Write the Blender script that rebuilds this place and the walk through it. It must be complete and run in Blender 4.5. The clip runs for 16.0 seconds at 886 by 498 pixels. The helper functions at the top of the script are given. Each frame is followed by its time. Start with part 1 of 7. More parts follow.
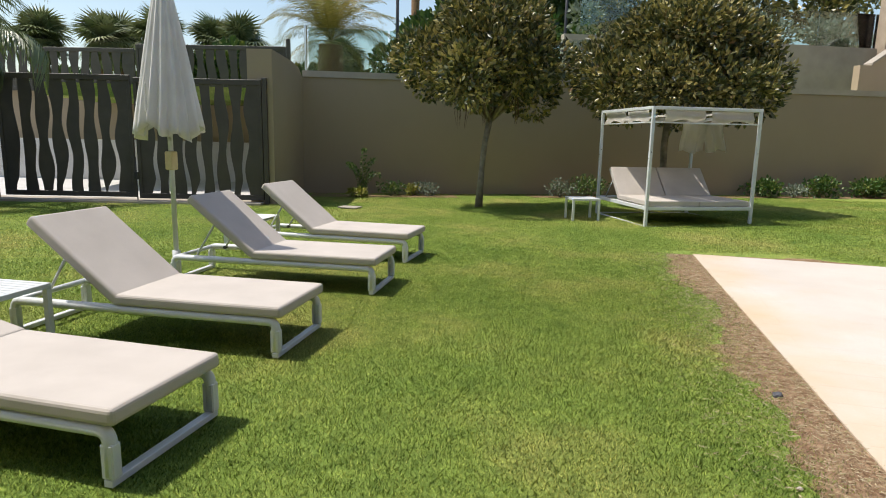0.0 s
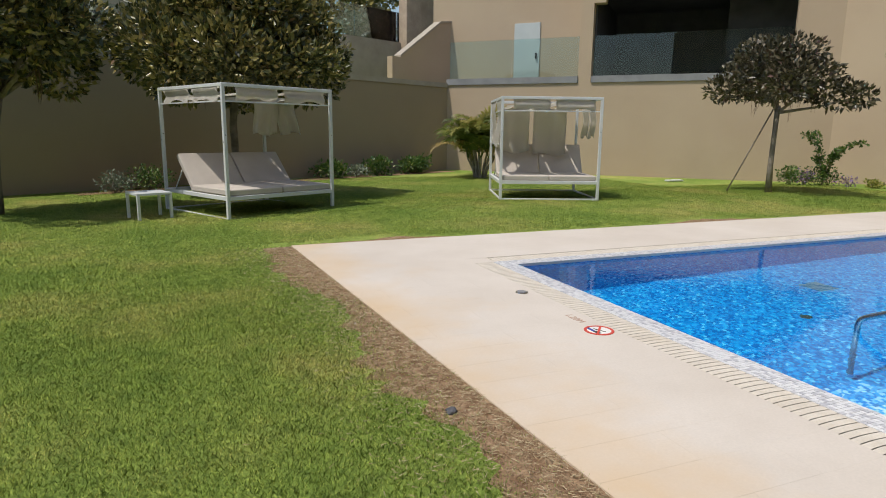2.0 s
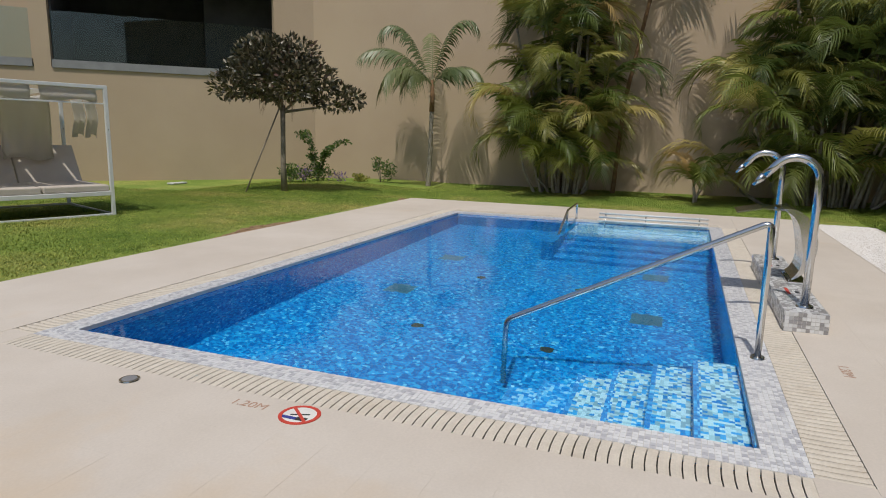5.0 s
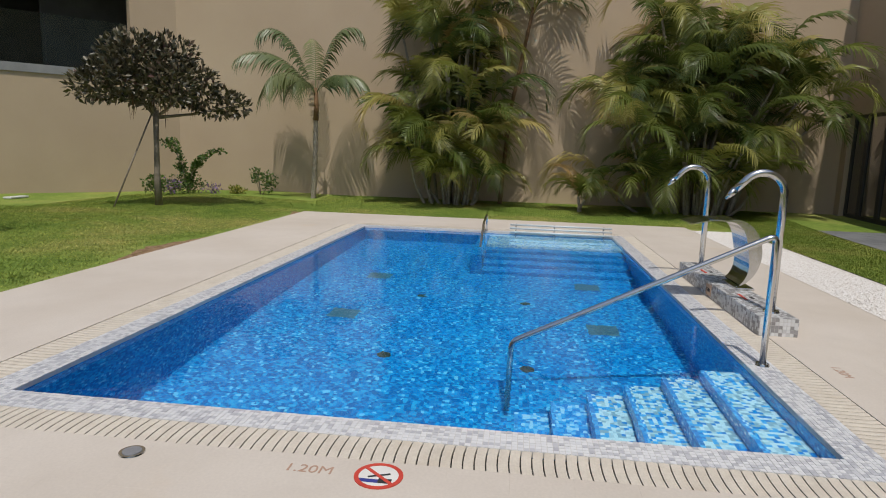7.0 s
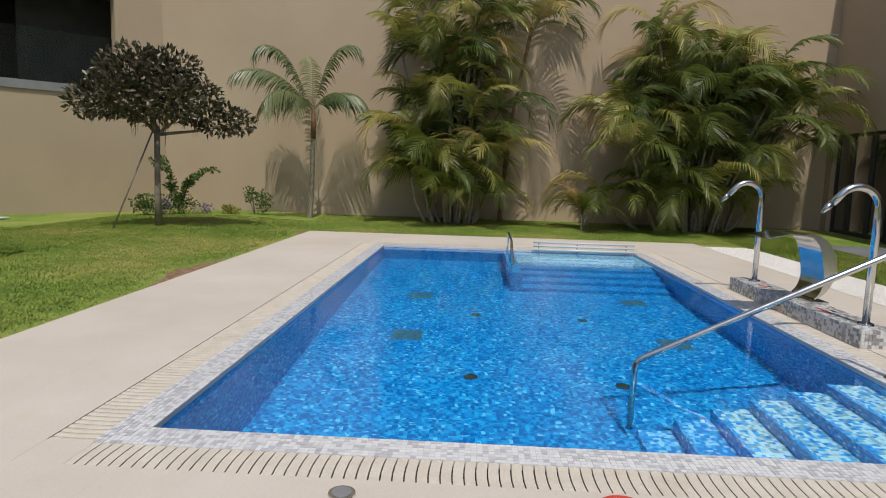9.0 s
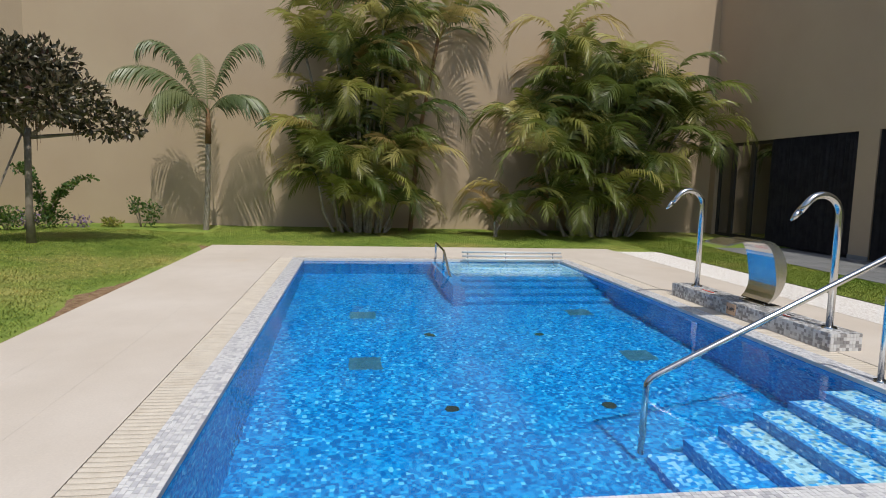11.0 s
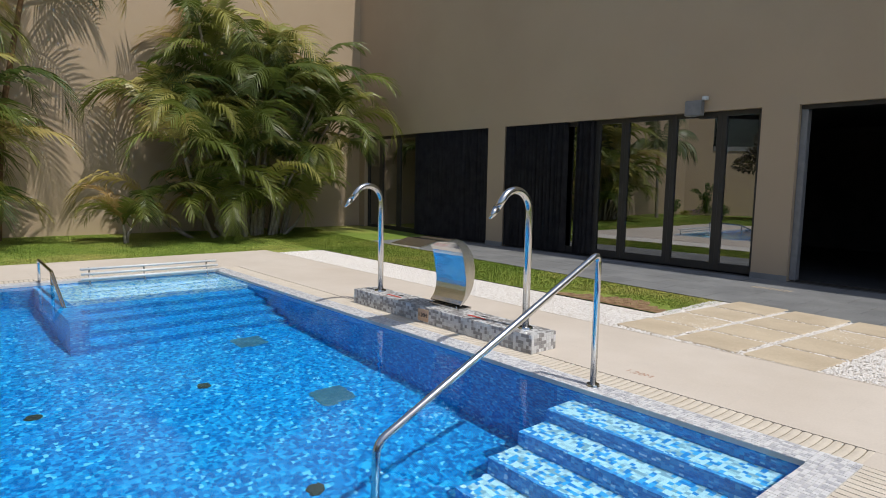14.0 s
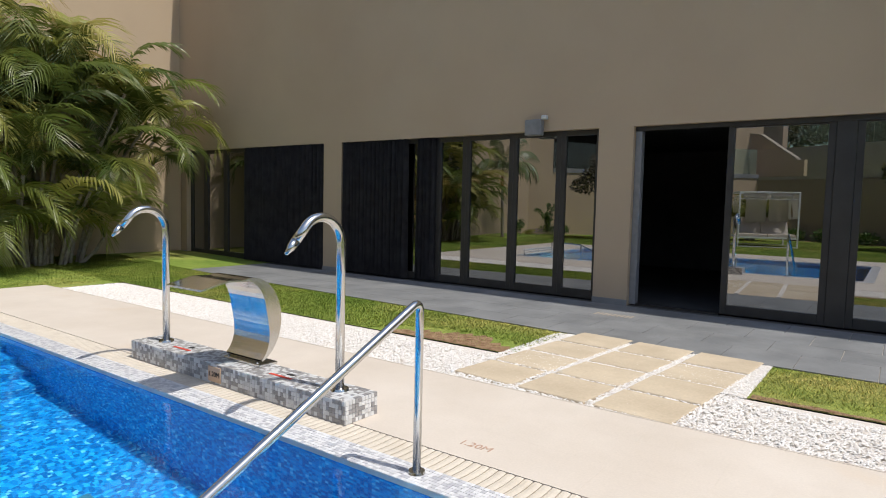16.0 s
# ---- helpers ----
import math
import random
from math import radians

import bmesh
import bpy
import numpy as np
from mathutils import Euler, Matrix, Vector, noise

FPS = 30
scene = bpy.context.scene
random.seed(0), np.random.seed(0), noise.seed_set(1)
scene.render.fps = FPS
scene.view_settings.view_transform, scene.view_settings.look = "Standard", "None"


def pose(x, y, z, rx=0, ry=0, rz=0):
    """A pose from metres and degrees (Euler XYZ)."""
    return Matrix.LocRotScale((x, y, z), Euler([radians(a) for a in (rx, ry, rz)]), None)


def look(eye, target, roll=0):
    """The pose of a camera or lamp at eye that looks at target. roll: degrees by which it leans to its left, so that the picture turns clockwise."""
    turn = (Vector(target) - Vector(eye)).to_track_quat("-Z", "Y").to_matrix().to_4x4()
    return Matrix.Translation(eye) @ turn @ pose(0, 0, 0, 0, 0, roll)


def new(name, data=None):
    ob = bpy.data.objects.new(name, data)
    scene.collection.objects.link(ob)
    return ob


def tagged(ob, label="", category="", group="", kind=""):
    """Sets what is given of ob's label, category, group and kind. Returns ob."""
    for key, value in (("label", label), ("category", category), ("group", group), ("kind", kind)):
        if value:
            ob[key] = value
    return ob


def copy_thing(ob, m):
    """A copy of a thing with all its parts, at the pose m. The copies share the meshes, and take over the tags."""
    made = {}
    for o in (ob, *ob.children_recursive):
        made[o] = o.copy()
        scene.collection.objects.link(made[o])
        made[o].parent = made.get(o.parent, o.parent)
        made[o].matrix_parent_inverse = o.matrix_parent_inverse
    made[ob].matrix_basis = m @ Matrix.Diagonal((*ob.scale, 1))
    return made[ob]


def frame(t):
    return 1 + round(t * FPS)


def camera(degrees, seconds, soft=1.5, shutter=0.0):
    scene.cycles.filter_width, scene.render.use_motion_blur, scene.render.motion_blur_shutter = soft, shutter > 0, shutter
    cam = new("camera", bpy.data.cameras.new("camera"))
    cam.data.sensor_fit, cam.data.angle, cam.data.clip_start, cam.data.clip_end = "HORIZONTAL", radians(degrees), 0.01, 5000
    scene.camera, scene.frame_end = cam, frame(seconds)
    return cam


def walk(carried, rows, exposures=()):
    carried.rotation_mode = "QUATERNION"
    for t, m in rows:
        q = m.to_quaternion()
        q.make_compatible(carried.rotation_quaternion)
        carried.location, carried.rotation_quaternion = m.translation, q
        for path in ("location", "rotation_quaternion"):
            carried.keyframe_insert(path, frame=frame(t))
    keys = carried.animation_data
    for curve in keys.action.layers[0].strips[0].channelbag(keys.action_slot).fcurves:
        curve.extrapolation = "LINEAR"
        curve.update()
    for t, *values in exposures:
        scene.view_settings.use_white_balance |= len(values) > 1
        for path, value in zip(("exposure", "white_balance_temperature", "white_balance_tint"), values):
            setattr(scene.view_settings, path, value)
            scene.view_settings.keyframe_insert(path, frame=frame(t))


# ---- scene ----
cam = camera(70.8, 16.0, soft=1.0)
PATH = [
    (0, (0.132, 0.571, 1.412), (-0.43, 2.458, 1.06), 1.2),
    (0.5, (0.004, 0.916, 1.362), (-0.268, 2.868, 1.018), 1.2),
    (1, (-0.058, 1.175, 1.331), (0.101, 3.139, 0.986), 0.2),
    (1.5, (-0.041, 1.501, 1.332), (0.456, 3.405, 0.971), 0.4),
    (2, (-0.088, 1.747, 1.338), (0.65, 3.568, 0.966), 0.6),
    (2.5, (-0.129, 2.07, 1.359), (0.931, 3.724, 0.98), 0.8),
    (3, (-0.086, 2.406, 1.335), (1.193, 3.893, 0.945), 0.9),
    (3.5, (-0.065, 2.68, 1.342), (1.375, 4.011, 0.95), 0.9),
    (4, (-0.064, 2.98, 1.333), (1.524, 4.135, 0.95), 0.8),
    (4.5, (-0.016, 3.265, 1.323), (1.724, 4.177, 0.95), 1.1),
    (5, (0.068, 3.506, 1.338), (1.905, 4.213, 0.983), 1.1),
    (7.5, (0.11, 4.915, 1.335), (2.078, 5.114, 1.038), 1.7),
    (8, (0.094, 5.197, 1.301), (2.067, 5.377, 1.028), 1.4),
    (10.5, (0.514, 6.42, 1.254), (2.495, 6.258, 1.033), 1.9),
    (11, (0.667, 6.526, 1.266), (2.634, 6.239, 1.051), 1.5),
    (11.5, (0.874, 6.574, 1.271), (2.814, 6.143, 1.047), 1.5),
    (12, (1.111, 6.619, 1.26), (3.01, 6.032, 1.033), 1.6),
    (12.5, (1.337, 6.621, 1.253), (3.172, 5.859, 1.029), 1.5),
    (13, (1.51, 6.593, 1.255), (3.231, 5.599, 1.028), 1.4),
    (13.5, (1.8, 6.457, 1.291), (3.421, 5.307, 1.066), 1.3),
    (14, (1.944, 6.28, 1.293), (3.459, 4.992, 1.078), 1.1),
    (14.5, (2.085, 6.065, 1.312), (3.408, 4.579, 1.111), 1.4),
    (15, (2.187, 5.763, 1.313), (3.3, 4.113, 1.115), 1.4),
    (15.5, (2.312, 5.545, 1.321), (3.392, 3.873, 1.127), 1.3),
    (16, (2.42, 5.352, 1.339), (3.603, 3.745, 1.192), 1.3),
]
EXPOSURES = [(0.0, 0.36), (1.0, 0.13), (2.0, -0.12), (3.0, -0.45), (4.0, -0.45), (5.0, -0.49), (8.0, -0.50), (10.5, -0.27), (11.5, -0.27), (12.5, -0.37), (13.5, -0.22), (15.0, -0.19), (16.0, 0.10)]
walk(cam, [(t, look(eye, target, roll)) for t, eye, target, roll in PATH], EXPOSURES)

# ---------------- light ----------------
world = bpy.data.worlds.new("sky")
scene.world = world
world.use_nodes = True
wn = world.node_tree
sky = wn.nodes.new("ShaderNodeTexSky")
sky.sky_type = 'NISHITA'
sky.sun_disc = False
SUN_EL, SUN_TO = 64.0, Vector((-1.0, -0.12, 0.0)).normalized()
sky.sun_elevation = radians(SUN_EL)
sky.sun_rotation = math.atan2(SUN_TO.x, SUN_TO.y)
sky.air_density, sky.dust_density = 1.2, 1.5
wn.links.new(sky.outputs[0], wn.nodes["Background"].inputs[0])
wn.nodes["Background"].inputs[1].default_value = 0.13
sun = new("sun", bpy.data.lights.new("sun", 'SUN'))
sun.data.energy, sun.data.angle, sun.data.color = 3.7, radians(0.5), (1.0, 0.95, 0.87)
to_sun = Vector((SUN_TO.x * math.cos(radians(SUN_EL)), SUN_TO.y * math.cos(radians(SUN_EL)), math.sin(radians(SUN_EL))))
sun.matrix_world = look(to_sun * 40, (0, 0, 0))


# ---------------- mesh helpers ----------------
def link_mesh(name, bm, material, parent=None, label="", smooth=False):
    me = bpy.data.meshes.new(name)
    bm.to_mesh(me)
    bm.free()
    if smooth:
        for p in me.polygons:
            p.use_smooth = True
    for m in (material if isinstance(material, (list, tuple)) else [material]):
        me.materials.append(m)
    ob = new(name, me)
    if parent is not None:
        ob.parent = parent
    if label:
        ob["label"] = label
    return ob


def part(name, bm, material, parent, label="", smooth=False):
    return link_mesh(name, bm, material, parent, label, smooth)


def thing(name, m, label, category, group="", kind=""):
    ob = new(name)
    ob.empty_display_size = 0.1
    ob.matrix_world = m
    return tagged(ob, label, category, group, kind)


def solid(name, bm, material, label, category="", kind="", smooth=False, m=None):
    ob = link_mesh(name, bm, material, None, "", smooth)
    if m is not None:
        ob.matrix_world = m
    return tagged(ob, label, category, "", kind)


def box(bm, x0, x1, y0, y1, z0, z1, bevel=0.0, m=None, seg=1):
    r = bmesh.ops.create_cube(bm, size=1.0)
    mat = Matrix.Translation(((x0 + x1) / 2, (y0 + y1) / 2, (z0 + z1) / 2)) @ Matrix.Diagonal((x1 - x0, y1 - y0, z1 - z0, 1))
    vs = r["verts"]
    bmesh.ops.transform(bm, matrix=mat, verts=vs)
    if bevel:
        es = list({e for v in vs for e in v.link_edges})
        out = bmesh.ops.bevel(bm, geom=es, offset=bevel, segments=seg, affect='EDGES', profile=0.5)
        vs = list({v for f in out["faces"] for v in f.verts} | {v for v in vs if v.is_valid})
        seen, stack = set(vs), list(vs)
        while stack:
            v = stack.pop()
            for e in v.link_edges:
                o = e.other_vert(v)
                if o not in seen:
                    seen.add(o)
                    stack.append(o)
        vs = list(seen)
    if m is not None:
        bmesh.ops.transform(bm, matrix=m, verts=vs)
    return vs


def boxed(*args, **kw):
    bm = bmesh.new()
    box(bm, *args, **kw)
    return bm


def sweep(bm, pts, radius, n=8, caps=True, flat=1.0):
    """A tube along pts; radius a number or one per point."""
    pts = [Vector(p) for p in pts]
    rings = []
    up = None
    for i, p in enumerate(pts):
        d = (pts[min(i + 1, len(pts) - 1)] - pts[max(i - 1, 0)]).normalized()
        if up is None:
            up = Vector((0, 0, 1)) if abs(d.z) < 0.9 else Vector((1, 0, 0))
        side = d.cross(up).normalized()
        up = side.cross(d).normalized()
        r = radius[i] if isinstance(radius, (list, tuple)) else radius
        rings.append([bm.verts.new(p + side * (r * math.cos(2 * math.pi * k / n)) + up * (r * flat * math.sin(2 * math.pi * k / n))) for k in range(n)])
    for a, b in zip(rings, rings[1:]):
        for k in range(n):
            f = bm.faces.new((a[k], a[(k + 1) % n], b[(k + 1) % n], b[k]))
            f.smooth = True
    if caps:
        bm.faces.new(rings[0])
        bm.faces.new(rings[-1][::-1])
    bmesh.ops.recalc_face_normals(bm, faces=bm.faces[:])
    return bm


def tube(pts, radius, n=8, flat=1.0):
    return sweep(bmesh.new(), pts, radius, n, True, flat)


def rounded(pts, r, n=5):
    """A polyline with its inner corners rounded."""
    pts = [Vector(p) for p in pts]
    out = [pts[0]]
    for a, b, c in zip(pts, pts[1:], pts[2:]):
        u, v = (a - b).normalized(), (c - b).normalized()
        p, q = b + u * r, b + v * r
        for i in range(n + 1):
            s = i / n
            out.append((1 - s) ** 2 * p + 2 * s * (1 - s) * b + s * s * q)
    out.append(pts[-1])
    return out


def prism(bm, poly, z0, z1):
    """An upright prism over a plan polygon."""
    lo = [bm.verts.new((x, y, z0)) for x, y in poly]
    hi = [bm.verts.new((x, y, z1)) for x, y in poly]
    n = len(poly)
    bm.faces.new(lo[::-1])
    bm.faces.new(hi)
    for i in range(n):
        bm.faces.new((lo[i], lo[(i + 1) % n], hi[(i + 1) % n], hi[i]))
    bmesh.ops.recalc_face_normals(bm, faces=bm.faces[:])
    return bm


def from_arrays(name, verts, faces, material):
    me = bpy.data.meshes.new(name)
    me.from_pydata([tuple(v) for v in verts], [], [tuple(f) for f in faces])
    me.materials.append(material)
    me.update()
    return new(name, me)


# ---------------- materials ----------------
def mat(name):
    m = bpy.data.materials.new(name)
    m.use_nodes = True
    return m, m.node_tree, m.node_tree.nodes["Principled BSDF"]


def node(nt, kind, **kw):
    n = nt.nodes.new(kind)
    for k, v in kw.items():
        n.inputs[k.replace("_", " ")].default_value = v
    return n


def ramp(nt, src, stops):
    r = nt.nodes.new("ShaderNodeValToRGB")
    e = r.color_ramp.elements
    while len(e) < len(stops):
        e.new(0.5)
    for el, (p, c) in zip(e, stops):
        el.position, el.color = p, (*c, 1)
    nt.links.new(src, r.inputs[0])
    return r.outputs[0]


def mixed(nt, a, b, fac, mode='MIX'):
    n = nt.nodes.new("ShaderNodeMix")
    n.data_type, n.blend_type = 'RGBA', mode
    for sock, v in ((n.inputs[6], a), (n.inputs[7], b), (n.inputs[0], fac)):
        if isinstance(v, bpy.types.NodeSocket):
            nt.links.new(v, sock)
        elif isinstance(v, tuple):
            sock.default_value = (*v, 1)
        else:
            sock.default_value = v
    return n.outputs[2]


def coords(nt, kind="Object"):
    return nt.nodes.new("ShaderNodeTexCoord").outputs[kind]


def position(nt):
    return nt.nodes.new("ShaderNodeNewGeometry").outputs["Position"]


def noised(nt, vec, scale, detail=4.0, rough=0.55):
    n = node(nt, "ShaderNodeTexNoise", Scale=scale, Detail=detail, Roughness=rough)
    nt.links.new(vec, n.inputs["Vector"])
    return n.outputs["Fac"]


def bumped(nt, bsdf, height, strength, distance):
    b = node(nt, "ShaderNodeBump", Strength=strength, Distance=distance)
    nt.links.new(height, b.inputs["Height"])
    nt.links.new(b.outputs[0], bsdf.inputs["Normal"])


def surface(name, dark, light, scale, fine, rough=0.6, metal=0.0, bump=0.2, dist=0.003, spread=(0.3, 0.7), stain=None, spec=0.5):
    """A surface with variation at a large and a fine scale, and a fine relief."""
    m, nt, b = mat(name)
    p = position(nt)
    c = ramp(nt, noised(nt, p, scale, 5), [(spread[0], dark), (spread[1], light)])
    f = noised(nt, p, fine, 3)
    c = mixed(nt, c, ramp(nt, f, [(0.3, (0.78, 0.78, 0.78)), (0.7, (1.0, 1.0, 1.0))]), 0.5, 'MULTIPLY')
    if stain:
        colour, sscale, lo, hi, amount = stain
        s = ramp(nt, noised(nt, p, sscale, 6, 0.65), [(lo, (0, 0, 0)), (hi, (amount, amount, amount))])
        c = mixed(nt, c, colour, s)
    nt.links.new(c, b.inputs["Base Color"])
    b.inputs["Roughness"].default_value, b.inputs["Metallic"].default_value = rough, metal
    b.inputs["Specular IOR Level"].default_value = spec
    if bump:
        bumped(nt, b, f, bump, dist)
    return m


M_WALL = surface("beige_render", (0.49, 0.375, 0.265), (0.53, 0.415, 0.295), 0.5, 160, 0.9, bump=0.25, dist=0.002, stain=((0.42, 0.325, 0.23), 0.35, 0.55, 0.75, 0.35), spec=0.2)
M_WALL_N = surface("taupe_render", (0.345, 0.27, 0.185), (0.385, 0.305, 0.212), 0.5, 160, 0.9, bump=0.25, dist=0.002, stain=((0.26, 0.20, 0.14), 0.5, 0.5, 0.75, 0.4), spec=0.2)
M_ROUGH = surface("rough_pink_render", (0.42, 0.32, 0.24), (0.55, 0.43, 0.33), 2.5, 22, 0.95, bump=0.9, dist=0.02, spec=0.2)
M_CAP = surface("grey_coping", (0.22, 0.22, 0.225), (0.30, 0.30, 0.305), 3, 90, 0.6, bump=0.15)
M_CAP_LIGHT = surface("pale_coping", (0.36, 0.31, 0.25), (0.45, 0.39, 0.32), 2, 90, 0.8, bump=0.2)


def deck_stone():
    """Cream stone, cloudy, with ochre iron stains that come from the garden side."""
    m, nt, b = mat("cream_stone")
    p = position(nt)
    c = ramp(nt, noised(nt, p, 0.8, 5), [(0.3, (0.585, 0.515, 0.44)), (0.7, (0.665, 0.60, 0.53))])
    f = noised(nt, p, 70, 3)
    c = mixed(nt, c, ramp(nt, f, [(0.3, (0.9, 0.9, 0.9)), (0.7, (1, 1, 1))]), 0.7, 'MULTIPLY')
    g = ramp(nt, noised(nt, p, 2.3, 6, 0.7), [(0.45, (0, 0, 0)), (0.75, (0.35, 0.35, 0.35))])
    c = mixed(nt, c, (0.50, 0.44, 0.375), g)
    sep = nt.nodes.new("ShaderNodeSeparateXYZ")
    nt.links.new(p, sep.inputs[0])
    mp = nt.nodes.new("ShaderNodeMapRange")
    for k, v in ((1, 1.1), (2, 2.4), (3, 0.26), (4, -0.12)):
        mp.inputs[k].default_value = v
    nt.links.new(sep.outputs["X"], mp.inputs[0])
    add = nt.nodes.new("ShaderNodeMath")
    nt.links.new(mp.outputs[0], add.inputs[0])
    nt.links.new(noised(nt, p, 0.9, 5, 0.6), add.inputs[1])
    s_ = ramp(nt, add.outputs[0], [(0.5, (0, 0, 0)), (0.85, (0.7, 0.7, 0.7))])
    c = mixed(nt, c, (0.60, 0.43, 0.25), s_)
    nt.links.new(c, b.inputs["Base Color"])
    b.inputs["Roughness"].default_value, b.inputs["Specular IOR Level"].default_value = 0.62, 0.3
    bumped(nt, b, f, 0.12, 0.0015)
    return m


M_DECK = deck_stone()
M_BED = surface("mortar_bed", (0.60, 0.53, 0.46), (0.68, 0.61, 0.54), 5, 60, 0.9)
M_SLAT = surface("grate_slat", (0.62, 0.55, 0.46), (0.72, 0.65, 0.55), 8, 90, 0.55, bump=0.1, stain=((0.5, 0.4, 0.28), 2.5, 0.55, 0.8, 0.5))
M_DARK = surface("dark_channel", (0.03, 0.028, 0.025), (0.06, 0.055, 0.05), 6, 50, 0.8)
M_SLATE = surface("grey_slate", (0.15, 0.155, 0.16), (0.24, 0.245, 0.25), 1.6, 40, 0.6, bump=0.3, dist=0.003, stain=((0.30, 0.30, 0.295), 2.2, 0.5, 0.8, 0.5))
M_SAND = surface("sandstone_slab", (0.50, 0.41, 0.295), (0.62, 0.52, 0.385), 2.2, 45, 0.7, bump=0.3, dist=0.003, stain=((0.44, 0.36, 0.25), 1.4, 0.5, 0.75, 0.6))
M_SOIL = surface("dry_soil", (0.22, 0.125, 0.07), (0.48, 0.33, 0.20), 14, 70, 0.95, bump=1.0, dist=0.03, spec=0.1)
M_WHITE = surface("white_powder_coat", (0.66, 0.67, 0.67), (0.74, 0.75, 0.75), 5, 200, 0.35, bump=0.05, dist=0.0005)
M_CUSHION = surface("beige_canvas", (0.50, 0.445, 0.39), (0.57, 0.51, 0.45), 3, 500, 0.85, bump=0.4, dist=0.001, spec=0.2)
M_CLOTH = surface("white_canvas", (0.70, 0.68, 0.64), (0.80, 0.78, 0.74), 4, 400, 0.85, bump=0.3, dist=0.001, spec=0.2)
M_GATE = surface("brown_steel", (0.055, 0.045, 0.037), (0.08, 0.067, 0.055), 3, 120, 0.5, bump=0.1)
M_FRAME = surface("dark_aluminium", (0.026, 0.024, 0.023), (0.042, 0.039, 0.038), 4, 150, 0.4, bump=0.05)
M_CURTAIN = surface("dark_curtain", (0.034, 0.030, 0.030), (0.062, 0.055, 0.054), 6, 200, 0.9, bump=0.3)
# dark tone that stands in for the shade inside rooms and covered terrace
M_ROOM_SHADE = surface("shade_dark_interior", (0.07, 0.066, 0.063), (0.11, 0.104, 0.10), 2, 60, 0.7)
M_BARK = surface("grey_bark", (0.16, 0.13, 0.10), (0.30, 0.255, 0.20), 9, 60, 0.9, bump=0.8, dist=0.01)
M_PALM_BARK = surface("ringed_palm_bark", (0.24, 0.20, 0.155), (0.42, 0.37, 0.30), 12, 60, 0.9, bump=0.8, dist=0.01)
M_PALM_FIBRE = surface("brown_palm_sheath", (0.14, 0.075, 0.035), (0.26, 0.15, 0.07), 10, 80, 0.9, bump=0.6, dist=0.006)
M_CONCRETE = surface("white_paving", (0.50, 0.48, 0.45), (0.62, 0.60, 0.57), 1.2, 40, 0.8)
M_PINK = surface("pale_facade", (0.62, 0.58, 0.54), (0.70, 0.67, 0.63), 0.3, 20, 0.9)
M_DOOR = surface("pale_grey_door_paint", (0.52, 0.56, 0.55), (0.58, 0.62, 0.61), 2, 120, 0.45, bump=0.05)
M_RED = surface("red_paint", (0.55, 0.05, 0.03), (0.66, 0.08, 0.05), 9, 150, 0.6)
M_BLUE = surface("blue_paint", (0.03, 0.04, 0.22), (0.05, 0.06, 0.30), 9, 150, 0.6)
M_BLACK = surface("black_paint", (0.02, 0.02, 0.02), (0.04, 0.04, 0.04), 9, 150, 0.6)
M_LETTER = surface("faded_red_lettering", (0.42, 0.25, 0.17), (0.52, 0.34, 0.25), 9, 150, 0.7)
M_ORANGE = surface("tan_plate", (0.62, 0.42, 0.28), (0.70, 0.50, 0.36), 9, 100, 0.6)
M_PLASTIC = surface("yellowed_plastic", (0.62, 0.50, 0.26), (0.72, 0.60, 0.34), 9, 100, 0.5)
M_GREYBOX = surface("grey_housing", (0.20, 0.20, 0.21), (0.27, 0.27, 0.28), 9, 100, 0.45)


def steel():
    m, nt, b = mat("polished_steel")
    b.inputs["Base Color"].default_value = (0.62, 0.62, 0.61, 1)
    b.inputs["Metallic"].default_value = 1.0
    r = ramp(nt, noised(nt, position(nt), 30, 4), [(0.3, (0.10, 0.10, 0.10)), (0.7, (0.22, 0.22, 0.22))])
    nt.links.new(r, b.inputs["Roughness"])
    return m


M_STEEL = steel()


def glass(name, tint, ior, haze=0.0):
    """A pane: clear, tinted, with gloss by the angle."""
    m, nt, b = mat(name)
    nt.nodes.remove(b)
    tr, gl, mx, fr = nt.nodes.new("ShaderNodeBsdfTransparent"), nt.nodes.new("ShaderNodeBsdfGlossy"), nt.nodes.new("ShaderNodeMixShader"), nt.nodes.new("ShaderNodeFresnel")
    tr.inputs[0].default_value = (*tint, 1)
    gl.inputs["Roughness"].default_value = 0.0
    gl.inputs["Color"].default_value = (0.95, 0.97, 1.0, 1)
    fr.inputs[0].default_value = ior
    nt.links.new(fr.outputs[0], mx.inputs[0])
    nt.links.new(tr.outputs[0], mx.inputs[1])
    nt.links.new(gl.outputs[0], mx.inputs[2])
    nt.links.new(mx.outputs[0], nt.nodes["Material Output"].inputs[0])
    return m


M_GLASS = glass("balustrade_glass", (0.80, 0.88, 0.86), 1.5)
M_WINDOW = glass("dark_window_glass", (0.30, 0.31, 0.31), 3.7)


def water():
    m, nt, b = mat("pool_water")
    b.inputs["Base Color"].default_value = (0.37, 0.83, 0.97, 1)
    b.inputs["Roughness"].default_value = 0.0
    b.inputs["IOR"].default_value = 1.33
    b.inputs["Transmission Weight"].default_value = 1.0
    p = position(nt)
    h = nt.nodes.new("ShaderNodeMath")
    h.operation = 'ADD'
    nt.links.new(noised(nt, p, 3.2, 2), h.inputs[0])
    nt.links.new(noised(nt, p, 9, 2), h.inputs[1])
    bumped(nt, b, h.outputs[0], 0.13, 0.012)
    return m


M_WATER = water()


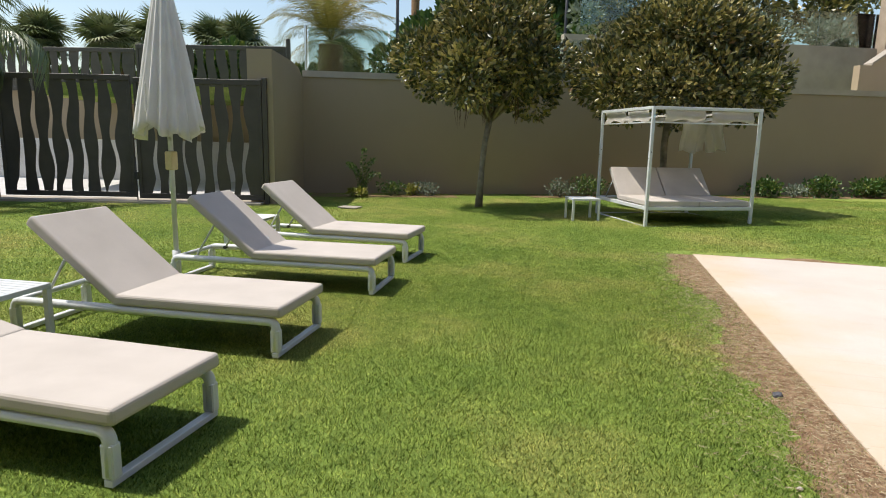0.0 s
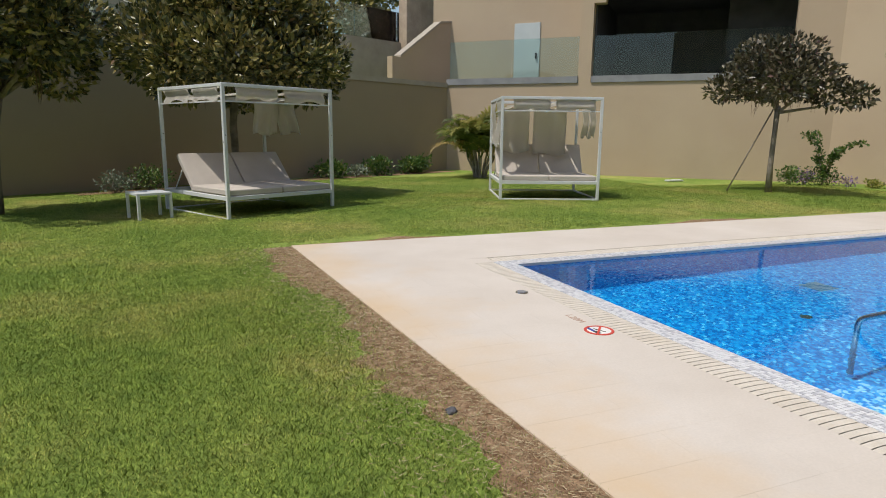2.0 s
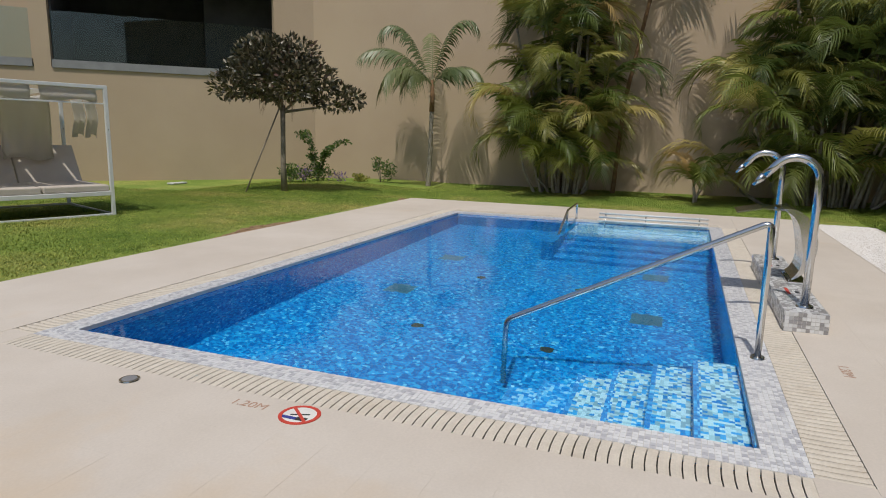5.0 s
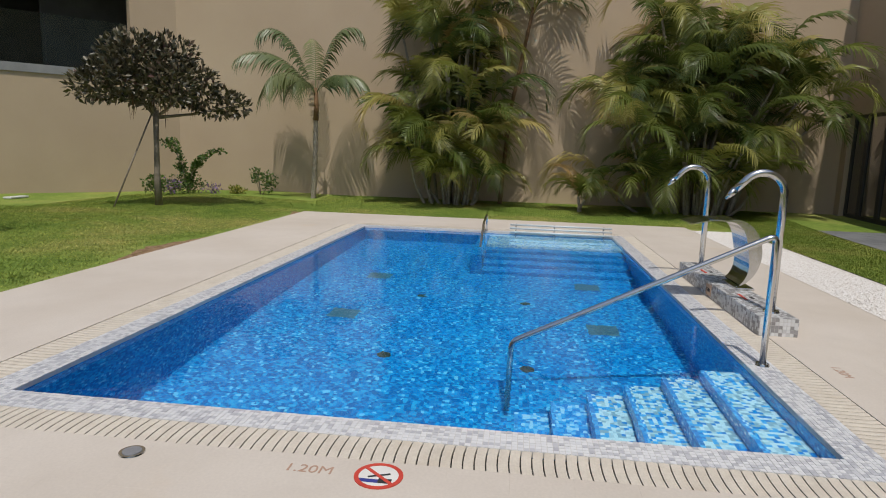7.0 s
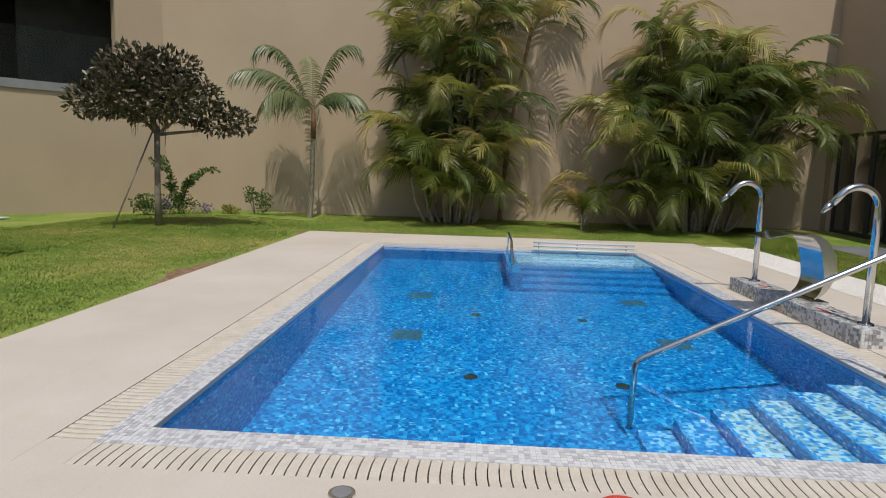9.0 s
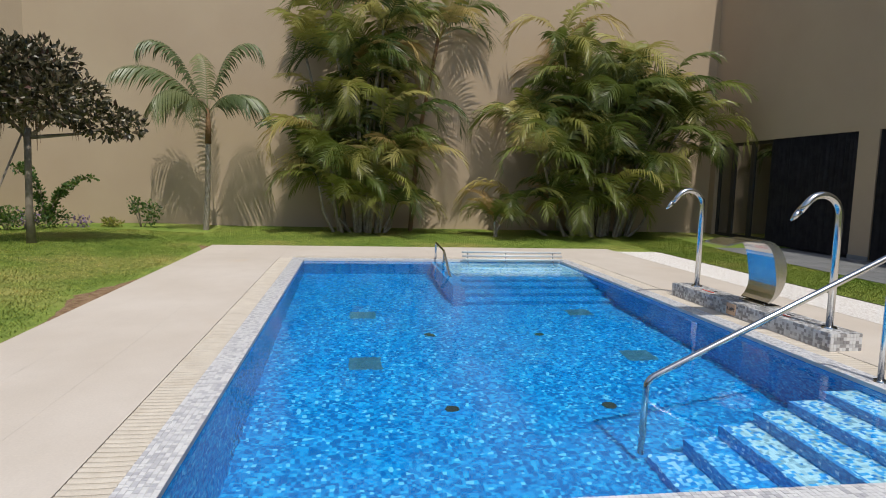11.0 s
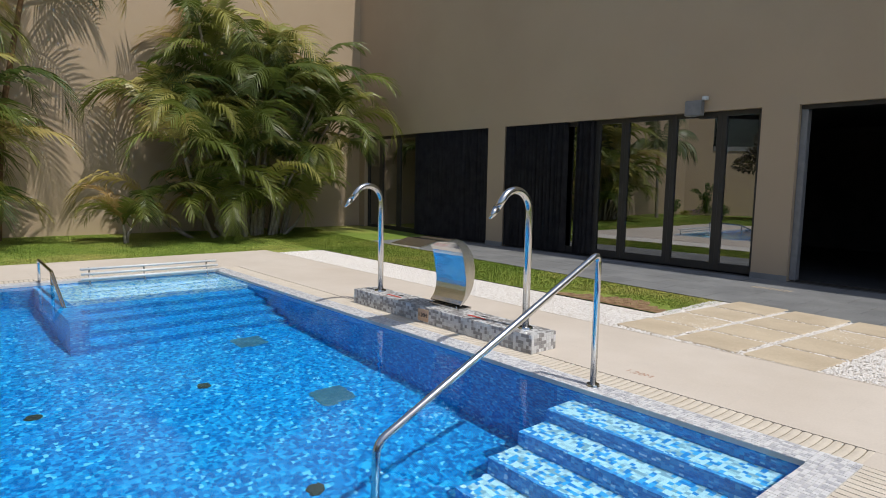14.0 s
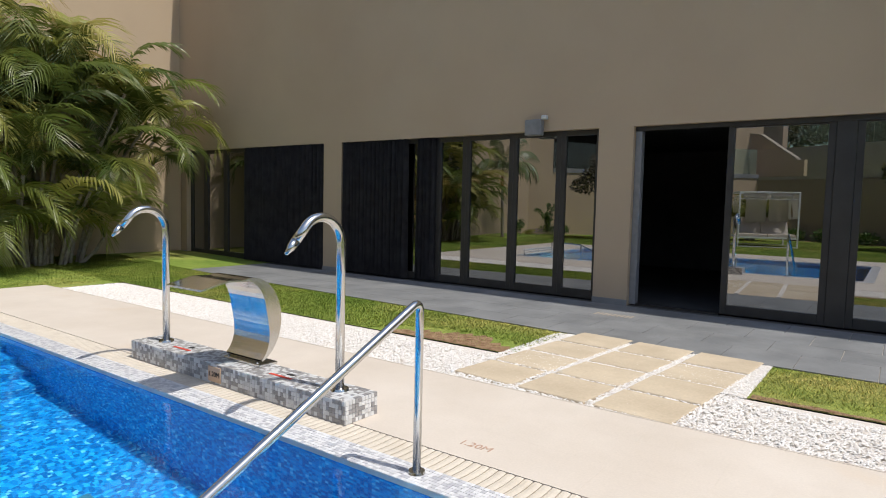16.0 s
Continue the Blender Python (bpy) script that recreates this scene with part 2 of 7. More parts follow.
def mosaic(name, cell, stops):
    """Small square tiles, each of a colour of its own, with pale joints."""
    m, nt, b = mat(name)
    p = position(nt)
    n = nt.nodes.new("ShaderNodeNewGeometry")
    snap = nt.nodes.new("ShaderNodeVectorMath")
    snap.operation = 'SCALE'
    snap.inputs["Scale"].default_value = 1 / cell
    off = nt.nodes.new("ShaderNodeVectorMath")
    off.operation = 'ADD'
    off.inputs[1].default_value = (0.31, 0.37, 0.43)
    nt.links.new(p, snap.inputs[0])
    nt.links.new(snap.outputs[0], off.inputs[0])
    fl = nt.nodes.new("ShaderNodeVectorMath")
    fl.operation = 'FLOOR'
    nt.links.new(off.outputs[0], fl.inputs[0])
    wn_ = nt.nodes.new("ShaderNodeTexWhiteNoise")
    nt.links.new(fl.outputs[0], wn_.inputs[0])
    c = ramp(nt, wn_.outputs["Value"], stops)
    c.node.color_ramp.interpolation = 'CONSTANT'
    nt.links.new(c, b.inputs["Base Color"])
    b.inputs["Roughness"].default_value = 0.25
    return m


M_POOL = mosaic("pool_mosaic", 0.026, [(0.0, (0.004, 0.14, 0.42)), (0.30, (0.006, 0.22, 0.56)), (0.60, (0.012, 0.31, 0.66)), (0.84, (0.03, 0.39, 0.70)), (0.95, (0.20, 0.56, 0.79))])
M_STEP_DEEP = mosaic("deep_step_mosaic", 0.026, [(0.0, (0.01, 0.22, 0.60)), (0.35, (0.03, 0.34, 0.72)), (0.62, (0.20, 0.50, 0.78)), (0.82, (0.42, 0.62, 0.78))])
M_STEP = mosaic("step_mosaic", 0.026, [(0.0, (0.66, 0.72, 0.76)), (0.36, (0.50, 0.58, 0.64)), (0.55, (0.30, 0.40, 0.48)), (0.70, (0.06, 0.38, 0.74)), (0.86, (0.01, 0.22, 0.58))])
M_NOSING = mosaic("nosing_mosaic", 0.026, [(0.0, (0.05, 0.25, 0.60)), (0.4, (0.08, 0.35, 0.70)), (0.7, (0.04, 0.20, 0.50)), (0.85, (0.15, 0.48, 0.78)), (0.95, (0.5, 0.7, 0.85))])


def island(name, stops, rough=0.3, coords_var=True, random_kind="Random Per Island", backlight=0.0, bump=0.0):
    """Each loose piece takes one colour of the ramp."""
    m, nt, b = mat(name)
    if random_kind == "Random":
        src = nt.nodes.new("ShaderNodeObjectInfo").outputs["Random"]
    else:
        src = nt.nodes.new("ShaderNodeNewGeometry").outputs["Random Per Island"]
    c = ramp(nt, src, stops)
    if coords_var:
        v = ramp(nt, noised(nt, position(nt), 1.3, 3), [(0.3, (0.72, 0.72, 0.72)), (0.7, (1.1, 1.1, 1.1))])
        c = mixed(nt, c, v, 0.8, 'MULTIPLY')
    nt.links.new(c, b.inputs["Base Color"])
    b.inputs["Roughness"].default_value = rough
    if bump:
        bumped(nt, b, noised(nt, position(nt), 60, 3), bump, 0.004)
    if backlight:
        t, mx = nt.nodes.new("ShaderNodeBsdfTranslucent"), nt.nodes.new("ShaderNodeMixShader")
        nt.links.new(c, t.inputs[0])
        mx.inputs[0].default_value = backlight
        nt.links.new(b.outputs[0], mx.inputs[1])
        nt.links.new(t.outputs[0], mx.inputs[2])
        nt.links.new(mx.outputs[0], nt.nodes["Material Output"].inputs[0])
    return m


M_COPING = island("white_grey_mosaic", [(0.0, (0.74, 0.74, 0.75)), (0.55, (0.66, 0.66, 0.68)), (0.70, (0.56, 0.56, 0.59)), (1.0, (0.45, 0.45, 0.49))], 0.3, False)
M_PLINTH = island("plinth_mosaic", [(0.0, (0.74, 0.74, 0.74)), (0.45, (0.62, 0.62, 0.62)), (0.6, (0.36, 0.35, 0.35)), (1.0, (0.27, 0.26, 0.26))], 0.3, False)
M_GROUT = surface("pale_grout", (0.60, 0.58, 0.56), (0.68, 0.66, 0.64), 8, 90, 0.8)
M_GRILLE = surface("steel_floor_grille", (0.06, 0.16, 0.24), (0.12, 0.24, 0.32), 30, 90, 0.3, metal=0.25)
M_STRAW = island("dry_straw", [(0.0, (0.28, 0.20, 0.11)), (0.5, (0.42, 0.33, 0.19)), (0.85, (0.55, 0.46, 0.30)), (1.0, (0.20, 0.24, 0.06))], 0.8, False)
M_GRAVEL = island("white_pebbles", [(0.0, (0.70, 0.67, 0.63)), (0.6, (0.82, 0.79, 0.76)), (0.9, (0.60, 0.55, 0.50)), (1.0, (0.88, 0.86, 0.83))], 0.7, False)
M_FICUS = island("ficus_leaves", [(0.0, (0.028, 0.04, 0.014)), (0.30, (0.08, 0.092, 0.027)), (0.58, (0.18, 0.17, 0.047)), (0.82, (0.38, 0.31, 0.09)), (0.95, (0.48, 0.40, 0.14)), (1.0, (0.20, 0.12, 0.06))], 0.3, True, backlight=0.18)
M_FICUS_RED = island("reddish_ficus_leaves", [(0.0, (0.035, 0.036, 0.018)), (0.4, (0.075, 0.07, 0.034)), (0.7, (0.13, 0.11, 0.06)), (0.9, (0.18, 0.15, 0.09)), (1.0, (0.12, 0.06, 0.05))], 0.38, True, backlight=0.12)
M_FROND = island("palm_frond", [(0.0, (0.07, 0.11, 0.024)), (0.35, (0.16, 0.20, 0.042)), (0.65, (0.30, 0.31, 0.07)), (0.88, (0.46, 0.41, 0.13)), (1.0, (0.46, 0.31, 0.13))], 0.4, True, "Random", 0.38)
M_FROND_BLUE = island("grey_green_frond", [(0.0, (0.09, 0.125, 0.045)), (0.6, (0.165, 0.20, 0.08)), (1.0, (0.26, 0.27, 0.12))], 0.42, True, "Random", 0.14)
M_FROND_DRY = island("yellow_frond", [(0.0, (0.20, 0.19, 0.05)), (0.6, (0.34, 0.27, 0.08)), (1.0, (0.12, 0.15, 0.04))], 0.5, True, "Random", 0.25)
M_SHRUB = island("shrub_leaves", [(0.0, (0.035, 0.09, 0.016)), (0.6, (0.08, 0.16, 0.03)), (0.9, (0.18, 0.24, 0.05)), (1.0, (0.30, 0.30, 0.08))], 0.45, True, backlight=0.25)
M_SHRUB_GREY = island("grey_shrub_leaves", [(0.0, (0.12, 0.16, 0.10)), (0.6, (0.22, 0.26, 0.19)), (1.0, (0.32, 0.35, 0.27))], 0.6, True, backlight=0.2)
M_SHRUB_YELLOW = island("yellow_shrub_leaves", [(0.0, (0.16, 0.20, 0.03)), (0.6, (0.34, 0.34, 0.06)), (1.0, (0.48, 0.42, 0.10))], 0.5, True, backlight=0.25)
M_PURPLE = island("purple_flowers", [(0.0, (0.16, 0.10, 0.22)), (1.0, (0.30, 0.20, 0.38))], 0.6, False)
M_ROCK = surface("dark_stone_chip", (0.05, 0.05, 0.055), (0.10, 0.10, 0.11), 20, 80, 0.8)
M_FAR_LEAF = island("far_foliage", [(0.0, (0.03, 0.07, 0.018)), (0.6, (0.07, 0.13, 0.03)), (0.9, (0.16, 0.20, 0.045)), (1.0, (0.22, 0.24, 0.06))], 0.55, True, backlight=0.2)
M_ROOTS = surface("hanging_roots", (0.10, 0.06, 0.035), (0.17, 0.11, 0.06), 10, 60, 0.95)


def lawn_material(name, blades):
    m, nt, b = mat(name)
    p = position(nt)
    patch = ramp(nt, noised(nt, p, 0.55, 4), [(0.30, (0.20, 0.31, 0.058)), (0.5, (0.295, 0.385, 0.086)), (0.70, (0.47, 0.45, 0.155))])
    mow = ramp(nt, noised(nt, p, 5.5, 5, 0.75), [(0.3, (0.72, 0.76, 0.70)), (0.7, (1.22, 1.16, 1.1))])
    c = mixed(nt, patch, mow, 1.0, 'MULTIPLY')
    if blades:
        r = nt.nodes.new("ShaderNodeNewGeometry").outputs["Random Per Island"]
        c = mixed(nt, c, ramp(nt, r, [(0.0, (0.36, 0.46, 0.32)), (0.5, (1.0, 1.05, 0.92)), (0.8, (1.45, 1.35, 1.2)), (0.93, (1.7, 1.4, 1.5)), (1.0, (2.2, 1.7, 2.2))]), 1.0, 'MULTIPLY')
        t, mx = nt.nodes.new("ShaderNodeBsdfTranslucent"), nt.nodes.new("ShaderNodeMixShader")
        nt.links.new(c, t.inputs[0])
        mx.inputs[0].default_value = 0.3
        nt.links.new(b.outputs[0], mx.inputs[1])
        nt.links.new(t.outputs[0], mx.inputs[2])
        nt.links.new(mx.outputs[0], nt.nodes["Material Output"].inputs[0])
        b.inputs["Roughness"].default_value = 0.55
    else:
        f = noised(nt, p, 55, 5, 0.7)
        c = mixed(nt, c, ramp(nt, f, [(0.3, (0.48, 0.50, 0.42)), (0.7, (1.05, 1.07, 0.98))]), 1.0, 'MULTIPLY')
        bumped(nt, b, f, 0.8, 0.02)
        b.inputs["Roughness"].default_value = 0.9
    b.inputs["Specular IOR Level"].default_value = 0.25
    nt.links.new(c, b.inputs["Base Color"])
    return m


M_LAWN = lawn_material("mown_lawn", False)
M_BLADES = lawn_material("grass_blades", True)
# ---------------- plan ----------------
POOL = (2.98, 10.61, 3.10, 7.28)          # water: west, east, south, north
COPE, GRATE = 0.185, 0.215                  # widths of the mosaic edge and of the grate round it
DECK_N, DECK_E, DECK_S = 9.08, 12.57, 1.46
WATER_Z = -0.035
HOUSE_Y, PALM_X = -2.92, 16.3
CORNER_A, CORNER_N, CORNER_E = Vector((-7.6, 14.4)), Vector((8.2, 21.95)), Vector((16.3, 13.9))


def deck_west(y):
    return 0.96 + (DECK_N - y) * 0.062


def walk_edge(x):
    """The lawn side of the slate walkway, which runs a little askew to the pool."""
    return -0.62 - 0.06 * max(0.0, x - 4.0)


def step01(v):
    v = max(0.0, min(1.0, v))
    return v * v * (3 - 2 * v)


def lawn_z(x, y):
    """The lawn lies flush with the deck and swells a little behind it."""
    d = math.hypot(max(0.0, y - DECK_N), 0.45 * max(0.0, x - DECK_E))
    rise = 0.05 * d if d < 2.3 else 0.115 - 0.09 * step01((d - 2.8) / 3.5)
    return rise * step01((x + 2.5) / 7.0) - 0.012


# ---------------- ground ----------------
def in_paved(x, y):
    if DECK_S < y < DECK_N and deck_west(y) < x < DECK_E:
        return True
    if y < walk_edge(x) and y > -3.2 and x > -6:
        return True
    return 0.5 < y <= DECK_S and 2.0 < x < 12.2 or -0.7 <= y <= 0.5 and 3.25 < x < 5.2


def build_ground():
    xs = sorted(set([round(-14 + 0.5 * i, 3) for i in range(63)] + [DECK_E, 12.2, 5.2, 3.25, 2.0]))
    ys = sorted(set([round(-3.2 + 0.5 * i, 3) for i in range(56)] + [DECK_N, DECK_S, -0.66, 0.5]))
    bm = bmesh.new()
    cols = {}

    def vert(i, j):
        if (i, j) not in cols:
            x, y = xs[i], ys[j]
            cols[i, j] = bm.verts.new((x, y, lawn_z(x, y)))
        return cols[i, j]

    for i in range(len(xs) - 1):
        for j in range(len(ys) - 1):
            cx, cy = (xs[i] + xs[i + 1]) / 2, (ys[j] + ys[j + 1]) / 2
            if DECK_S < cy < DECK_N and 0.9 < cx < DECK_E:
                if xs[i + 1] <= 2.05 and xs[i] >= 0.9 and cx < 1.6:
                    pass
                else:
                    continue
            if 0.5 < cy < DECK_S and 2.0 < cx < 12.2:
                continue
            bm.faces.new((vert(i, j), vert(i + 1, j), vert(i + 1, j + 1), vert(i, j + 1)))
    x0, x1, y0, y1 = xs[0], xs[-1], ys[0], ys[-1]
    far = 900.0
    ring = [((-far, -far), (far, -far), (far, y0), (-far, y0)), ((-far, y1), (far, y1), (far, far), (-far, far)), ((-far, y0), (x0, y0), (x0, y1), (-far, y1)), ((x1, y0), (far, y0), (far, y1), (x1, y1))]
    for q in ring:
        bm.faces.new([bm.verts.new((x, y, -0.02)) for x, y in q])
    bmesh.ops.recalc_face_normals(bm, faces=bm.faces[:])
    return solid("ground", bm, M_LAWN, "mown green lawn with yellowish patches round the pool deck", "lawn", "structure", True)


ground = build_ground()


# ---------------- pool ----------------
def build_pool():
    w, e, s, n = POOL
    bm = bmesh.new()
    box(bm, w - 0.15, e + 0.15, s - 0.15, n + 0.15, -1.55, -1.25)
    box(bm, w - 0.15, w, s - 0.15, n + 0.15, -1.25, -0.032)
    box(bm, e, e + 0.15, s - 0.15, n + 0.15, -1.25, -0.032)
    box(bm, w, e, s - 0.15, s, -1.25, -0.032)
    box(bm, w, e, n, n + 0.15, -1.25, -0.032)
    basin = solid("pool_basin", bm, M_POOL, "swimming pool basin lined with blue glass mosaic", "pool", "structure")
    for i in range(6):
        y1 = s + 0.015 + 0.247 * (i + 1)
        top = -0.20 - 0.19 * i
        part("step", boxed(w + 0.002, 4.36, s + 0.002, y1 - 0.03, -1.249, top), M_STEP if i < 4 else M_STEP_DEEP, basin, "pale mosaic step under water")
        part("nosing", boxed(w + 0.002, 4.36, y1 - 0.03, y1, -1.249 + 0.0, top + 0.003), M_NOSING, basin, "blue mosaic step nosing")
    part("bench", boxed(9.5, e - 0.002, s + 0.002, 5.10, -1.249, -0.15), M_STEP, basin, "shallow pale mosaic bench under water")
    for i in range(4):
        part("bench_step", boxed(9.22 - 0.28 * i, 9.50 - 0.28 * i, s + 0.002, 5.10, -1.249, -0.40 - 0.22 * i), M_POOL, basin)
    part("bench_wall", boxed(8.36, e - 0.002, 5.102, 5.26, -1.249, -0.055), M_POOL, basin)
    for x in (6.28, 7.94):
        for y in (3.75, 6.40):
            part("floor_drain", boxed(x - 0.15, x + 0.15, y - 0.15, y + 0.15, -1.249, -1.243, 0.002), M_GRILLE, basin, "dull square floor grille")
    for x, y in ((5.28, 5.75), (7.11, 5.71), (5.20, 4.50), (7.05, 4.52)):
        bm = bmesh.new()
        bmesh.ops.create_cone(bm, cap_ends=True, segments=16, radius1=0.06, radius2=0.055, depth=0.01)
        bmesh.ops.translate(bm, verts=bm.verts[:], vec=(x, y, -1.244))
        part("inlet", bm, M_DARK, basin, "round dark inlet")
    ws = new("water", bpy.data.meshes.new("water"))
    bm = bmesh.new()
    bm.faces.new([bm.verts.new(v) for v in ((w, s, WATER_Z), (e, s, WATER_Z), (e, n, WATER_Z), (w, n, WATER_Z))])
    bm.to_mesh(ws.data)
    bm.free()
    ws.data.materials.append(M_WATER)
    ws.visible_shadow = False
    tagged(ws, "clear calm pool water with fine ripples", "water", "", "structure")
    return basin


basin = build_pool()


def mosaic_strip(name, rects, material, label, category, cell=0.027, z=0.0, joint=0.003):
    """Flat little tiles over rectangles, in one mesh, with a thin bevel of height."""
    vs, fs = [], []
    rnd = random.Random(5)
    for x0, x1, y0, y1 in rects:
        nx, ny = max(1, round((x1 - x0) / cell)), max(1, round((y1 - y0) / cell))
        ax, ay = (x1 - x0) / nx, (y1 - y0) / ny
        for i in range(nx):
            j = 0
            while j < ny:
                a, b, c, d = x0 + i * ax + joint / 2, x0 + (i + 1) * ax - joint / 2, y0 + j * ay + joint / 2, y0 + (j + 1) * ay - joint / 2
                h = z + rnd.uniform(-0.0008, 0.0008)
                k = len(vs)
                vs += [(a, c, h - 0.004), (b, c, h - 0.004), (b, d, h - 0.004), (a, d, h - 0.004), (a, c, h), (b, c, h), (b, d, h), (a, d, h)]
                fs += [(k + 4, k + 5, k + 6, k + 7), (k, k + 1, k + 5, k + 4), (k + 1, k + 2, k + 6, k + 5), (k + 2, k + 3, k + 7, k + 6), (k + 3, k, k + 4, k + 7)]
                j += 1
    ob = from_arrays(name, vs, fs, material)
    return tagged(ob, label, category, "", "stuff")


w, e, s, n = POOL
cope_rects = [(w - COPE, e + COPE, n, n + COPE), (w - COPE, e + COPE, s - COPE, s), (w - COPE, w, s, n), (e, e + COPE, s, n)]
bm = bmesh.new()
for a, b, c, d in cope_rects:
    box(bm, a, b, c, d, -0.031, -0.003)
coping = solid("pool_coping", bm, M_GROUT, "pool edge bedded in pale grout", "coping", "structure")
tiles = mosaic_strip("mosaic_tiles", cope_rects, M_COPING, "white and grey glass mosaic on the pool edge", "mosaic")
tiles.parent = coping
tiles.pop("category", None)

# channel under the grate
gi, go = COPE, COPE + GRATE
grate = thing("overflow_grate", pose(0, 0, 0), "cream slatted overflow grate round the pool edge", "grate", "", "structure")
bm = bmesh.new()
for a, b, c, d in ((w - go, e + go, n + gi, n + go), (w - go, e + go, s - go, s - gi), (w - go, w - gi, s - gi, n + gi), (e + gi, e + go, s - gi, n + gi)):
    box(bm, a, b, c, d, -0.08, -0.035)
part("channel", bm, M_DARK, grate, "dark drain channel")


# ---------------- deck base and edges ----------------
bm = bmesh.new()
wi, ei, si, ni = w - go, e + go, s - go, n + go
for poly in ([(deck_west(DECK_N), DECK_N), (deck_west(DECK_S), DECK_S), (wi, DECK_S), (wi, DECK_N)], [(wi, DECK_S), (DECK_E, DECK_S), (DECK_E, si), (wi, si)], [(wi, ni), (DECK_E, ni), (DECK_E, DECK_N), (wi, DECK_N)], [(ei, si), (DECK_E, si), (DECK_E, ni), (ei, ni)]):
    prism(bm, poly, -0.12, -0.012)
deck = solid("pool_deck", bm, M_BED, "cream stone deck round the pool, ochre stained at its outer edges", "deck", "structure")

bm = bmesh.new()
prism(bm, [(-6, -3.2), (PALM_X, -3.2), (PALM_X, walk_edge(PALM_X)), (4.0, walk_edge(4.0)), (-6, walk_edge(-6))], -0.12, -0.010)
walkway = solid("walkway", bm, M_BED, "grey slate walkway along the building", "walkway", "structure")


# ---------------- walls ----------------
def wall_run(bm, a, b, z0, z1, out, thick=0.3, m=None):
    """A wall between plan points a and b; its face is on a-b, its body on the outer side."""
    a, b, o = Vector(a), Vector(b), Vector(out).normalized() * thick
    prism(bm, [tuple(a), tuple(b), tuple(b + o), tuple(a + o)], z0, z1)


dN = (CORNER_N - CORNER_A).normalized()
oN = Vector((-dN.y, dN.x))
dT = (CORNER_E - CORNER_N).normalized()
oT = Vector((-dT.y, dT.x))
bm = bmesh.new()
wall_run(bm, CORNER_A, CORNER_N, -0.2, 2.78, oN)
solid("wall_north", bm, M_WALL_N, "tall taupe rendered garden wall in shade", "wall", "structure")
bm = bmesh.new()
wall_run(bm, CORNER_A - oN * 0.03, CORNER_N - oN * 0.03, 2.782, 2.93, oN, 0.4)
solid("trim_north", bm, M_CAP_LIGHT, "pale coping on the garden wall", "coping", "structure")


def on_t(u, off=0.0):
    p = CORNER_N + dT * u + oT * off
    return p.x, p.y


LT = (CORNER_E - CORNER_N).length
bm = bmesh.new()
wall_run(bm, on_t(0), on_t(LT), -0.2, 2.86, oT, 0.35)
wall_run(bm, on_t(4.42), on_t(4.80), 2.86, 9.0, oT, 0.35)
wall_run(bm, on_t(10.3), on_t(LT), 2.86, 9.0, oT, 0.35)
wall_run(bm, on_t(4.80), on_t(10.3), 5.35, 9.0, oT, 0.35)
prism(bm, [on_t(4.80), on_t(5.15), on_t(5.15, 0.35), on_t(4.80, 0.35)], 5.2, 5.35)
solid("wall_terrace", bm, M_WALL, "sunlit beige rendered wall with terrace openings", "wall", "structure")
bm = bmesh.new()
wall_run(bm, on_t(-0.02, -0.04), on_t(4.40, -0.04), 2.862, 3.06, oT, 0.42)
wall_run(bm, on_t(4.82, -0.04), on_t(10.28, -0.04), 2.862, 3.06, oT, 0.42)
solid("trim_terrace", bm, M_CAP, "grey ledge under the terrace glass", "ledge", "structure")
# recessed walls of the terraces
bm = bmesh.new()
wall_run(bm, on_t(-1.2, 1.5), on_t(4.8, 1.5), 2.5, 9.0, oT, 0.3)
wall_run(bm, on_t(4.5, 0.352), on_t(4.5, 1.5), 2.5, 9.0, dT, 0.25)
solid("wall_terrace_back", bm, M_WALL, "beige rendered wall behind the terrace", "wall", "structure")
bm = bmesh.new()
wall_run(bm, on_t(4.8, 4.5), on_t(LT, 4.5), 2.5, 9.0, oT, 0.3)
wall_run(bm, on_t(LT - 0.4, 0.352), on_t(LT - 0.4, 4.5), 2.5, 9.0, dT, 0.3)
# thin dark sheet over the beige side wall, painted as the loggia's shade
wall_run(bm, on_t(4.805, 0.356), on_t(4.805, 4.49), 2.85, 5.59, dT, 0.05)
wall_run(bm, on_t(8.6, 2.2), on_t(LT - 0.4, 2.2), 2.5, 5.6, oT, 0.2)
solid("wall_loggia", bm, M_ROOM_SHADE, "back wall of the covered terrace, coloured dark as its shade", "wall", "structure")
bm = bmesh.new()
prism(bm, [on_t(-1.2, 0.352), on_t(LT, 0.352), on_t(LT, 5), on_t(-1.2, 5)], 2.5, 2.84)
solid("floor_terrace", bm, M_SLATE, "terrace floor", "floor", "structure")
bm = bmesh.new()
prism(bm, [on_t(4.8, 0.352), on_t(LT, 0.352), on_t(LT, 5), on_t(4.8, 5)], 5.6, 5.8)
solid("ceiling_terrace", bm, M_ROOM_SHADE, "ceiling of the covered terrace", "ceiling", "structure")
for u0, u1, n_ in ((0.02, 4.38, 2), (4.84, 10.26, 3)):
    gb = thing("glass_balustrade", pose(0, 0, 0), "clear glass balustrade on the terrace ledge", "balustrade")
    st_ = (u1 - u0) / n_
    for k in range(n_):
        bm = bmesh.new()
        wall_run(bm, on_t(u0 + st_ * k + 0.006, 0.15), on_t(u0 + st_ * (k + 1) - 0.006, 0.15), 3.062, 4.27, oT, 0.012)
        part("glass_panel", bm, M_GLASS, gb).visible_shadow = False
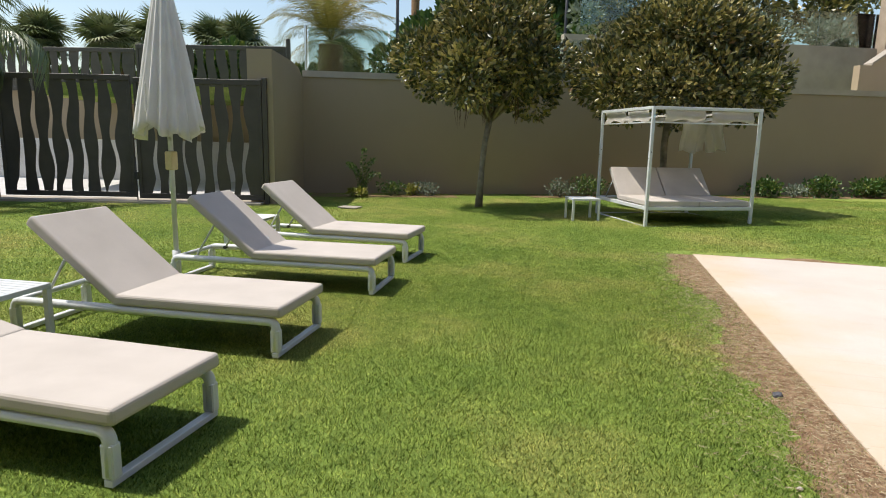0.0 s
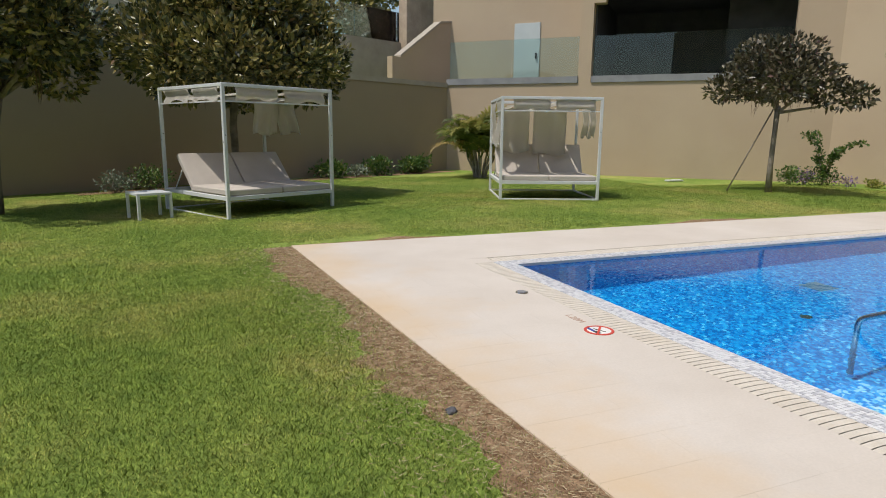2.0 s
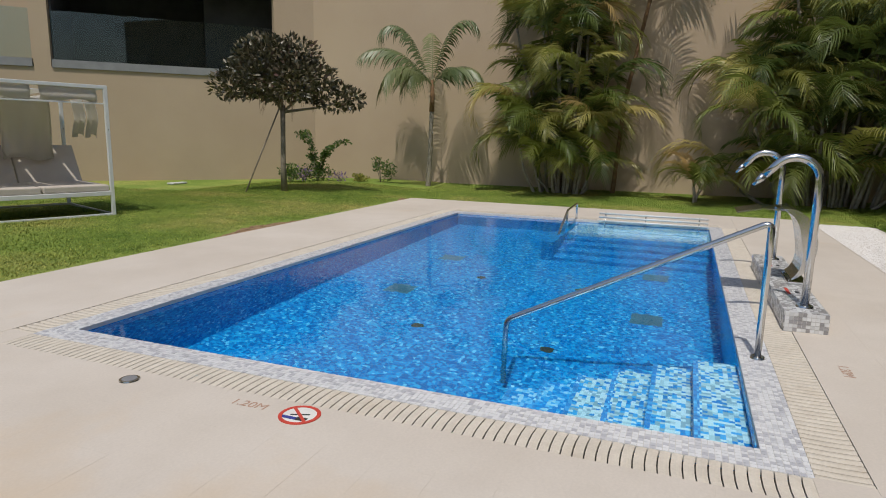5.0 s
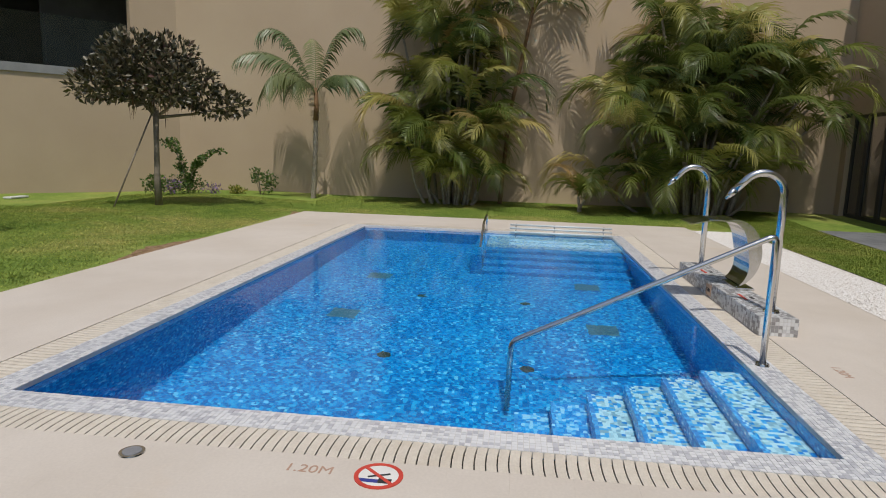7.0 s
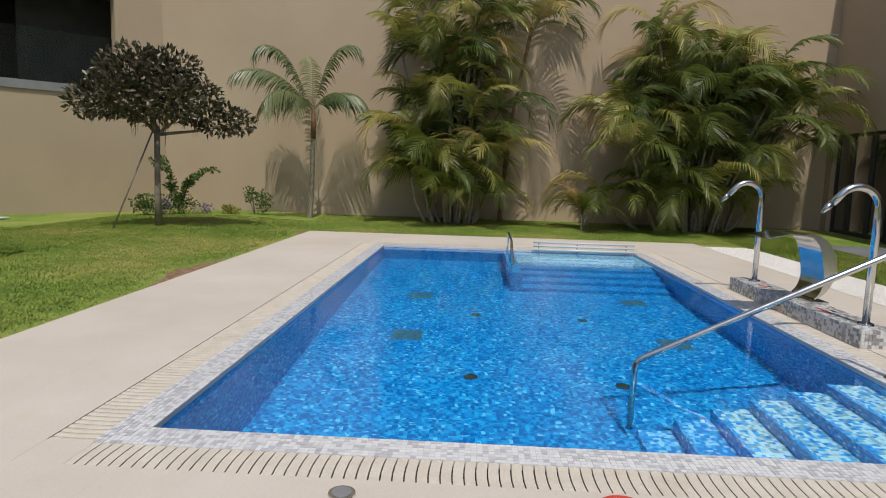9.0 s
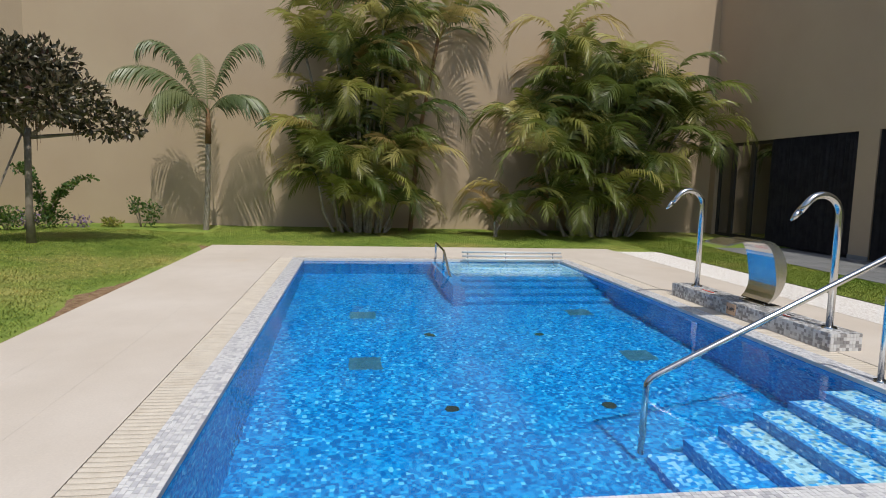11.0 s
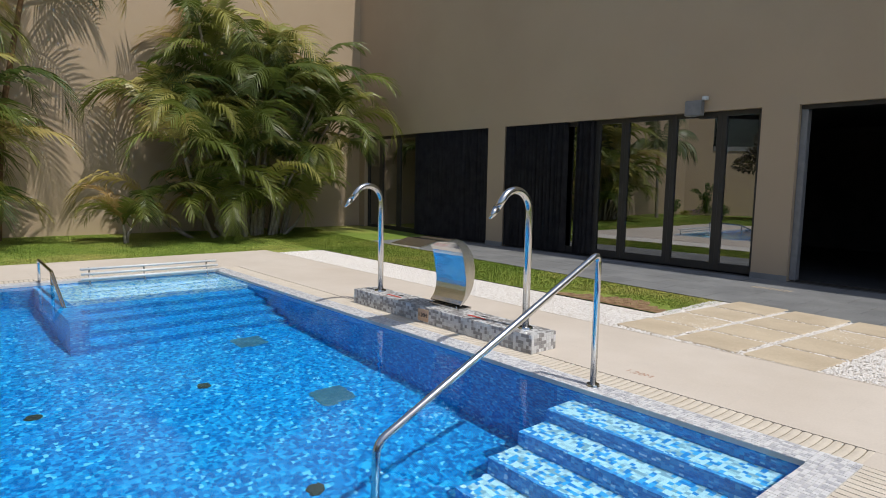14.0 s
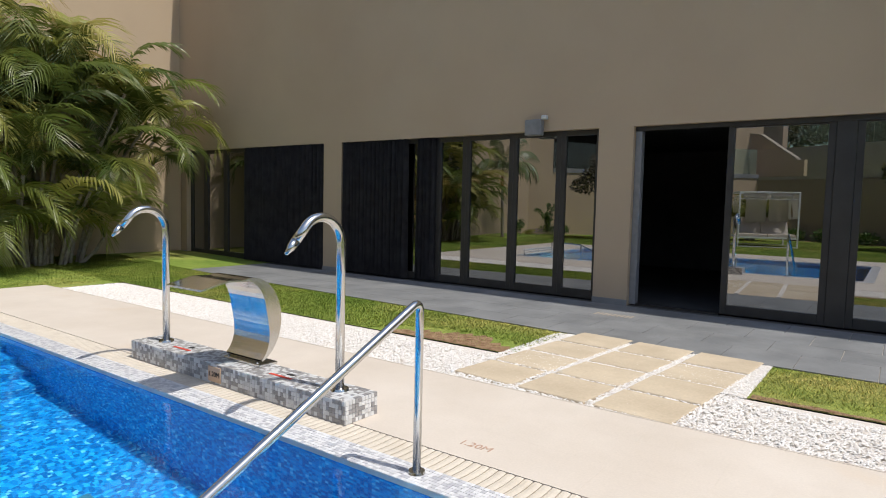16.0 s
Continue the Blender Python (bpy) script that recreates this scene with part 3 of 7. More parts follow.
# terrace door
door = thing("door_1", pose(0, 0, 0), "pale grey steel door on the terrace", "door", "", "structure")
bm = bmesh.new()
wall_run(bm, on_t(1.87, 1.46), on_t(2.77, 1.46), 2.86, 4.98, oT, 0.035)
part("door_leaf", bm, M_DOOR, door)
bm = bmesh.new()
wall_run(bm, on_t(2.63, 1.40), on_t(2.69, 1.40), 3.80, 3.98, oT, 0.055)
part("door_handle", bm, M_FRAME, door, "black handle plate")

# palm wall
bm = bmesh.new()
wall_run(bm, CORNER_E, (PALM_X, HOUSE_Y - 0.3), -0.2, 9.0, (1, 0), 0.35)
solid("wall_east", bm, M_WALL, "high sunlit beige rendered wall behind the palms", "wall", "structure")
bm = bmesh.new()
box(bm, PALM_X - 0.015, PALM_X - 0.001, HOUSE_Y, -0.7, -0.01, 0.07)
solid("baseboard_east", bm, M_CAP, "grey skirting at the foot of the wall", "skirting", "structure")

# house wall with three openings
OPEN = ((11.38, 16.05), (5.88, 10.90), (-3.0, 5.39))
HEAD = 2.42
bm = bmesh.new()
for a, b in ((16.05, PALM_X), (10.90, 11.38), (5.39, 5.88), (-9.0, -3.0)):
    box(bm, a, b, HOUSE_Y - 0.30, HOUSE_Y, -0.1, HEAD)
box(bm, -9.0, PALM_X, HOUSE_Y - 0.30, HOUSE_Y, HEAD, 8.5)
solid("wall_house", bm, M_WALL, "beige rendered house wall in shade with large openings", "wall", "structure")
bm = bmesh.new()
for a, b in ((16.05, PALM_X - 0.02), (10.90, 11.38), (5.39, 5.88)):
    box(bm, a - 0.004, b + 0.004, HOUSE_Y, HOUSE_Y + 0.012, -0.01, 0.08)
solid("baseboard_house", bm, M_CAP, "grey skirting on the house piers", "skirting", "structure")
# rooms behind, their dim interior put into one dark colour
bm = bmesh.new()
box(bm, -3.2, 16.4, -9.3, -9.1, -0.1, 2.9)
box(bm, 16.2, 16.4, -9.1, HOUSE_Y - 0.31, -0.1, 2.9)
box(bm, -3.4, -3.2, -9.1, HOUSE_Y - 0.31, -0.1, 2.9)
solid("wall_room", bm, M_ROOM_SHADE, "walls of the room behind the windows, coloured dark as interior shade", "wall", "structure")
solid("floor_room", boxed(-3.2, 16.2, -9.1, HOUSE_Y - 0.001, -0.1, 0.0), M_ROOM_SHADE, "room floor, coloured dark as interior shade", "floor", "structure")
solid("ceiling_room", boxed(-3.2, 16.2, -9.1, HOUSE_Y - 0.31, 2.6, 2.75), M_ROOM_SHADE, "room ceiling, coloured dark as interior shade", "ceiling", "structure")


# ---------------- windows of the house ----------------
def panes(ob, bounds, y, z0, z1, stile=0.075, sill=0.12):
    """Framed glazed leaves side by side."""
    for a, b in bounds:
        leaf = part("window_frame", frame_bm(a, b, y, z0, z1, stile, sill), M_FRAME, ob, "dark aluminium frame")
        g = part("pane", boxed(a + stile, b - stile, y - 0.006, y + 0.006, z0 + sill, z1 - stile), M_WINDOW, leaf, "reflecting glass pane")
        g.visible_shadow = False


def frame_bm(a, b, y, z0, z1, stile, sill, d=0.035):
    bm = bmesh.new()
    box(bm, a, a + stile, y - d, y + d, z0, z1, 0.004)
    box(bm, b - stile, b, y - d, y + d, z0, z1, 0.004)
    box(bm, a + stile, b - stile, y - d, y + d, z0, z0 + sill, 0.004)
    box(bm, a + stile, b - stile, y - d, y + d, z1 - stile, z1, 0.004)
    return bm


WY = HOUSE_Y - 0.14
win1 = thing("window_1", pose(0, 0, 0), "dark framed glass doors half covered by a black curtain", "window", "", "structure")
panes(win1, ((15.43, 16.05), (14.67, 15.43), (13.92, 14.67), (12.62, 13.92), (11.38, 12.62)), WY, 0.02, HEAD)
win2 = thing("window_2", pose(0, 0, 0), "dark framed glass doors half covered by a black curtain", "window", "", "structure")
panes(win2, ((9.75, 10.90), (8.74, 9.75), (8.16, 8.74), (7.29, 8.16), (6.49, 7.29), (5.88, 6.49)), WY, 0.02, HEAD)
win3 = thing("window_3", pose(0, 0, 0), "dark framed sliding glass doors, one leaf open", "window", "", "structure")
panes(win3, ((3.09, 4.23), (1.85, 2.89), (0.60, 1.85), (-0.7, 0.60), (-2.0, -0.7), (-3.0, -2.0)), WY, 0.02, HEAD)
part("post", boxed(2.89, 3.09, WY - 0.05, WY + 0.05, 0.02, HEAD, 0.005), M_FRAME, win3, "dark post")
part("jamb", boxed(5.30, 5.388, WY - 0.06, WY + 0.06, 0.02, HEAD - 0.06, 0.005), M_GREYBOX, win3, "grey door jamb")
part("head_rail", boxed(-2.99, 5.388, WY - 0.065, WY + 0.065, HEAD - 0.058, HEAD - 0.001), M_FRAME, win3)
part("threshold", boxed(4.23, 5.30, WY - 0.06, WY + 0.06, 0.002, 0.03), M_FRAME, win3)


def curtain(a, b, y, z0, z1, seed):
    """Deep uneven folds that fall straight and spread a little at the hem."""
    rnd = random.Random(seed)
    xs = [a]
    while xs[-1] < b - 0.03:
        xs.append(min(b, xs[-1] + rnd.uniform(0.028, 0.062)))
    depth = [rnd.uniform(0.035, 0.075) * (1 if i % 2 else -1) for i in range(len(xs))]
    bm = bmesh.new()
    rows = []
    for z, k in ((z0, 1.15), (z0 + (z1 - z0) * 0.5, 1.0), (z1, 0.8)):
        row = []
        for i, x in enumerate(xs):
            row.append(bm.verts.new((x + 0.01 * k * math.sin(i * 1.7 + z), y + depth[i] * k, z)))
            if i + 1 < len(xs):
                row.append(bm.verts.new(((x + xs[i + 1]) / 2, y + (depth[i] * 0.55 + depth[i + 1] * 0.1) * k, z)))
        rows.append(row)
    for r, q in zip(rows, rows[1:]):
        for i in range(len(r) - 1):
            bm.faces.new((r[i], r[i + 1], q[i + 1], q[i]))
    bmesh.ops.solidify(bm, geom=bm.faces[:], thickness=0.006)
    return solid("curtain", bm, M_CURTAIN, "black floor-length curtain with vertical folds", "curtain", "", True)


for k, (a, b) in enumerate(((11.40, 13.88), (9.32, 10.88), (8.74, 9.14))):
    curtain(a, b, HOUSE_Y - 0.03, 0.03, HEAD - 0.005, 5 + k)
# ---------------- gate side ----------------
GATE_A, GATE_B = Vector((-12.0, 10.15)), Vector((-6.93, 11.78))
dG = (GATE_B - GATE_A).normalized()
yawG = math.degrees(math.atan2(dG.y, dG.x))


def wavy_panel(width, height, seed, foot=True):
    """A steel sheet cut into wavy upright bars with slits between them."""
    rnd = random.Random(seed)
    bms = []
    n = max(3, round(width / 0.31))
    pitch = width / n
    slits = []
    for i in range(n + 1):
        ph, amp, k = rnd.uniform(0, 6.28), rnd.uniform(0.02, 0.045), rnd.uniform(4.0, 6.5)
        wd = rnd.uniform(0.035, 0.062)
        slits.append(lambda z, i=i, ph=ph, amp=amp, k=k, wd=wd: (i * pitch + (0 if i in (0, n) else amp * math.sin(k * z + ph)), wd * (0.6 + 0.5 * math.sin(2.3 * z + ph) ** 2)))
    for i in range(n):
        bm = bmesh.new()
        zs = [height * j / 22 for j in range(23)]
        rows = []
        for z in zs:
            a, wa = slits[i](z)
            b, wb = slits[i + 1](z)
            tip = 0.10 * step01((0.34 - z) / 0.34) * (1 if (i % 3 == 0 and foot) else 0)
            x0, x1 = a + (wa if i else 0.0), b - (wb if i < n - 1 else 0.0) - tip
            rows.append([bm.verts.new((x0, 0, z)), bm.verts.new((x1, 0, z)), bm.verts.new((x1, 0.012, z)), bm.verts.new((x0, 0.012, z))])
        for r, q in zip(rows, rows[1:]):
            for k in range(4):
                bm.faces.new((r[k], r[(k + 1) % 4], q[(k + 1) % 4], q[k]))
        bm.faces.new(rows[0][::-1])
        bm.faces.new(rows[-1])
        bmesh.ops.recalc_face_normals(bm, faces=bm.faces[:])
        bms.append(bm)
    return bms


def gate_leaf(m, width, height, z0, label, name="metal_gate", seed=1):
    g = thing(name, m, label, "gate" if name == "metal_gate" else "fence")
    fr = bmesh.new()
    t = 0.07
    box(fr, 0, width, -0.03, 0.03, z0, z0 + 0.10, 0.005)
    box(fr, 0, width, -0.03, 0.03, height - 0.11, height, 0.005)
    box(fr, 0, t, -0.03, 0.03, z0 + 0.10, height - 0.11, 0.005)
    box(fr, width - t, width, -0.03, 0.03, z0 + 0.10, height - 0.11, 0.005)
    part("gate_frame", fr, M_GATE, g, "dark brown steel frame")
    for bm in wavy_panel(width - 2 * t, height - z0 - 0.21, seed):
        bmesh.ops.translate(bm, verts=bm.verts[:], vec=(t, -0.006, z0 + 0.10))
        part("bar", bm, M_GATE, g)
    return g


LG = (GATE_B - GATE_A).length
m0 = pose(GATE_A.x, GATE_A.y, 0, 0, 0, yawG)
g1 = gate_leaf(m0, LG / 2 - 0.03, 2.5, 0.09, "tall brown steel gate leaf with wavy cut bars", seed=3)
g2 = gate_leaf(m0 @ pose(LG / 2 + 0.03, 0, 0), LG / 2 - 0.14, 2.46, 0.07, "tall brown steel gate leaf with wavy cut bars", seed=8)
part("latch", boxed(-0.09, 0.02, -0.05, -0.03, 0.45, 0.60, 0.004), M_FRAME, g2, "dark latch box")
part("drop_bolt", tube([(-0.03, -0.05, 0.02), (-0.03, -0.05, 0.9)], 0.012), M_FRAME, g2)
post = thing("gate_post", m0 @ pose(LG - 0.05, 0, 0), "slim brown steel gate post", "post")
part("shaft", boxed(-0.045, 0.045, -0.045, 0.045, -0.02, 2.5, 0.005), M_GATE, post)
bm = bmesh.new()
prism(bm, [(-18, 7.9), (-6.95, 11.45), (-7.2, 12.2), (-18, 8.6)], -0.05, 0.03)
solid("gate_sill", bm, M_CAP_LIGHT, "pale concrete sill under the gate", "sill", "structure")

# wall between gate and garden wall, with a sloping shoulder
bm = bmesh.new()
a, b = Vector((-6.84, 11.84)), CORNER_A
d = (b - a)
o = Vector((-d.y, d.x)).normalized() * 0.5
prof = [(0.0, -0.2), (1.0, -0.2), (1.0, 2.75), (0.86, 2.95), (0.62, 3.02), (0.0, 3.06)]
front = [bm.verts.new((a.x + d.x * u, a.y + d.y * u, z)) for u, z in prof]
back = [bm.verts.new((a.x + d.x * u + o.x, a.y + d.y * u + o.y, z)) for u, z in prof]
bm.faces.new(front)
bm.faces.new(back[::-1])
for i in range(len(prof)):
    j = (i + 1) % len(prof)
    bm.faces.new((front[i], front[j], back[j], back[i]))
bmesh.ops.recalc_face_normals(bm, faces=bm.faces[:])
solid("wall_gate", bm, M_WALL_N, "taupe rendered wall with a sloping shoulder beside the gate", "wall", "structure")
# west side, out of sight behind and beside the path
bm = bmesh.new()
wall_run(bm, (-12.1, 10.1), (-13.6, 5.0), -0.2, 2.6, (-1, 0.3))
wall_run(bm, (-13.6, 5.0), (-13.6, -9.0), -0.2, 2.6, (-1, 0))
wall_run(bm, (-13.6, -9.0), (-9.0, -9.0), -0.2, 2.6, (0, -1))
wall_run(bm, (-9.0, -9.0), (-9.0, HOUSE_Y - 0.3), -0.2, 8.5, (1, 0))
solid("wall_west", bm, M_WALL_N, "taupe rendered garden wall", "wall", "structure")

# street behind the gate
bm = bmesh.new()
prism(bm, [(-30, 5), (-12.2, 10.6), (-8, 12.1), (-8.2, 14.4), (-11, 20), (-30, 16)], -0.03, 0.012)
solid("street_paving", bm, M_CONCRETE, "pale sunlit street paving behind the gate", "paving", "structure")
bm = bmesh.new()
wall_run(bm, (-24, 12.6), (-9.2, 16.6), -0.1, 1.15, (-0.26, 0.96), 0.3)
solid("street_wall", bm, M_CONCRETE, "low whitewashed street wall", "wall", "structure")
bm = bmesh.new()
wall_run(bm, (-24, 13.1), (-9.3, 17.0), 1.15, 2.55, (-0.26, 0.96), 0.3)
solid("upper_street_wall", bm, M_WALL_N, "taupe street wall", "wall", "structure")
mf = pose(-17.6, 14.6, 0, 0, 0, 15)
f1 = gate_leaf(mf, 4.1, 3.72, 2.5, "brown steel fence panel with wavy cut bars", "steel_fence", 21)
f2 = gate_leaf(mf @ pose(4.15, 0, 0), 4.3, 3.84, 2.5, "brown steel fence panel with wavy cut bars", "steel_fence", 33)
fp = thing("fence_post", mf @ pose(8.52, 0, 0), "brown steel fence post", "post")
part("shaft", boxed(-0.05, 0.05, -0.05, 0.05, 2.0, 4.05, 0.005), M_GATE, fp)


# ---------------- behind the garden wall ----------------
def on_n(u, off=0.0):
    p = CORNER_A + dN * u + oN * off
    return p.x, p.y


LN = (CORNER_N - CORNER_A).length
bm = bmesh.new()
prism(bm, [on_n(-6, 0.32), on_n(LN + 6, 0.32), on_n(LN + 6, 60), on_n(-6, 60)], 2.2, 2.5)
solid("upper_ground", bm, M_LAWN, "raised ground behind the garden wall", "ground", "structure")
for k in range(4):
    bm = bmesh.new()
    wall_run(bm, on_n(0.15 + 1.95 * k, 0.15), on_n(2.05 + 1.95 * k, 0.15), 2.932, 3.95, oN, 0.012)
    g = solid("glass_fence_panel", bm, M_GLASS, "clear glass fence panel on the garden wall", "glass panel")
    g["group"] = "glass fence panels"
    g.visible_shadow = False
st = thing("fence_post", pose(*on_n(0.08, 0.16), 0), "slim pale metal fence post", "post")
part("shaft", boxed(-0.025, 0.025, -0.025, 0.025, 2.93, 4.0, 0.004), M_STEEL, st)
# upper wall with glass on it
bm = bmesh.new()
wall_run(bm, on_n(7.5, 2.9), on_n(20.2, 2.9), 2.5, 4.55, oN, 0.3)
solid("upper_wall", bm, M_CAP_LIGHT, "pale sunlit upper garden wall with joints", "wall", "structure")
for k in range(6):
    u0 = 8.0 + 2.0 * k
    bm = bmesh.new()
    wall_run(bm, on_n(u0 + 0.02, 3.0), on_n(u0 + 1.98, 3.0), 4.552, 5.62, oN, 0.012)
    g = solid("glass_fence_panel", bm, M_GLASS, "clear glass fence panel on the upper wall", "glass panel")
    g["group"] = "upper glass fence panels"
    g.visible_shadow = False
# stair parapet rising beside the terrace
bm = bmesh.new()
prof = [(15.9, 3.0), (18.9, 3.0), (18.9, 5.15), (18.2, 5.05), (16.25, 3.75), (15.9, 3.75)]
front = [bm.verts.new((*on_n(u, 1.0), z)) for u, z in prof]
back = [bm.verts.new((*on_n(u, 1.25), z)) for u, z in prof]
bm.faces.new(front)
bm.faces.new(back[::-1])
for i in range(len(prof)):
    j = (i + 1) % len(prof)
    bm.faces.new((front[i], front[j], back[j], back[i]))
bmesh.ops.recalc_face_normals(bm, faces=bm.faces[:])
solid("stair_parapet", bm, M_WALL, "beige rendered sloping stair parapet", "parapet", "structure")
bm = bmesh.new()
for (u0, z0), (u1, z1) in (((16.25, 3.75), (18.2, 5.05)), ((18.2, 5.05), (18.9, 5.15))):
    q = [(u0, z0 + 0.003), (u1, z1 + 0.003), (u1, z1 + 0.07), (u0, z0 + 0.07)]
    fr_ = [bm.verts.new((*on_n(u, 0.96), z)) for u, z in q]
    bk_ = [bm.verts.new((*on_n(u, 1.29), z)) for u, z in q]
    bm.faces.new(fr_)
    bm.faces.new(bk_[::-1])
    for i in range(4):
        j = (i + 1) % 4
        bm.faces.new((fr_[i], fr_[j], bk_[j], bk_[i]))
bmesh.ops.recalc_face_normals(bm, faces=bm.faces[:])
solid("stair_coping", bm, M_CAP_LIGHT, "pale coping on the stair parapet", "coping", "structure")
bm = bmesh.new()
wall_run(bm, on_n(LN + 0.6, 2.6), on_n(LN + 8.0, 2.6), 2.5, 10.0, oN, 0.4)
solid("rough_wall", bm, M_ROUGH, "pinkish rough-cast house wall", "wall", "structure")
# lamp posts
for u, off, top in ((2.75, 6.0, 7.2), (9.3, 8.0, 8.2)):
    lp = thing("lamp_post", pose(*on_n(u, off), 2.5), "slim dark steel lamp post", "lamp post")
    part("pole", tube([(0, 0, 0), (0, 0, top - 2.5)], [0.07, 0.05], 8), M_FRAME, lp)
    part("lantern", boxed(-0.12, 0.12, -0.12, 0.12, top - 2.5, top - 2.2, 0.02), M_FRAME, lp)
# far buildings
for x, y, sx, sy, z in ((-34, 60, 14, 8, 7.6), (-20, 66, 5, 6, 9.4), (-12, 70, 12, 8, 6.6), (-50, 62, 16, 8, 6.2)):
    hb = thing("house", pose(x, y, 0), "pale flat-roofed house in the distance", "house")
    part("wall", boxed(-sx / 2, sx / 2, 0, sy, 0, z), M_PINK, hb)
    part("roof", boxed(-sx / 2 - 0.3, sx / 2 + 0.3, -0.3, sy + 0.3, z, z + 0.3), M_CAP_LIGHT, hb)
    for i in range(int(sx // 2.5)):
        for zz in (z - 2.2, z - 5.0):
            wv = part("window", boxed(-sx / 2 + 0.8 + 2.5 * i, -sx / 2 + 2.2 + 2.5 * i, -0.05, -0.002, zz, zz + 1.3), M_FRAME, hb, "dark window")


# ---------------- leaves ----------------
def leaf_cloud(name, centres, dirs, length, width, material, rnd, parent=None, droop=0.0):
    """Many small folded leaves in one mesh."""
    n = len(centres)
    c = np.asarray(centres, float)
    d = np.asarray(dirs, float)
    d /= np.linalg.norm(d, axis=1)[:, None] + 1e-9
    d[:, 2] -= droop
    d /= np.linalg.norm(d, axis=1)[:, None] + 1e-9
    r = rnd.normal(size=(n, 3))
    side = np.cross(d, r)
    side /= np.linalg.norm(side, axis=1)[:, None] + 1e-9
    up = np.cross(side, d)
    L = (length * rnd.uniform(0.7, 1.25, n))[:, None]
    W = (width * rnd.uniform(0.8, 1.2, n))[:, None]
    base, tip = c, c + d * L
    mid = c + d * L * 0.5
    v = np.empty((n, 4, 3))
    v[:, 0], v[:, 1], v[:, 2], v[:, 3] = base, mid + side * W + up * W * 0.4, tip - up * W * 0.2, mid - side * W + up * W * 0.4
    me = bpy.data.meshes.new(name)
    me.vertices.add(4 * n)
    me.vertices.foreach_set("co", v.ravel())
    idx = (np.arange(n)[:, None] * 4 + np.array([[0, 1, 2, 0, 2, 3]])).ravel()
    me.loops.add(6 * n)
    me.loops.foreach_set("vertex_index", idx)
    me.polygons.add(2 * n)
    me.polygons.foreach_set("loop_start", np.arange(2 * n) * 3)
    me.update(calc_edges=True)
    me.validate()
    me.materials.append(material)
    ob = new(name, me)
    if parent is not None:
        ob.parent = parent
    return ob


def clumps(rnd, lobes, per, spread=0.2):
    """Points on uneven lobes: (x, y, z, radius x, radius z); leaves point outward and up."""
    cs, ds = [], []
    for x, y, z, rx, rz in lobes:
        k = int(per * rx * rz)
        nrm = rnd.normal(size=(k, 3))
        nrm /= np.linalg.norm(nrm, axis=1)[:, None]
        rad = 1.0 - np.abs(rnd.normal(size=k)) * spread
        p = nrm * rad[:, None] * np.array([rx, rx, rz]) + np.array([x, y, z])
        cs.append(p)
        ds.append(nrm + rnd.normal(size=(k, 3)) * 0.6 + np.array([0, 0, 0.35]))
    return np.concatenate(cs), np.concatenate(ds)


def dome_tree(m, base_z, trunk_pts, trunk_r, lobes, per, material, label, seed, roots=True):
    """A clipped ficus: bare trunk, short limbs and a dense broad crown."""
    rnd = np.random.RandomState(seed)
    t = thing("ficus_tree", m, label, "tree")
    part("trunk", tube(trunk_pts, trunk_r, 10), M_BARK, t, "slim grey trunk")
    top = Vector(trunk_pts[-1])
    for i, (x, y, z, rx, rz) in enumerate(lobes):
        if i % 2 == 0:
            q = Vector((x, y, z))
            mid = (top + q) / 2 + Vector((0, 0, -0.12))
            part("limb", tube([top - Vector((0, 0, 0.15)), mid, q], [trunk_r[-1] * 0.7, trunk_r[-1] * 0.45, 0.012], 6), M_BARK, t)
    c, d = clumps(rnd, lobes, per)
    leaf_cloud("crown", c, d, 0.135, 0.033, material, rnd, t)
    if roots:
        for k in range(7):
            a = rnd.uniform(0, 6.28)
            rr = rnd.uniform(0.15, 0.75)
            x, y = top.x + rr * math.cos(a), top.y + rr * math.sin(a)
            z0 = top.z + 0.25
            ln = rnd.uniform(0.25, 0.6)
            bm = bmesh.new()
            for q in range(5):
                ox, oy = rnd.normal() * 0.03, rnd.normal() * 0.03
                sweep(bm, [(x + ox, y + oy, z0), (x + ox * 1.4 + 0.01, y + oy, z0 - ln * 0.5), (x + ox * 0.6, y + oy * 1.3, z0 - ln * rnd.uniform(0.7, 1.1))], [0.006, 0.005, 0.002], 4, False)
            part("root_tuft", bm, M_ROOTS, t, "brown hanging aerial roots")
    return t


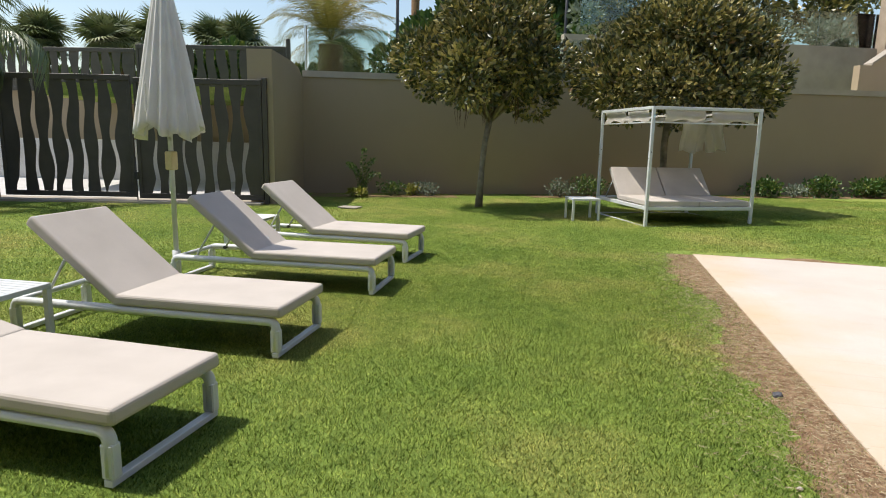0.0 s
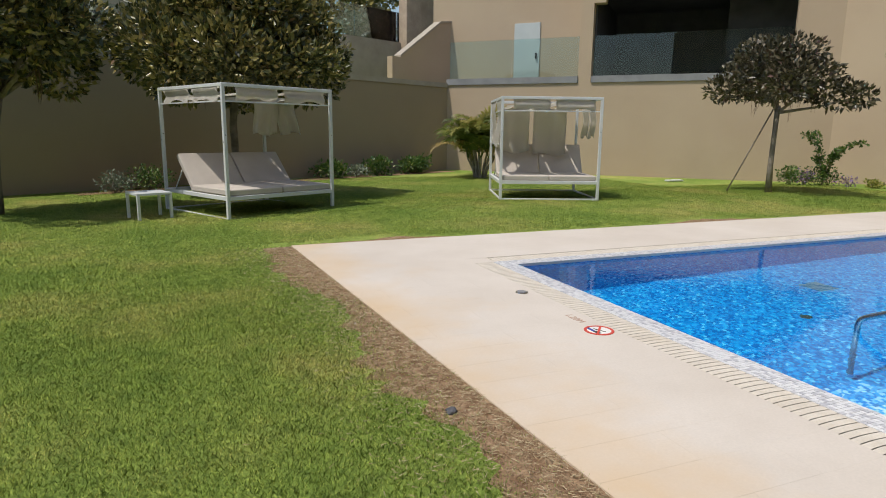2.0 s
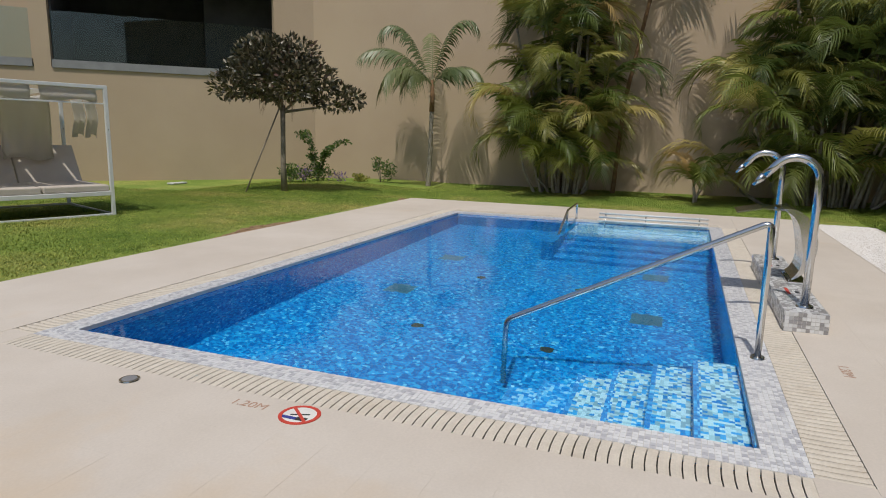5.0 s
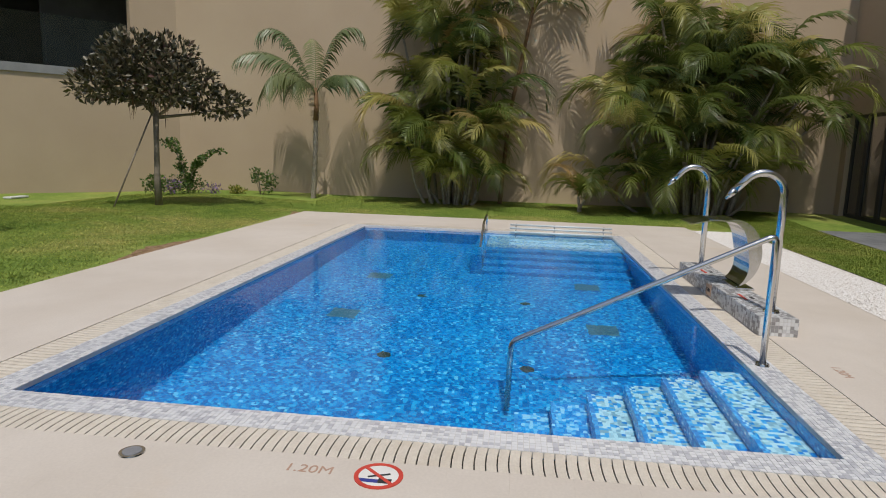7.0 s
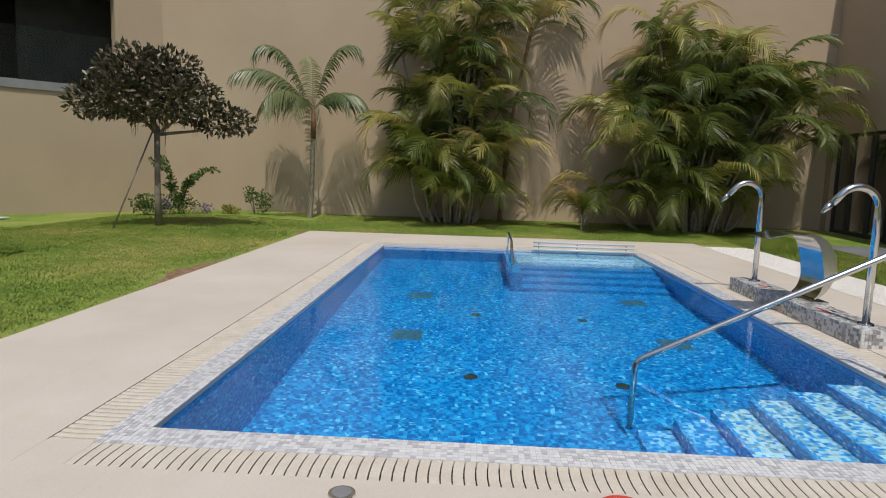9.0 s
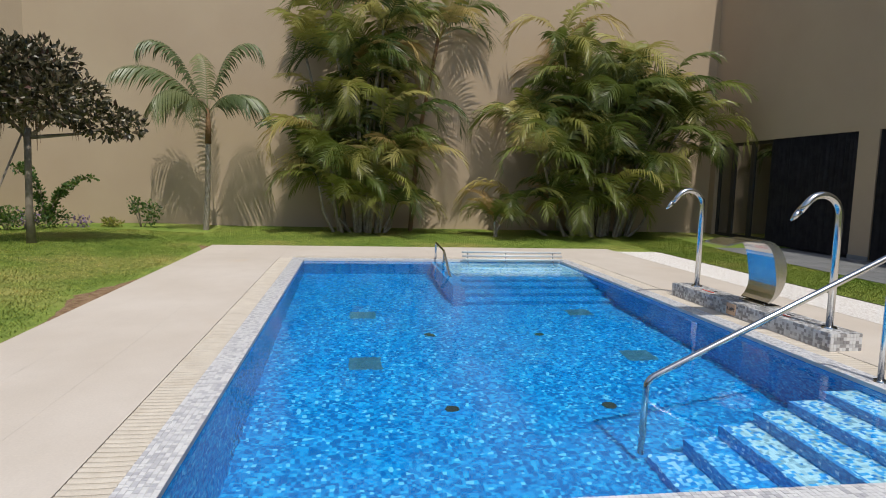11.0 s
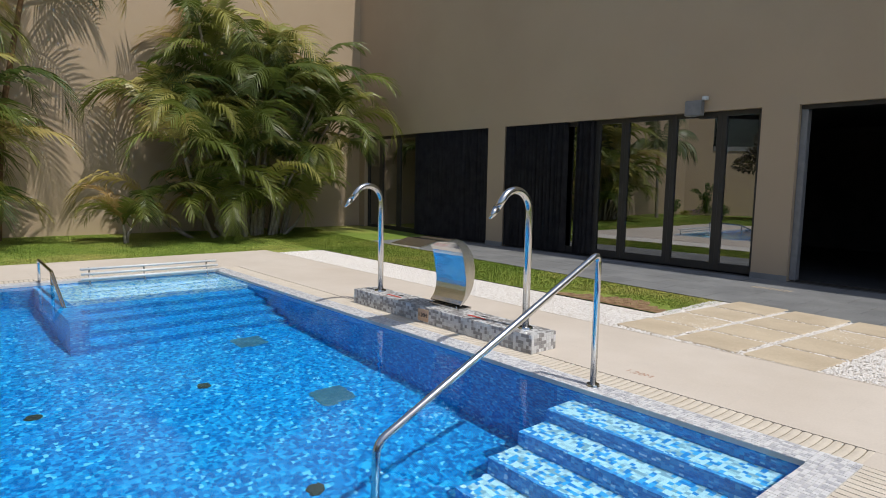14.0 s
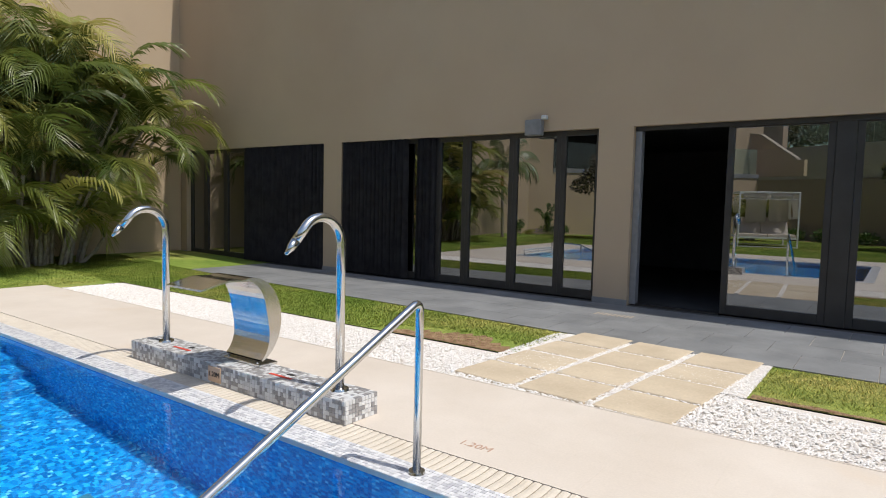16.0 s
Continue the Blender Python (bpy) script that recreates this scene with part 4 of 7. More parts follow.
def dome_lobes(rnd, rx, z0, z1, n, ox=0.0, oy=0.0):
    """Lobes that fill a broad low dome."""
    out = [(ox, oy, (z0 + z1) / 2 + 0.1, rx * 0.72, (z1 - z0) * 0.46)]
    for i in range(n):
        a = 2 * math.pi * i / n + rnd.uniform(-0.25, 0.25)
        r = rx * rnd.uniform(0.55, 0.78)
        z = z0 + (z1 - z0) * rnd.uniform(0.22, 0.50)
        s = rx * rnd.uniform(0.22, 0.36)
        out.append((ox + r * math.cos(a), oy + r * math.sin(a), z, s, s * rnd.uniform(0.7, 1.0)))
    for i in range(n):
        a = 2 * math.pi * i / n + rnd.uniform(-0.3, 0.3)
        r = rx * rnd.uniform(0.35, 0.62)
        z = z0 + (z1 - z0) * rnd.uniform(0.55, 0.74)
        s = rx * rnd.uniform(0.20, 0.32)
        out.append((ox + r * math.cos(a), oy + r * math.sin(a), z, s, s * 0.9))
    for i in range(n // 2):
        a = 2 * math.pi * i / (n // 2) + rnd.uniform(-0.3, 0.3)
        r = rx * rnd.uniform(0.1, 0.42)
        s = rx * rnd.uniform(0.2, 0.34)
        out.append((ox + r * math.cos(a), oy + r * math.sin(a), z1 - s * rnd.uniform(0.8, 1.1), s, s * 0.85))
    return out


rr = random.Random(11)
dome_tree(pose(-2.9, 13.3, -0.02), 0, [(0, 0, 0), (0.03, 0, 0.6), (0.08, 0.02, 1.3), (0.2, 0.02, 1.95)], [0.085, 0.062, 0.058, 0.065], dome_lobes(rr, 1.78, 1.75, 4.25, 12, 0.15, 0.0), 2000, M_FICUS, "dense round-crowned ficus tree with dark glossy leaves on the lawn", 4)
dome_tree(pose(0.75, 14.75, 0.0), 0, [(0, 0, 0), (0.02, 0, 0.7), (0.0, 0.02, 1.4), (0.05, 0.02, 2.0)], [0.10, 0.075, 0.07, 0.075], dome_lobes(rr, 2.2, 1.8, 4.25, 16, 0.15, 0.0), 1900, M_FICUS, "broad dense ficus tree with dark glossy leaves behind the daybed", 9)
t3 = dome_tree(pose(11.55, 11.67, 0.09), 0, [(0, 0, 0), (-0.02, 0.0, 0.6), (0.0, 0.0, 1.2), (0.02, 0, 1.85)], [0.075, 0.055, 0.05, 0.055],
               [(0.0, 0.1, 2.5, 0.85, 0.62), (-0.45, 0.55, 2.35, 0.55, 0.42), (-0.25, 0.25, 2.85, 0.6, 0.42), (0.2, -0.2, 2.9, 0.55, 0.38), (0.35, -0.55, 2.35, 0.55, 0.42), (0.6, -0.9, 2.05, 0.42, 0.30), (0.7, -1.25, 2.0, 0.30, 0.22), (-0.75, 0.8, 2.2, 0.34, 0.27), (0.3, 0.6, 2.3, 0.5, 0.36), (-0.3, -0.5, 2.3, 0.5, 0.36)], 2100, M_FICUS_RED, "small ficus tree with reddish dark leaves, propped by a stake", 15)
stake = thing("tree_stake", pose(0, 0, 0), "thin slanting wooden stake propping the tree", "stake")
part("pole", tube([(10.83, 12.15, 0.06), (11.15, 11.93, 0.95), (11.48, 11.70, 1.86)], 0.017, 6), M_BARK, stake)


# ---------------- palms ----------------
def frond_mesh(seed, length, leaflets, leaf_len, arch, droop, material, stalk=0.22, vee=0.5, name="frond", wide=1.0, hang=1.0, power=1.5):
    """A feather leaf along +x that rises, arches over and hangs at its tip."""
    rnd = random.Random(seed)
    vs, fs = [], []
    n = 14
    pts, ang = [Vector((0, 0, 0))], math.radians(arch)
    for i in range(n):
        s = (i + 1) / n
        a = ang - math.radians(droop) * s ** power
        pts.append(pts[-1] + Vector((math.cos(a), 0.03 * math.sin(3 * s + seed), math.sin(a))) * (length / n))

    def at(s):
        f = s * n
        i = min(n - 1, int(f))
        return pts[i].lerp(pts[i + 1], f - i), (pts[i + 1] - pts[i]).normalized()

    for i in range(n):
        r0, r1 = 0.014 * (1 - i / n) + 0.003, 0.014 * (1 - (i + 1) / n) + 0.003
        k = len(vs)
        for p, r in ((pts[i], r0), (pts[i + 1], r1)):
            vs += [p + Vector((0, r, 0)), p + Vector((0, 0, r)), p + Vector((0, -r, 0))]
        fs += [(k, k + 3, k + 4, k + 1), (k + 1, k + 4, k + 5, k + 2), (k + 2, k + 5, k + 3, k)]
    for i in range(leaflets):
        s = stalk + (1 - stalk) * (i + 0.5) / leaflets
        p, t = at(s)
        shape = math.sin(math.pi * min(1, 0.18 + 0.80 * (s - stalk) / (1 - stalk))) ** 0.7
        for sg in (-1, 1):
            ln = leaf_len * (0.25 + 0.75 * shape) * rnd.uniform(0.85, 1.12)
            up = Vector((-t.z, 0, t.x))
            d = (t * (0.45 + 0.5 * s) + Vector((0, sg, 0)) * (1.0 - 0.3 * s) + up * vee * rnd.uniform(0.6, 1.2)).normalized()
            sag = Vector((0, 0, -1)) * ln * rnd.uniform(0.25, 0.5) * hang
            wd = t * (0.010 + 0.010 * shape) * wide
            fold = Vector((0, 0, 0.25)) * wd.length
            k = len(vs)
            q1, q2 = p + d * ln * 0.35 + sag * 0.10, p + d * ln * 0.72 + sag * 0.48
            vs += [p - wd * 0.35, p + wd * 0.35, q1 + wd * 0.62 + fold, q1 - wd * 0.62, q2 + wd * 0.45 + fold, q2 - wd * 0.45, p + d * ln + sag]
            fs += [(k, k + 1, k + 2, k + 3), (k + 3, k + 2, k + 4, k + 5), (k + 5, k + 4, k + 6)]
    me = bpy.data.meshes.new(name)
    me.from_pydata([tuple(v) for v in vs], [], fs)
    me.materials.append(material)
    me.update()
    return me


FRONDS = [frond_mesh(40 + i, (1.5, 1.75, 1.95, 1.35, 1.6, 2.05)[i], 27, (0.46, 0.50, 0.55, 0.42, 0.48, 0.55)[i], (62, 55, 72, 48, 78, 64)[i], (150, 165, 125, 150, 105, 165)[i], M_FROND, vee=0.3, wide=2.0, hang=1.3) for i in range(6)]
FRONDS_BLUE = [frond_mesh(60 + i, (2.5, 2.3, 1.75)[i], 31, (0.50, 0.55, 0.55)[i], (80, 52, 46)[i], (150, 92, 130)[i], M_FROND_BLUE, 0.16, -0.35, wide=1.75, hang=1.9, power=(4.0, 2.0, 1.7)[i]) for i in range(3)]
FRONDS_BUSH = [frond_mesh(90 + i, (1.2, 1.4, 1.1)[i], 40, 0.36, (74, 66, 80)[i], (95, 110, 85)[i], M_FROND, wide=1.2) for i in range(3)]
FRONDS_SMALL = [frond_mesh(70 + i, 1.15, 30, 0.34, (58, 45)[i], (110, 120)[i], M_FROND, 0.15, wide=1.3) for i in range(2)]
FRONDS_DATE = [frond_mesh(80 + i, (3.4, 3.0, 3.2)[i], 60, 0.5, (55, 35, 75)[i], (95, 110, 80)[i], M_FROND_DRY, 0.12, 0.3) for i in range(3)]


def fronds_on(palm, meshes, place, count, rnd, tilt=(-10, 25), scale=(0.85, 1.15), turn0=None):
    base = rnd.uniform(0, 360) if turn0 is None else turn0
    for k in range(count):
        ob = new("frond", rnd.choice(meshes))
        ob.parent = palm
        s = rnd.uniform(*scale)
        ob.matrix_basis = pose(*place, 0, 0, base + 137.5 * k + rnd.uniform(-15, 15)) @ pose(0, 0, 0, rnd.uniform(-25, 25), -rnd.uniform(*tilt), 0) @ Matrix.Diagonal((s, s, s, 1))


def ringed_trunk(pts, r0, r1, rings):
    bm = bmesh.new()
    pts = [Vector(p) for p in pts]
    out, rad = [], []
    n = rings * 2
    for i in range(n + 1):
        s = i / n * (len(pts) - 1)
        k = min(len(pts) - 2, int(s))
        out.append(pts[k].lerp(pts[k + 1], s - k))
        rad.append((r0 + (r1 - r0) * i / n) * (1.0 if i % 2 else 1.1))
    return sweep(bm, out, rad, 9)


def clump_palm(m, stems, label, seed, meshes, name="areca_palm", per=(5, 8)):
    """Many thin ringed stems from one base, each with its own head of fronds."""
    rnd = random.Random(seed)
    p = thing(name, m, label, "palm")
    for x, y, h, lx, ly in stems:
        top = (x + lx, y + ly, h)
        part("stem", ringed_trunk([(x * 0.6, y * 0.6, -0.05), (x * 0.85, y * 0.85, h * 0.45), top], 0.038, 0.026, 10), M_PALM_BARK, p)
        fronds_on(p, meshes, top, rnd.randint(*per), rnd)
    return p


def stems_for(rnd, n, rx, ry, hmin, hmax, lean=0.5):
    out = []
    for i in range(n):
        a, r = rnd.uniform(0, 6.28), math.sqrt(rnd.uniform(0.02, 1))
        x, y = rx * r * math.cos(a), ry * r * math.sin(a)
        h = hmax - (hmax - hmin) * r * rnd.uniform(0.6, 1.1)
        out.append((x * 0.55, y * 0.55, max(0.25, h), x * lean, y * lean))
    return out


rp = random.Random(5)
palm1 = thing("kentia_palm", pose(15.15, 9.72, 0.04), "single slender palm with grey-green drooping fronds against the wall", "palm")
part("trunk", ringed_trunk([(0, 0.05, -0.05), (0.0, 0.0, 0.9), (0.02, -0.02, 1.95)], 0.066, 0.05, 14), M_PALM_BARK, palm1, "pale ringed trunk")
part("sheath", tube([(0.02, -0.02, 1.92), (0.02, -0.03, 2.3), (0.02, -0.02, 2.7)], [0.068, 0.06, 0.035], 9), M_PALM_FIBRE, palm1, "brown fibrous sheath")
for az, kind_, el, sc in ((98, 0, -12, 1.0), (-86, 0, -4, 0.95), (106, 1, 2, 1.0), (-76, 2, 6, 1.0), (140, 2, 0, 1.05), (-112, 2, 10, 0.8), (170, 2, -6, 0.85), (70, 2, 8, 0.9), (30, 0, 2, 0.8)):
    ob = new("frond", FRONDS_BLUE[kind_])
    ob.parent = palm1
    ob.matrix_basis = pose(0.02, -0.02, 2.55, 0, 0, az) @ pose(0, 0, 0, 0, -el, 0) @ Matrix.Diagonal((sc, sc, sc, 1))

clump_palm(pose(15.3, 6.3, 0.04), stems_for(rp, 17, 0.9, 1.5, 1.2, 4.4, 0.25) + [(0.1, 0.3, 4.9, 0.1, 0.4), (0.1, -0.3, 4.6, 0.1, -0.5), (-0.2, 0.1, 3.4, -0.2, 0.1), (0.1, 0.9, 3.9, 0.0, 0.4), (0.1, -0.5, 5.2, 0.0, 0.1), (-0.1, 0.2, 4.3, -0.2, 0.5), (-0.1, -0.1, 4.5, -0.3, -0.3)] + [(-0.25 + 0.1 * math.sin(k * 2.1), -0.75 + 0.3 * k, 0.35 + 0.35 * (k * 7 % 4), -0.15, 0.1 * math.cos(k * 1.7)) for k in range(7)] + [(-0.35 + 0.2 * math.sin(k * 1.9), -1.05 + 0.26 * k, 0.7 + 0.45 * (k * 5 % 4), -0.25, 0.15 * math.sin(k * 1.3)) for k in range(1, 8, 2)], "tall dense clump of areca palm with arching green fronds", 21, FRONDS, per=(4, 6))
palm2b = thing("areca_palm", pose(15.75, 4.9, 0.04), "tall palm with a reddish stem and drooping fronds by the wall", "palm")
part("stem", ringed_trunk([(0, 0.25, -0.05), (0, 0.1, 2.2), (0.0, -0.35, 4.7)], 0.055, 0.04, 18), M_PALM_FIBRE, palm2b, "reddish brown ringed stem")
fronds_on(palm2b, [FRONDS[2], FRONDS[5]], (0, -0.35, 4.55), 10, random.Random(8), (-38, 12), (0.95, 1.15))
clump_palm(pose(15.2, 0.62, 0.04), stems_for(rp, 27, 1.0, 2.35, 1.7, 4.0, 0.42) + [(-0.1, 0.7, 4.3, -0.1, 0.4), (0.0, 0.2, 4.0, 0.0, 0.1), (-0.2, -0.9, 3.3, -0.2, -0.6), (-0.1, -0.4, 3.7, 0.0, -0.3)] + [(-0.35 + 0.12 * math.sin(k * 2.3), -1.1 + 0.30 * k, 0.5 + 0.5 * (k * 5 % 4), -0.2, 0.12 * math.cos(k * 1.3)) for k in range(0, 10, 2)] + [(-0.45 + 0.2 * math.sin(k * 1.7), -1.15 + 0.27 * k, 0.6 + 0.5 * (k * 7 % 4), -0.3, 0.15 * math.sin(k * 2.1)) for k in range(2, 13, 2)], "wide dense clump of areca palm with yellow-green fronds in the corner", 33, FRONDS, per=(4, 7))
clump_palm(pose(14.6, 3.3, 0.03), [(0.0, 0.0, 0.35, 0.0, 0.03), (0.03, -0.04, 0.28, 0.02, -0.08)], "small young palm with a few arching fronds", 40, FRONDS_SMALL, "young_palm", (5, 6))
clump_palm(pose(7.75, 18.3, 0.02), stems_for(rp, 16, 0.5, 0.5, 0.4, 1.25, 0.3), "bushy areca palm with light green fronds at the wall corner", 51, FRONDS_BUSH, "areca_palm", (5, 7))

# date palm and fan palms beyond the wall
date = thing("date_palm", pose(-10.6, 21.8, 2.3), "big date palm with yellowing fronds behind the glass fence", "palm")
part("trunk", ringed_trunk([(0, 0, 0), (0, 0, 1.2), (0.05, 0, 2.3)], 0.50, 0.42, 9), M_PALM_FIBRE, date, "thick brown scaly trunk")
fronds_on(date, FRONDS_DATE, (0.05, 0, 2.45), 46, random.Random(3), (-45, 30), (0.85, 1.15))


def fan_mesh(seed, r=0.75, n=26):
    rnd = random.Random(seed)
    vs, fs = [], []
    for i in range(n):
        a = math.radians(-150 + 300 * i / (n - 1))
        k = len(vs)
        ln = r * rnd.uniform(0.85, 1.05)
        w_ = 0.10
        vs += [(0.5, 0, 0), (0.5 + 0.55 * ln * math.cos(a - w_), 0.55 * ln * math.sin(a - w_), 0.03), (0.5 + ln * math.cos(a), ln * math.sin(a), -0.22 * ln), (0.5 + 0.55 * ln * math.cos(a + w_), 0.55 * ln * math.sin(a + w_), 0.03)]
        fs += [(k, k + 1, k + 2, k + 3)]
    k = len(vs)
    vs += [(0, 0.012, 0), (0.5, 0.008, 0), (0.5, -0.008, 0), (0, -0.012, 0)]
    fs.append((k, k + 1, k + 2, k + 3))
    me = bpy.data.meshes.new("fan_leaf")
    me.from_pydata(vs, [], fs)
    me.materials.append(M_FROND_BLUE)
    me.update()
    return me


FANS = [fan_mesh(i) for i in range(3)]


def fan_palm(m, h, seed):
    rnd = random.Random(seed)
    p = thing("fan_palm", m, "fan palm with stiff green leaves over a shaggy trunk", "palm", "row of fan palms")
    part("trunk", tube([(0, 0, 0), (0, 0, h * 0.5), (0.05, 0, h)], [0.28, 0.24, 0.3], 9), M_PALM_FIBRE, p, "shaggy brown trunk")
    for k in range(46):
        ob = new("fan_leaf", rnd.choice(FANS))
        ob.parent = p
        el = rnd.uniform(-75, 80)
        s = rnd.uniform(1.0, 1.35)
        ob.matrix_basis = pose(0.05, 0, h, 0, 0, 137.5 * k) @ pose(0, 0, 0, rnd.uniform(-20, 20), -el, 0) @ Matrix.Diagonal((s, s, s, 1))


for i, (x, y, h) in enumerate(((-24.8, 22.5, 5.3), (-22.4, 23.5, 5.2), (-20.2, 24.3, 5.5), (-16.6, 25.0, 5.2), (-18.6, 26.0, 5.4), (-27.5, 21.8, 5.1), (-23.4, 25.5, 5.6), (-14.2, 30.0, 5.0))):
    fan_palm(pose(x, y, 0), h, 60 + i)
for i, (x, y, h) in enumerate(((-13.8, 40.0, 10.5), (-11.4, 40.0, 12.0))):
    fan_palm(pose(x, y, 2.4), h, 80 + i)


# ---------------- shrubs ----------------
def shrub(x, y, r, h, material, label, seed, z=None, leaf=0.07, per=900, name="shrub"):
    rnd = np.random.RandomState(seed)
    z = lawn_z(x, y) if z is None else z
    p = thing(name, pose(x, y, z), label, "shrub")
    lobes = []
    for k in range(6):
        a = rnd.uniform(0, 6.28)
        q = rnd.uniform(0.1, 0.6) * r
        s = r * rnd.uniform(0.35, 0.6)
        lobes.append((q * math.cos(a), q * math.sin(a), rnd.uniform(0.3, 0.72) * h, s, min(s, h * 0.4)))
    for k in range(4):
        l = lobes[k]
        part("twig", tube([(0, 0, -0.02), (l[0] * 0.6, l[1] * 0.6, l[2] * 0.7), (l[0], l[1], l[2] + l[4] * 0.5)], [0.012, 0.008, 0.003], 5), M_BARK, p)
    c, d = clumps(rnd, lobes, per / (r * r) * r, 0.45)
    c[:, 2] = np.maximum(c[:, 2], 0.0)
    leaf_cloud("foliage", c, d, leaf, leaf * 0.3, material, rnd, p)
    return p


def wand_plant(x, y, wands, label, seed, material, z=None, leaf=0.06):
    """Arching wands set with small leaves."""
    rnd = np.random.RandomState(seed)
    z = lawn_z(x, y) if z is None else z
    p = thing("flowering_shrub", pose(x, y, z), label, "shrub")
    cs, ds = [], []
    for dx, dy, h, dr in wands:
        pts = []
        for i in range(9):
            s = i / 8
            pts.append(Vector((dx * s ** 1.4, dy * s ** 1.4, h * math.sin(s * (1.57 + dr)) / math.sin(1.57 + dr if dr < 0 else 1.57))))
        part("stem", tube(pts, [0.012 * (1 - i / 10) for i in range(9)], 5), M_BARK, p)
        for i in range(150):
            s = rnd.uniform(0.15, 1.0) * 8
            k = min(7, int(s))
            q = pts[k].lerp(pts[k + 1], s - k)
            v = rnd.normal(size=3)
            v /= np.linalg.norm(v)
            cs.append(np.array(q) + v * 0.03)
            ds.append(v + np.array([0, 0, 0.3]))
    leaf_cloud("foliage", np.array(cs), np.array(ds), leaf, leaf * 0.3, material, rnd, p)
    return p


nx, ny = -oN.x, -oN.y
wand_plant(*on_n(1.4, -0.75), [(-0.45, 0.1, 0.75, 0.2), (0.3, 0.1, 0.85, 0.1), (0.05, 0.0, 1.1, 0.0), (0.5, -0.1, 0.55, 0.4), (-0.2, -0.2, 0.7, 0.2)], "spiky upright shrub with yellow-green leaves at the wall", 2, M_SHRUB)
shrub(*on_n(1.3, -1.0), 0.28, 0.22, M_SHRUB_YELLOW, "low yellow-leaved plant in the wall bed", 3, leaf=0.1)
shrub(*on_n(2.1, -0.6), 0.42, 0.36, M_SHRUB, "low green shrub in the wall bed", 4)
shrub(*on_n(2.65, -0.6), 0.26, 0.30, M_SHRUB_YELLOW, "low yellow-leaved plant in the wall bed", 5)
shrub(*on_n(2.95, -0.6), 0.36, 0.34, M_SHRUB_GREY, "low grey-green shrub in the wall bed", 6, leaf=0.06)
shrub(*on_n(6.3, -0.8), 0.42, 0.45, M_SHRUB_GREY, "rounded grey-leaved shrub in the wall bed", 7, leaf=0.06)
shrub(*on_n(7.1, -0.6), 0.55, 0.62, M_SHRUB, "bushy green shrub with reddish tips", 8)
shrub(*on_n(12.0, -0.6), 0.62, 0.5, M_SHRUB, "spreading green shrub at the wall", 9, leaf=0.11)
shrub(*on_n(12.9, -0.7), 0.45, 0.34, M_SHRUB_GREY, "low grey-green shrub at the wall", 10)
shrub(*on_n(13.7, -0.6), 0.55, 0.72, M_SHRUB, "bushy light green shrub at the wall", 12, leaf=0.1)
shrub(*on_n(15.0, -0.6), 0.55, 0.48, M_SHRUB, "spreading green shrub at the wall", 13, leaf=0.1)
shrub(*on_n(15.6, -0.6), 0.5, 0.62, M_SHRUB, "bushy light green shrub at the wall", 14, leaf=0.1)
shrub(14.25, 13.4, 0.42, 0.62, M_SHRUB, "bushy green shrub at the wall", 15, z=0.04)
wand_plant(14.75, 12.85, [(0.35, 0.75, 1.35, 0.5), (-0.2, 0.55, 1.3, 0.2), (-0.3, -0.7, 0.95, 0.2), (0.2, -0.9, 1.1, 0.2), (-0.1, -0.4, 0.8, 0.1), (0.0, 0.3, 0.7, 0.1)], "arching bright green shrub with purple flowers", 16, M_SHRUB, z=0.05, leaf=0.085)
shrub(14.7, 12.9, 0.55, 0.5, M_SHRUB, "bright green shrub at the wall", 17, z=0.05)
shrub(14.45, 13.15, 0.35, 0.42, M_PURPLE, "small purple flowering plant", 18, z=0.05, per=260)
shrub(14.85, 12.2, 0.3, 0.3, M_PURPLE, "small purple flowering plant", 19, z=0.05, per=260)
shrub(15.0, 11.75, 0.3, 0.26, M_SHRUB_YELLOW, "low yellow-leaved plant at the wall", 20, z=0.05)
shrub(15.1, 11.1, 0.38, 0.85, M_SHRUB, "upright green shrub at the wall", 22, z=0.05)


def hedge(name, pts, r, h, z, material, label, seed, per, leaf=0.14, kind=""):
    rnd = np.random.RandomState(seed)
    lobes = []
    for (x0, y0), (x1, y1) in zip(pts, pts[1:]):
        ln = math.hypot(x1 - x0, y1 - y0)
        for k in range(max(2, int(ln / (r * 0.8)))):
            s = rnd.uniform(0, 1)
            rad = r * rnd.uniform(0.6, 1.1)
            lobes.append((x0 + (x1 - x0) * s, y0 + (y1 - y0) * s + rnd.uniform(-0.3, 0.3) * r, z + h * rnd.uniform(0.25, 0.85), rad, rad * rnd.uniform(0.7, 1.0)))
    c, d = clumps(rnd, lobes, per, 0.3)
    ob = leaf_cloud(name, c, d, leaf, leaf * 0.32, material, rnd)
    return tagged(ob, label, "hedge", "", "stuff")


hedge("hedge", [on_n(-6, 10.5), on_n(10.5, 10.5)], 0.85, 2.6, 2.3, M_FAR_LEAF, "dark green hedge behind the glass fence", 1, 700, 0.26)
hedge("hedge", [on_n(8.5, 4.8), on_n(20.5, 4.8)], 0.7, 1.2, 4.4, M_SHRUB_GREY, "grey-green planting behind the upper glass", 2, 520, 0.22)
hedge("hedge", [on_n(11, 8), on_n(22, 8)], 1.3, 4.2, 4.6, M_FICUS, "dark green tall hedge behind the upper glass", 3, 520, 0.26)
hedge("tree_belt", [on_n(4, 16), on_n(13, 15)], 2.2, 7.0, 2.5, M_FAR_LEAF, "bright yellow-green trees behind the gardens", 4, 480, 0.45)
hedge("tree_belt", [(-40, 30), (-14, 38)], 2.4, 2.6, 1.0, M_FAR_LEAF, "far green trees along the street", 5, 300, 0.4)
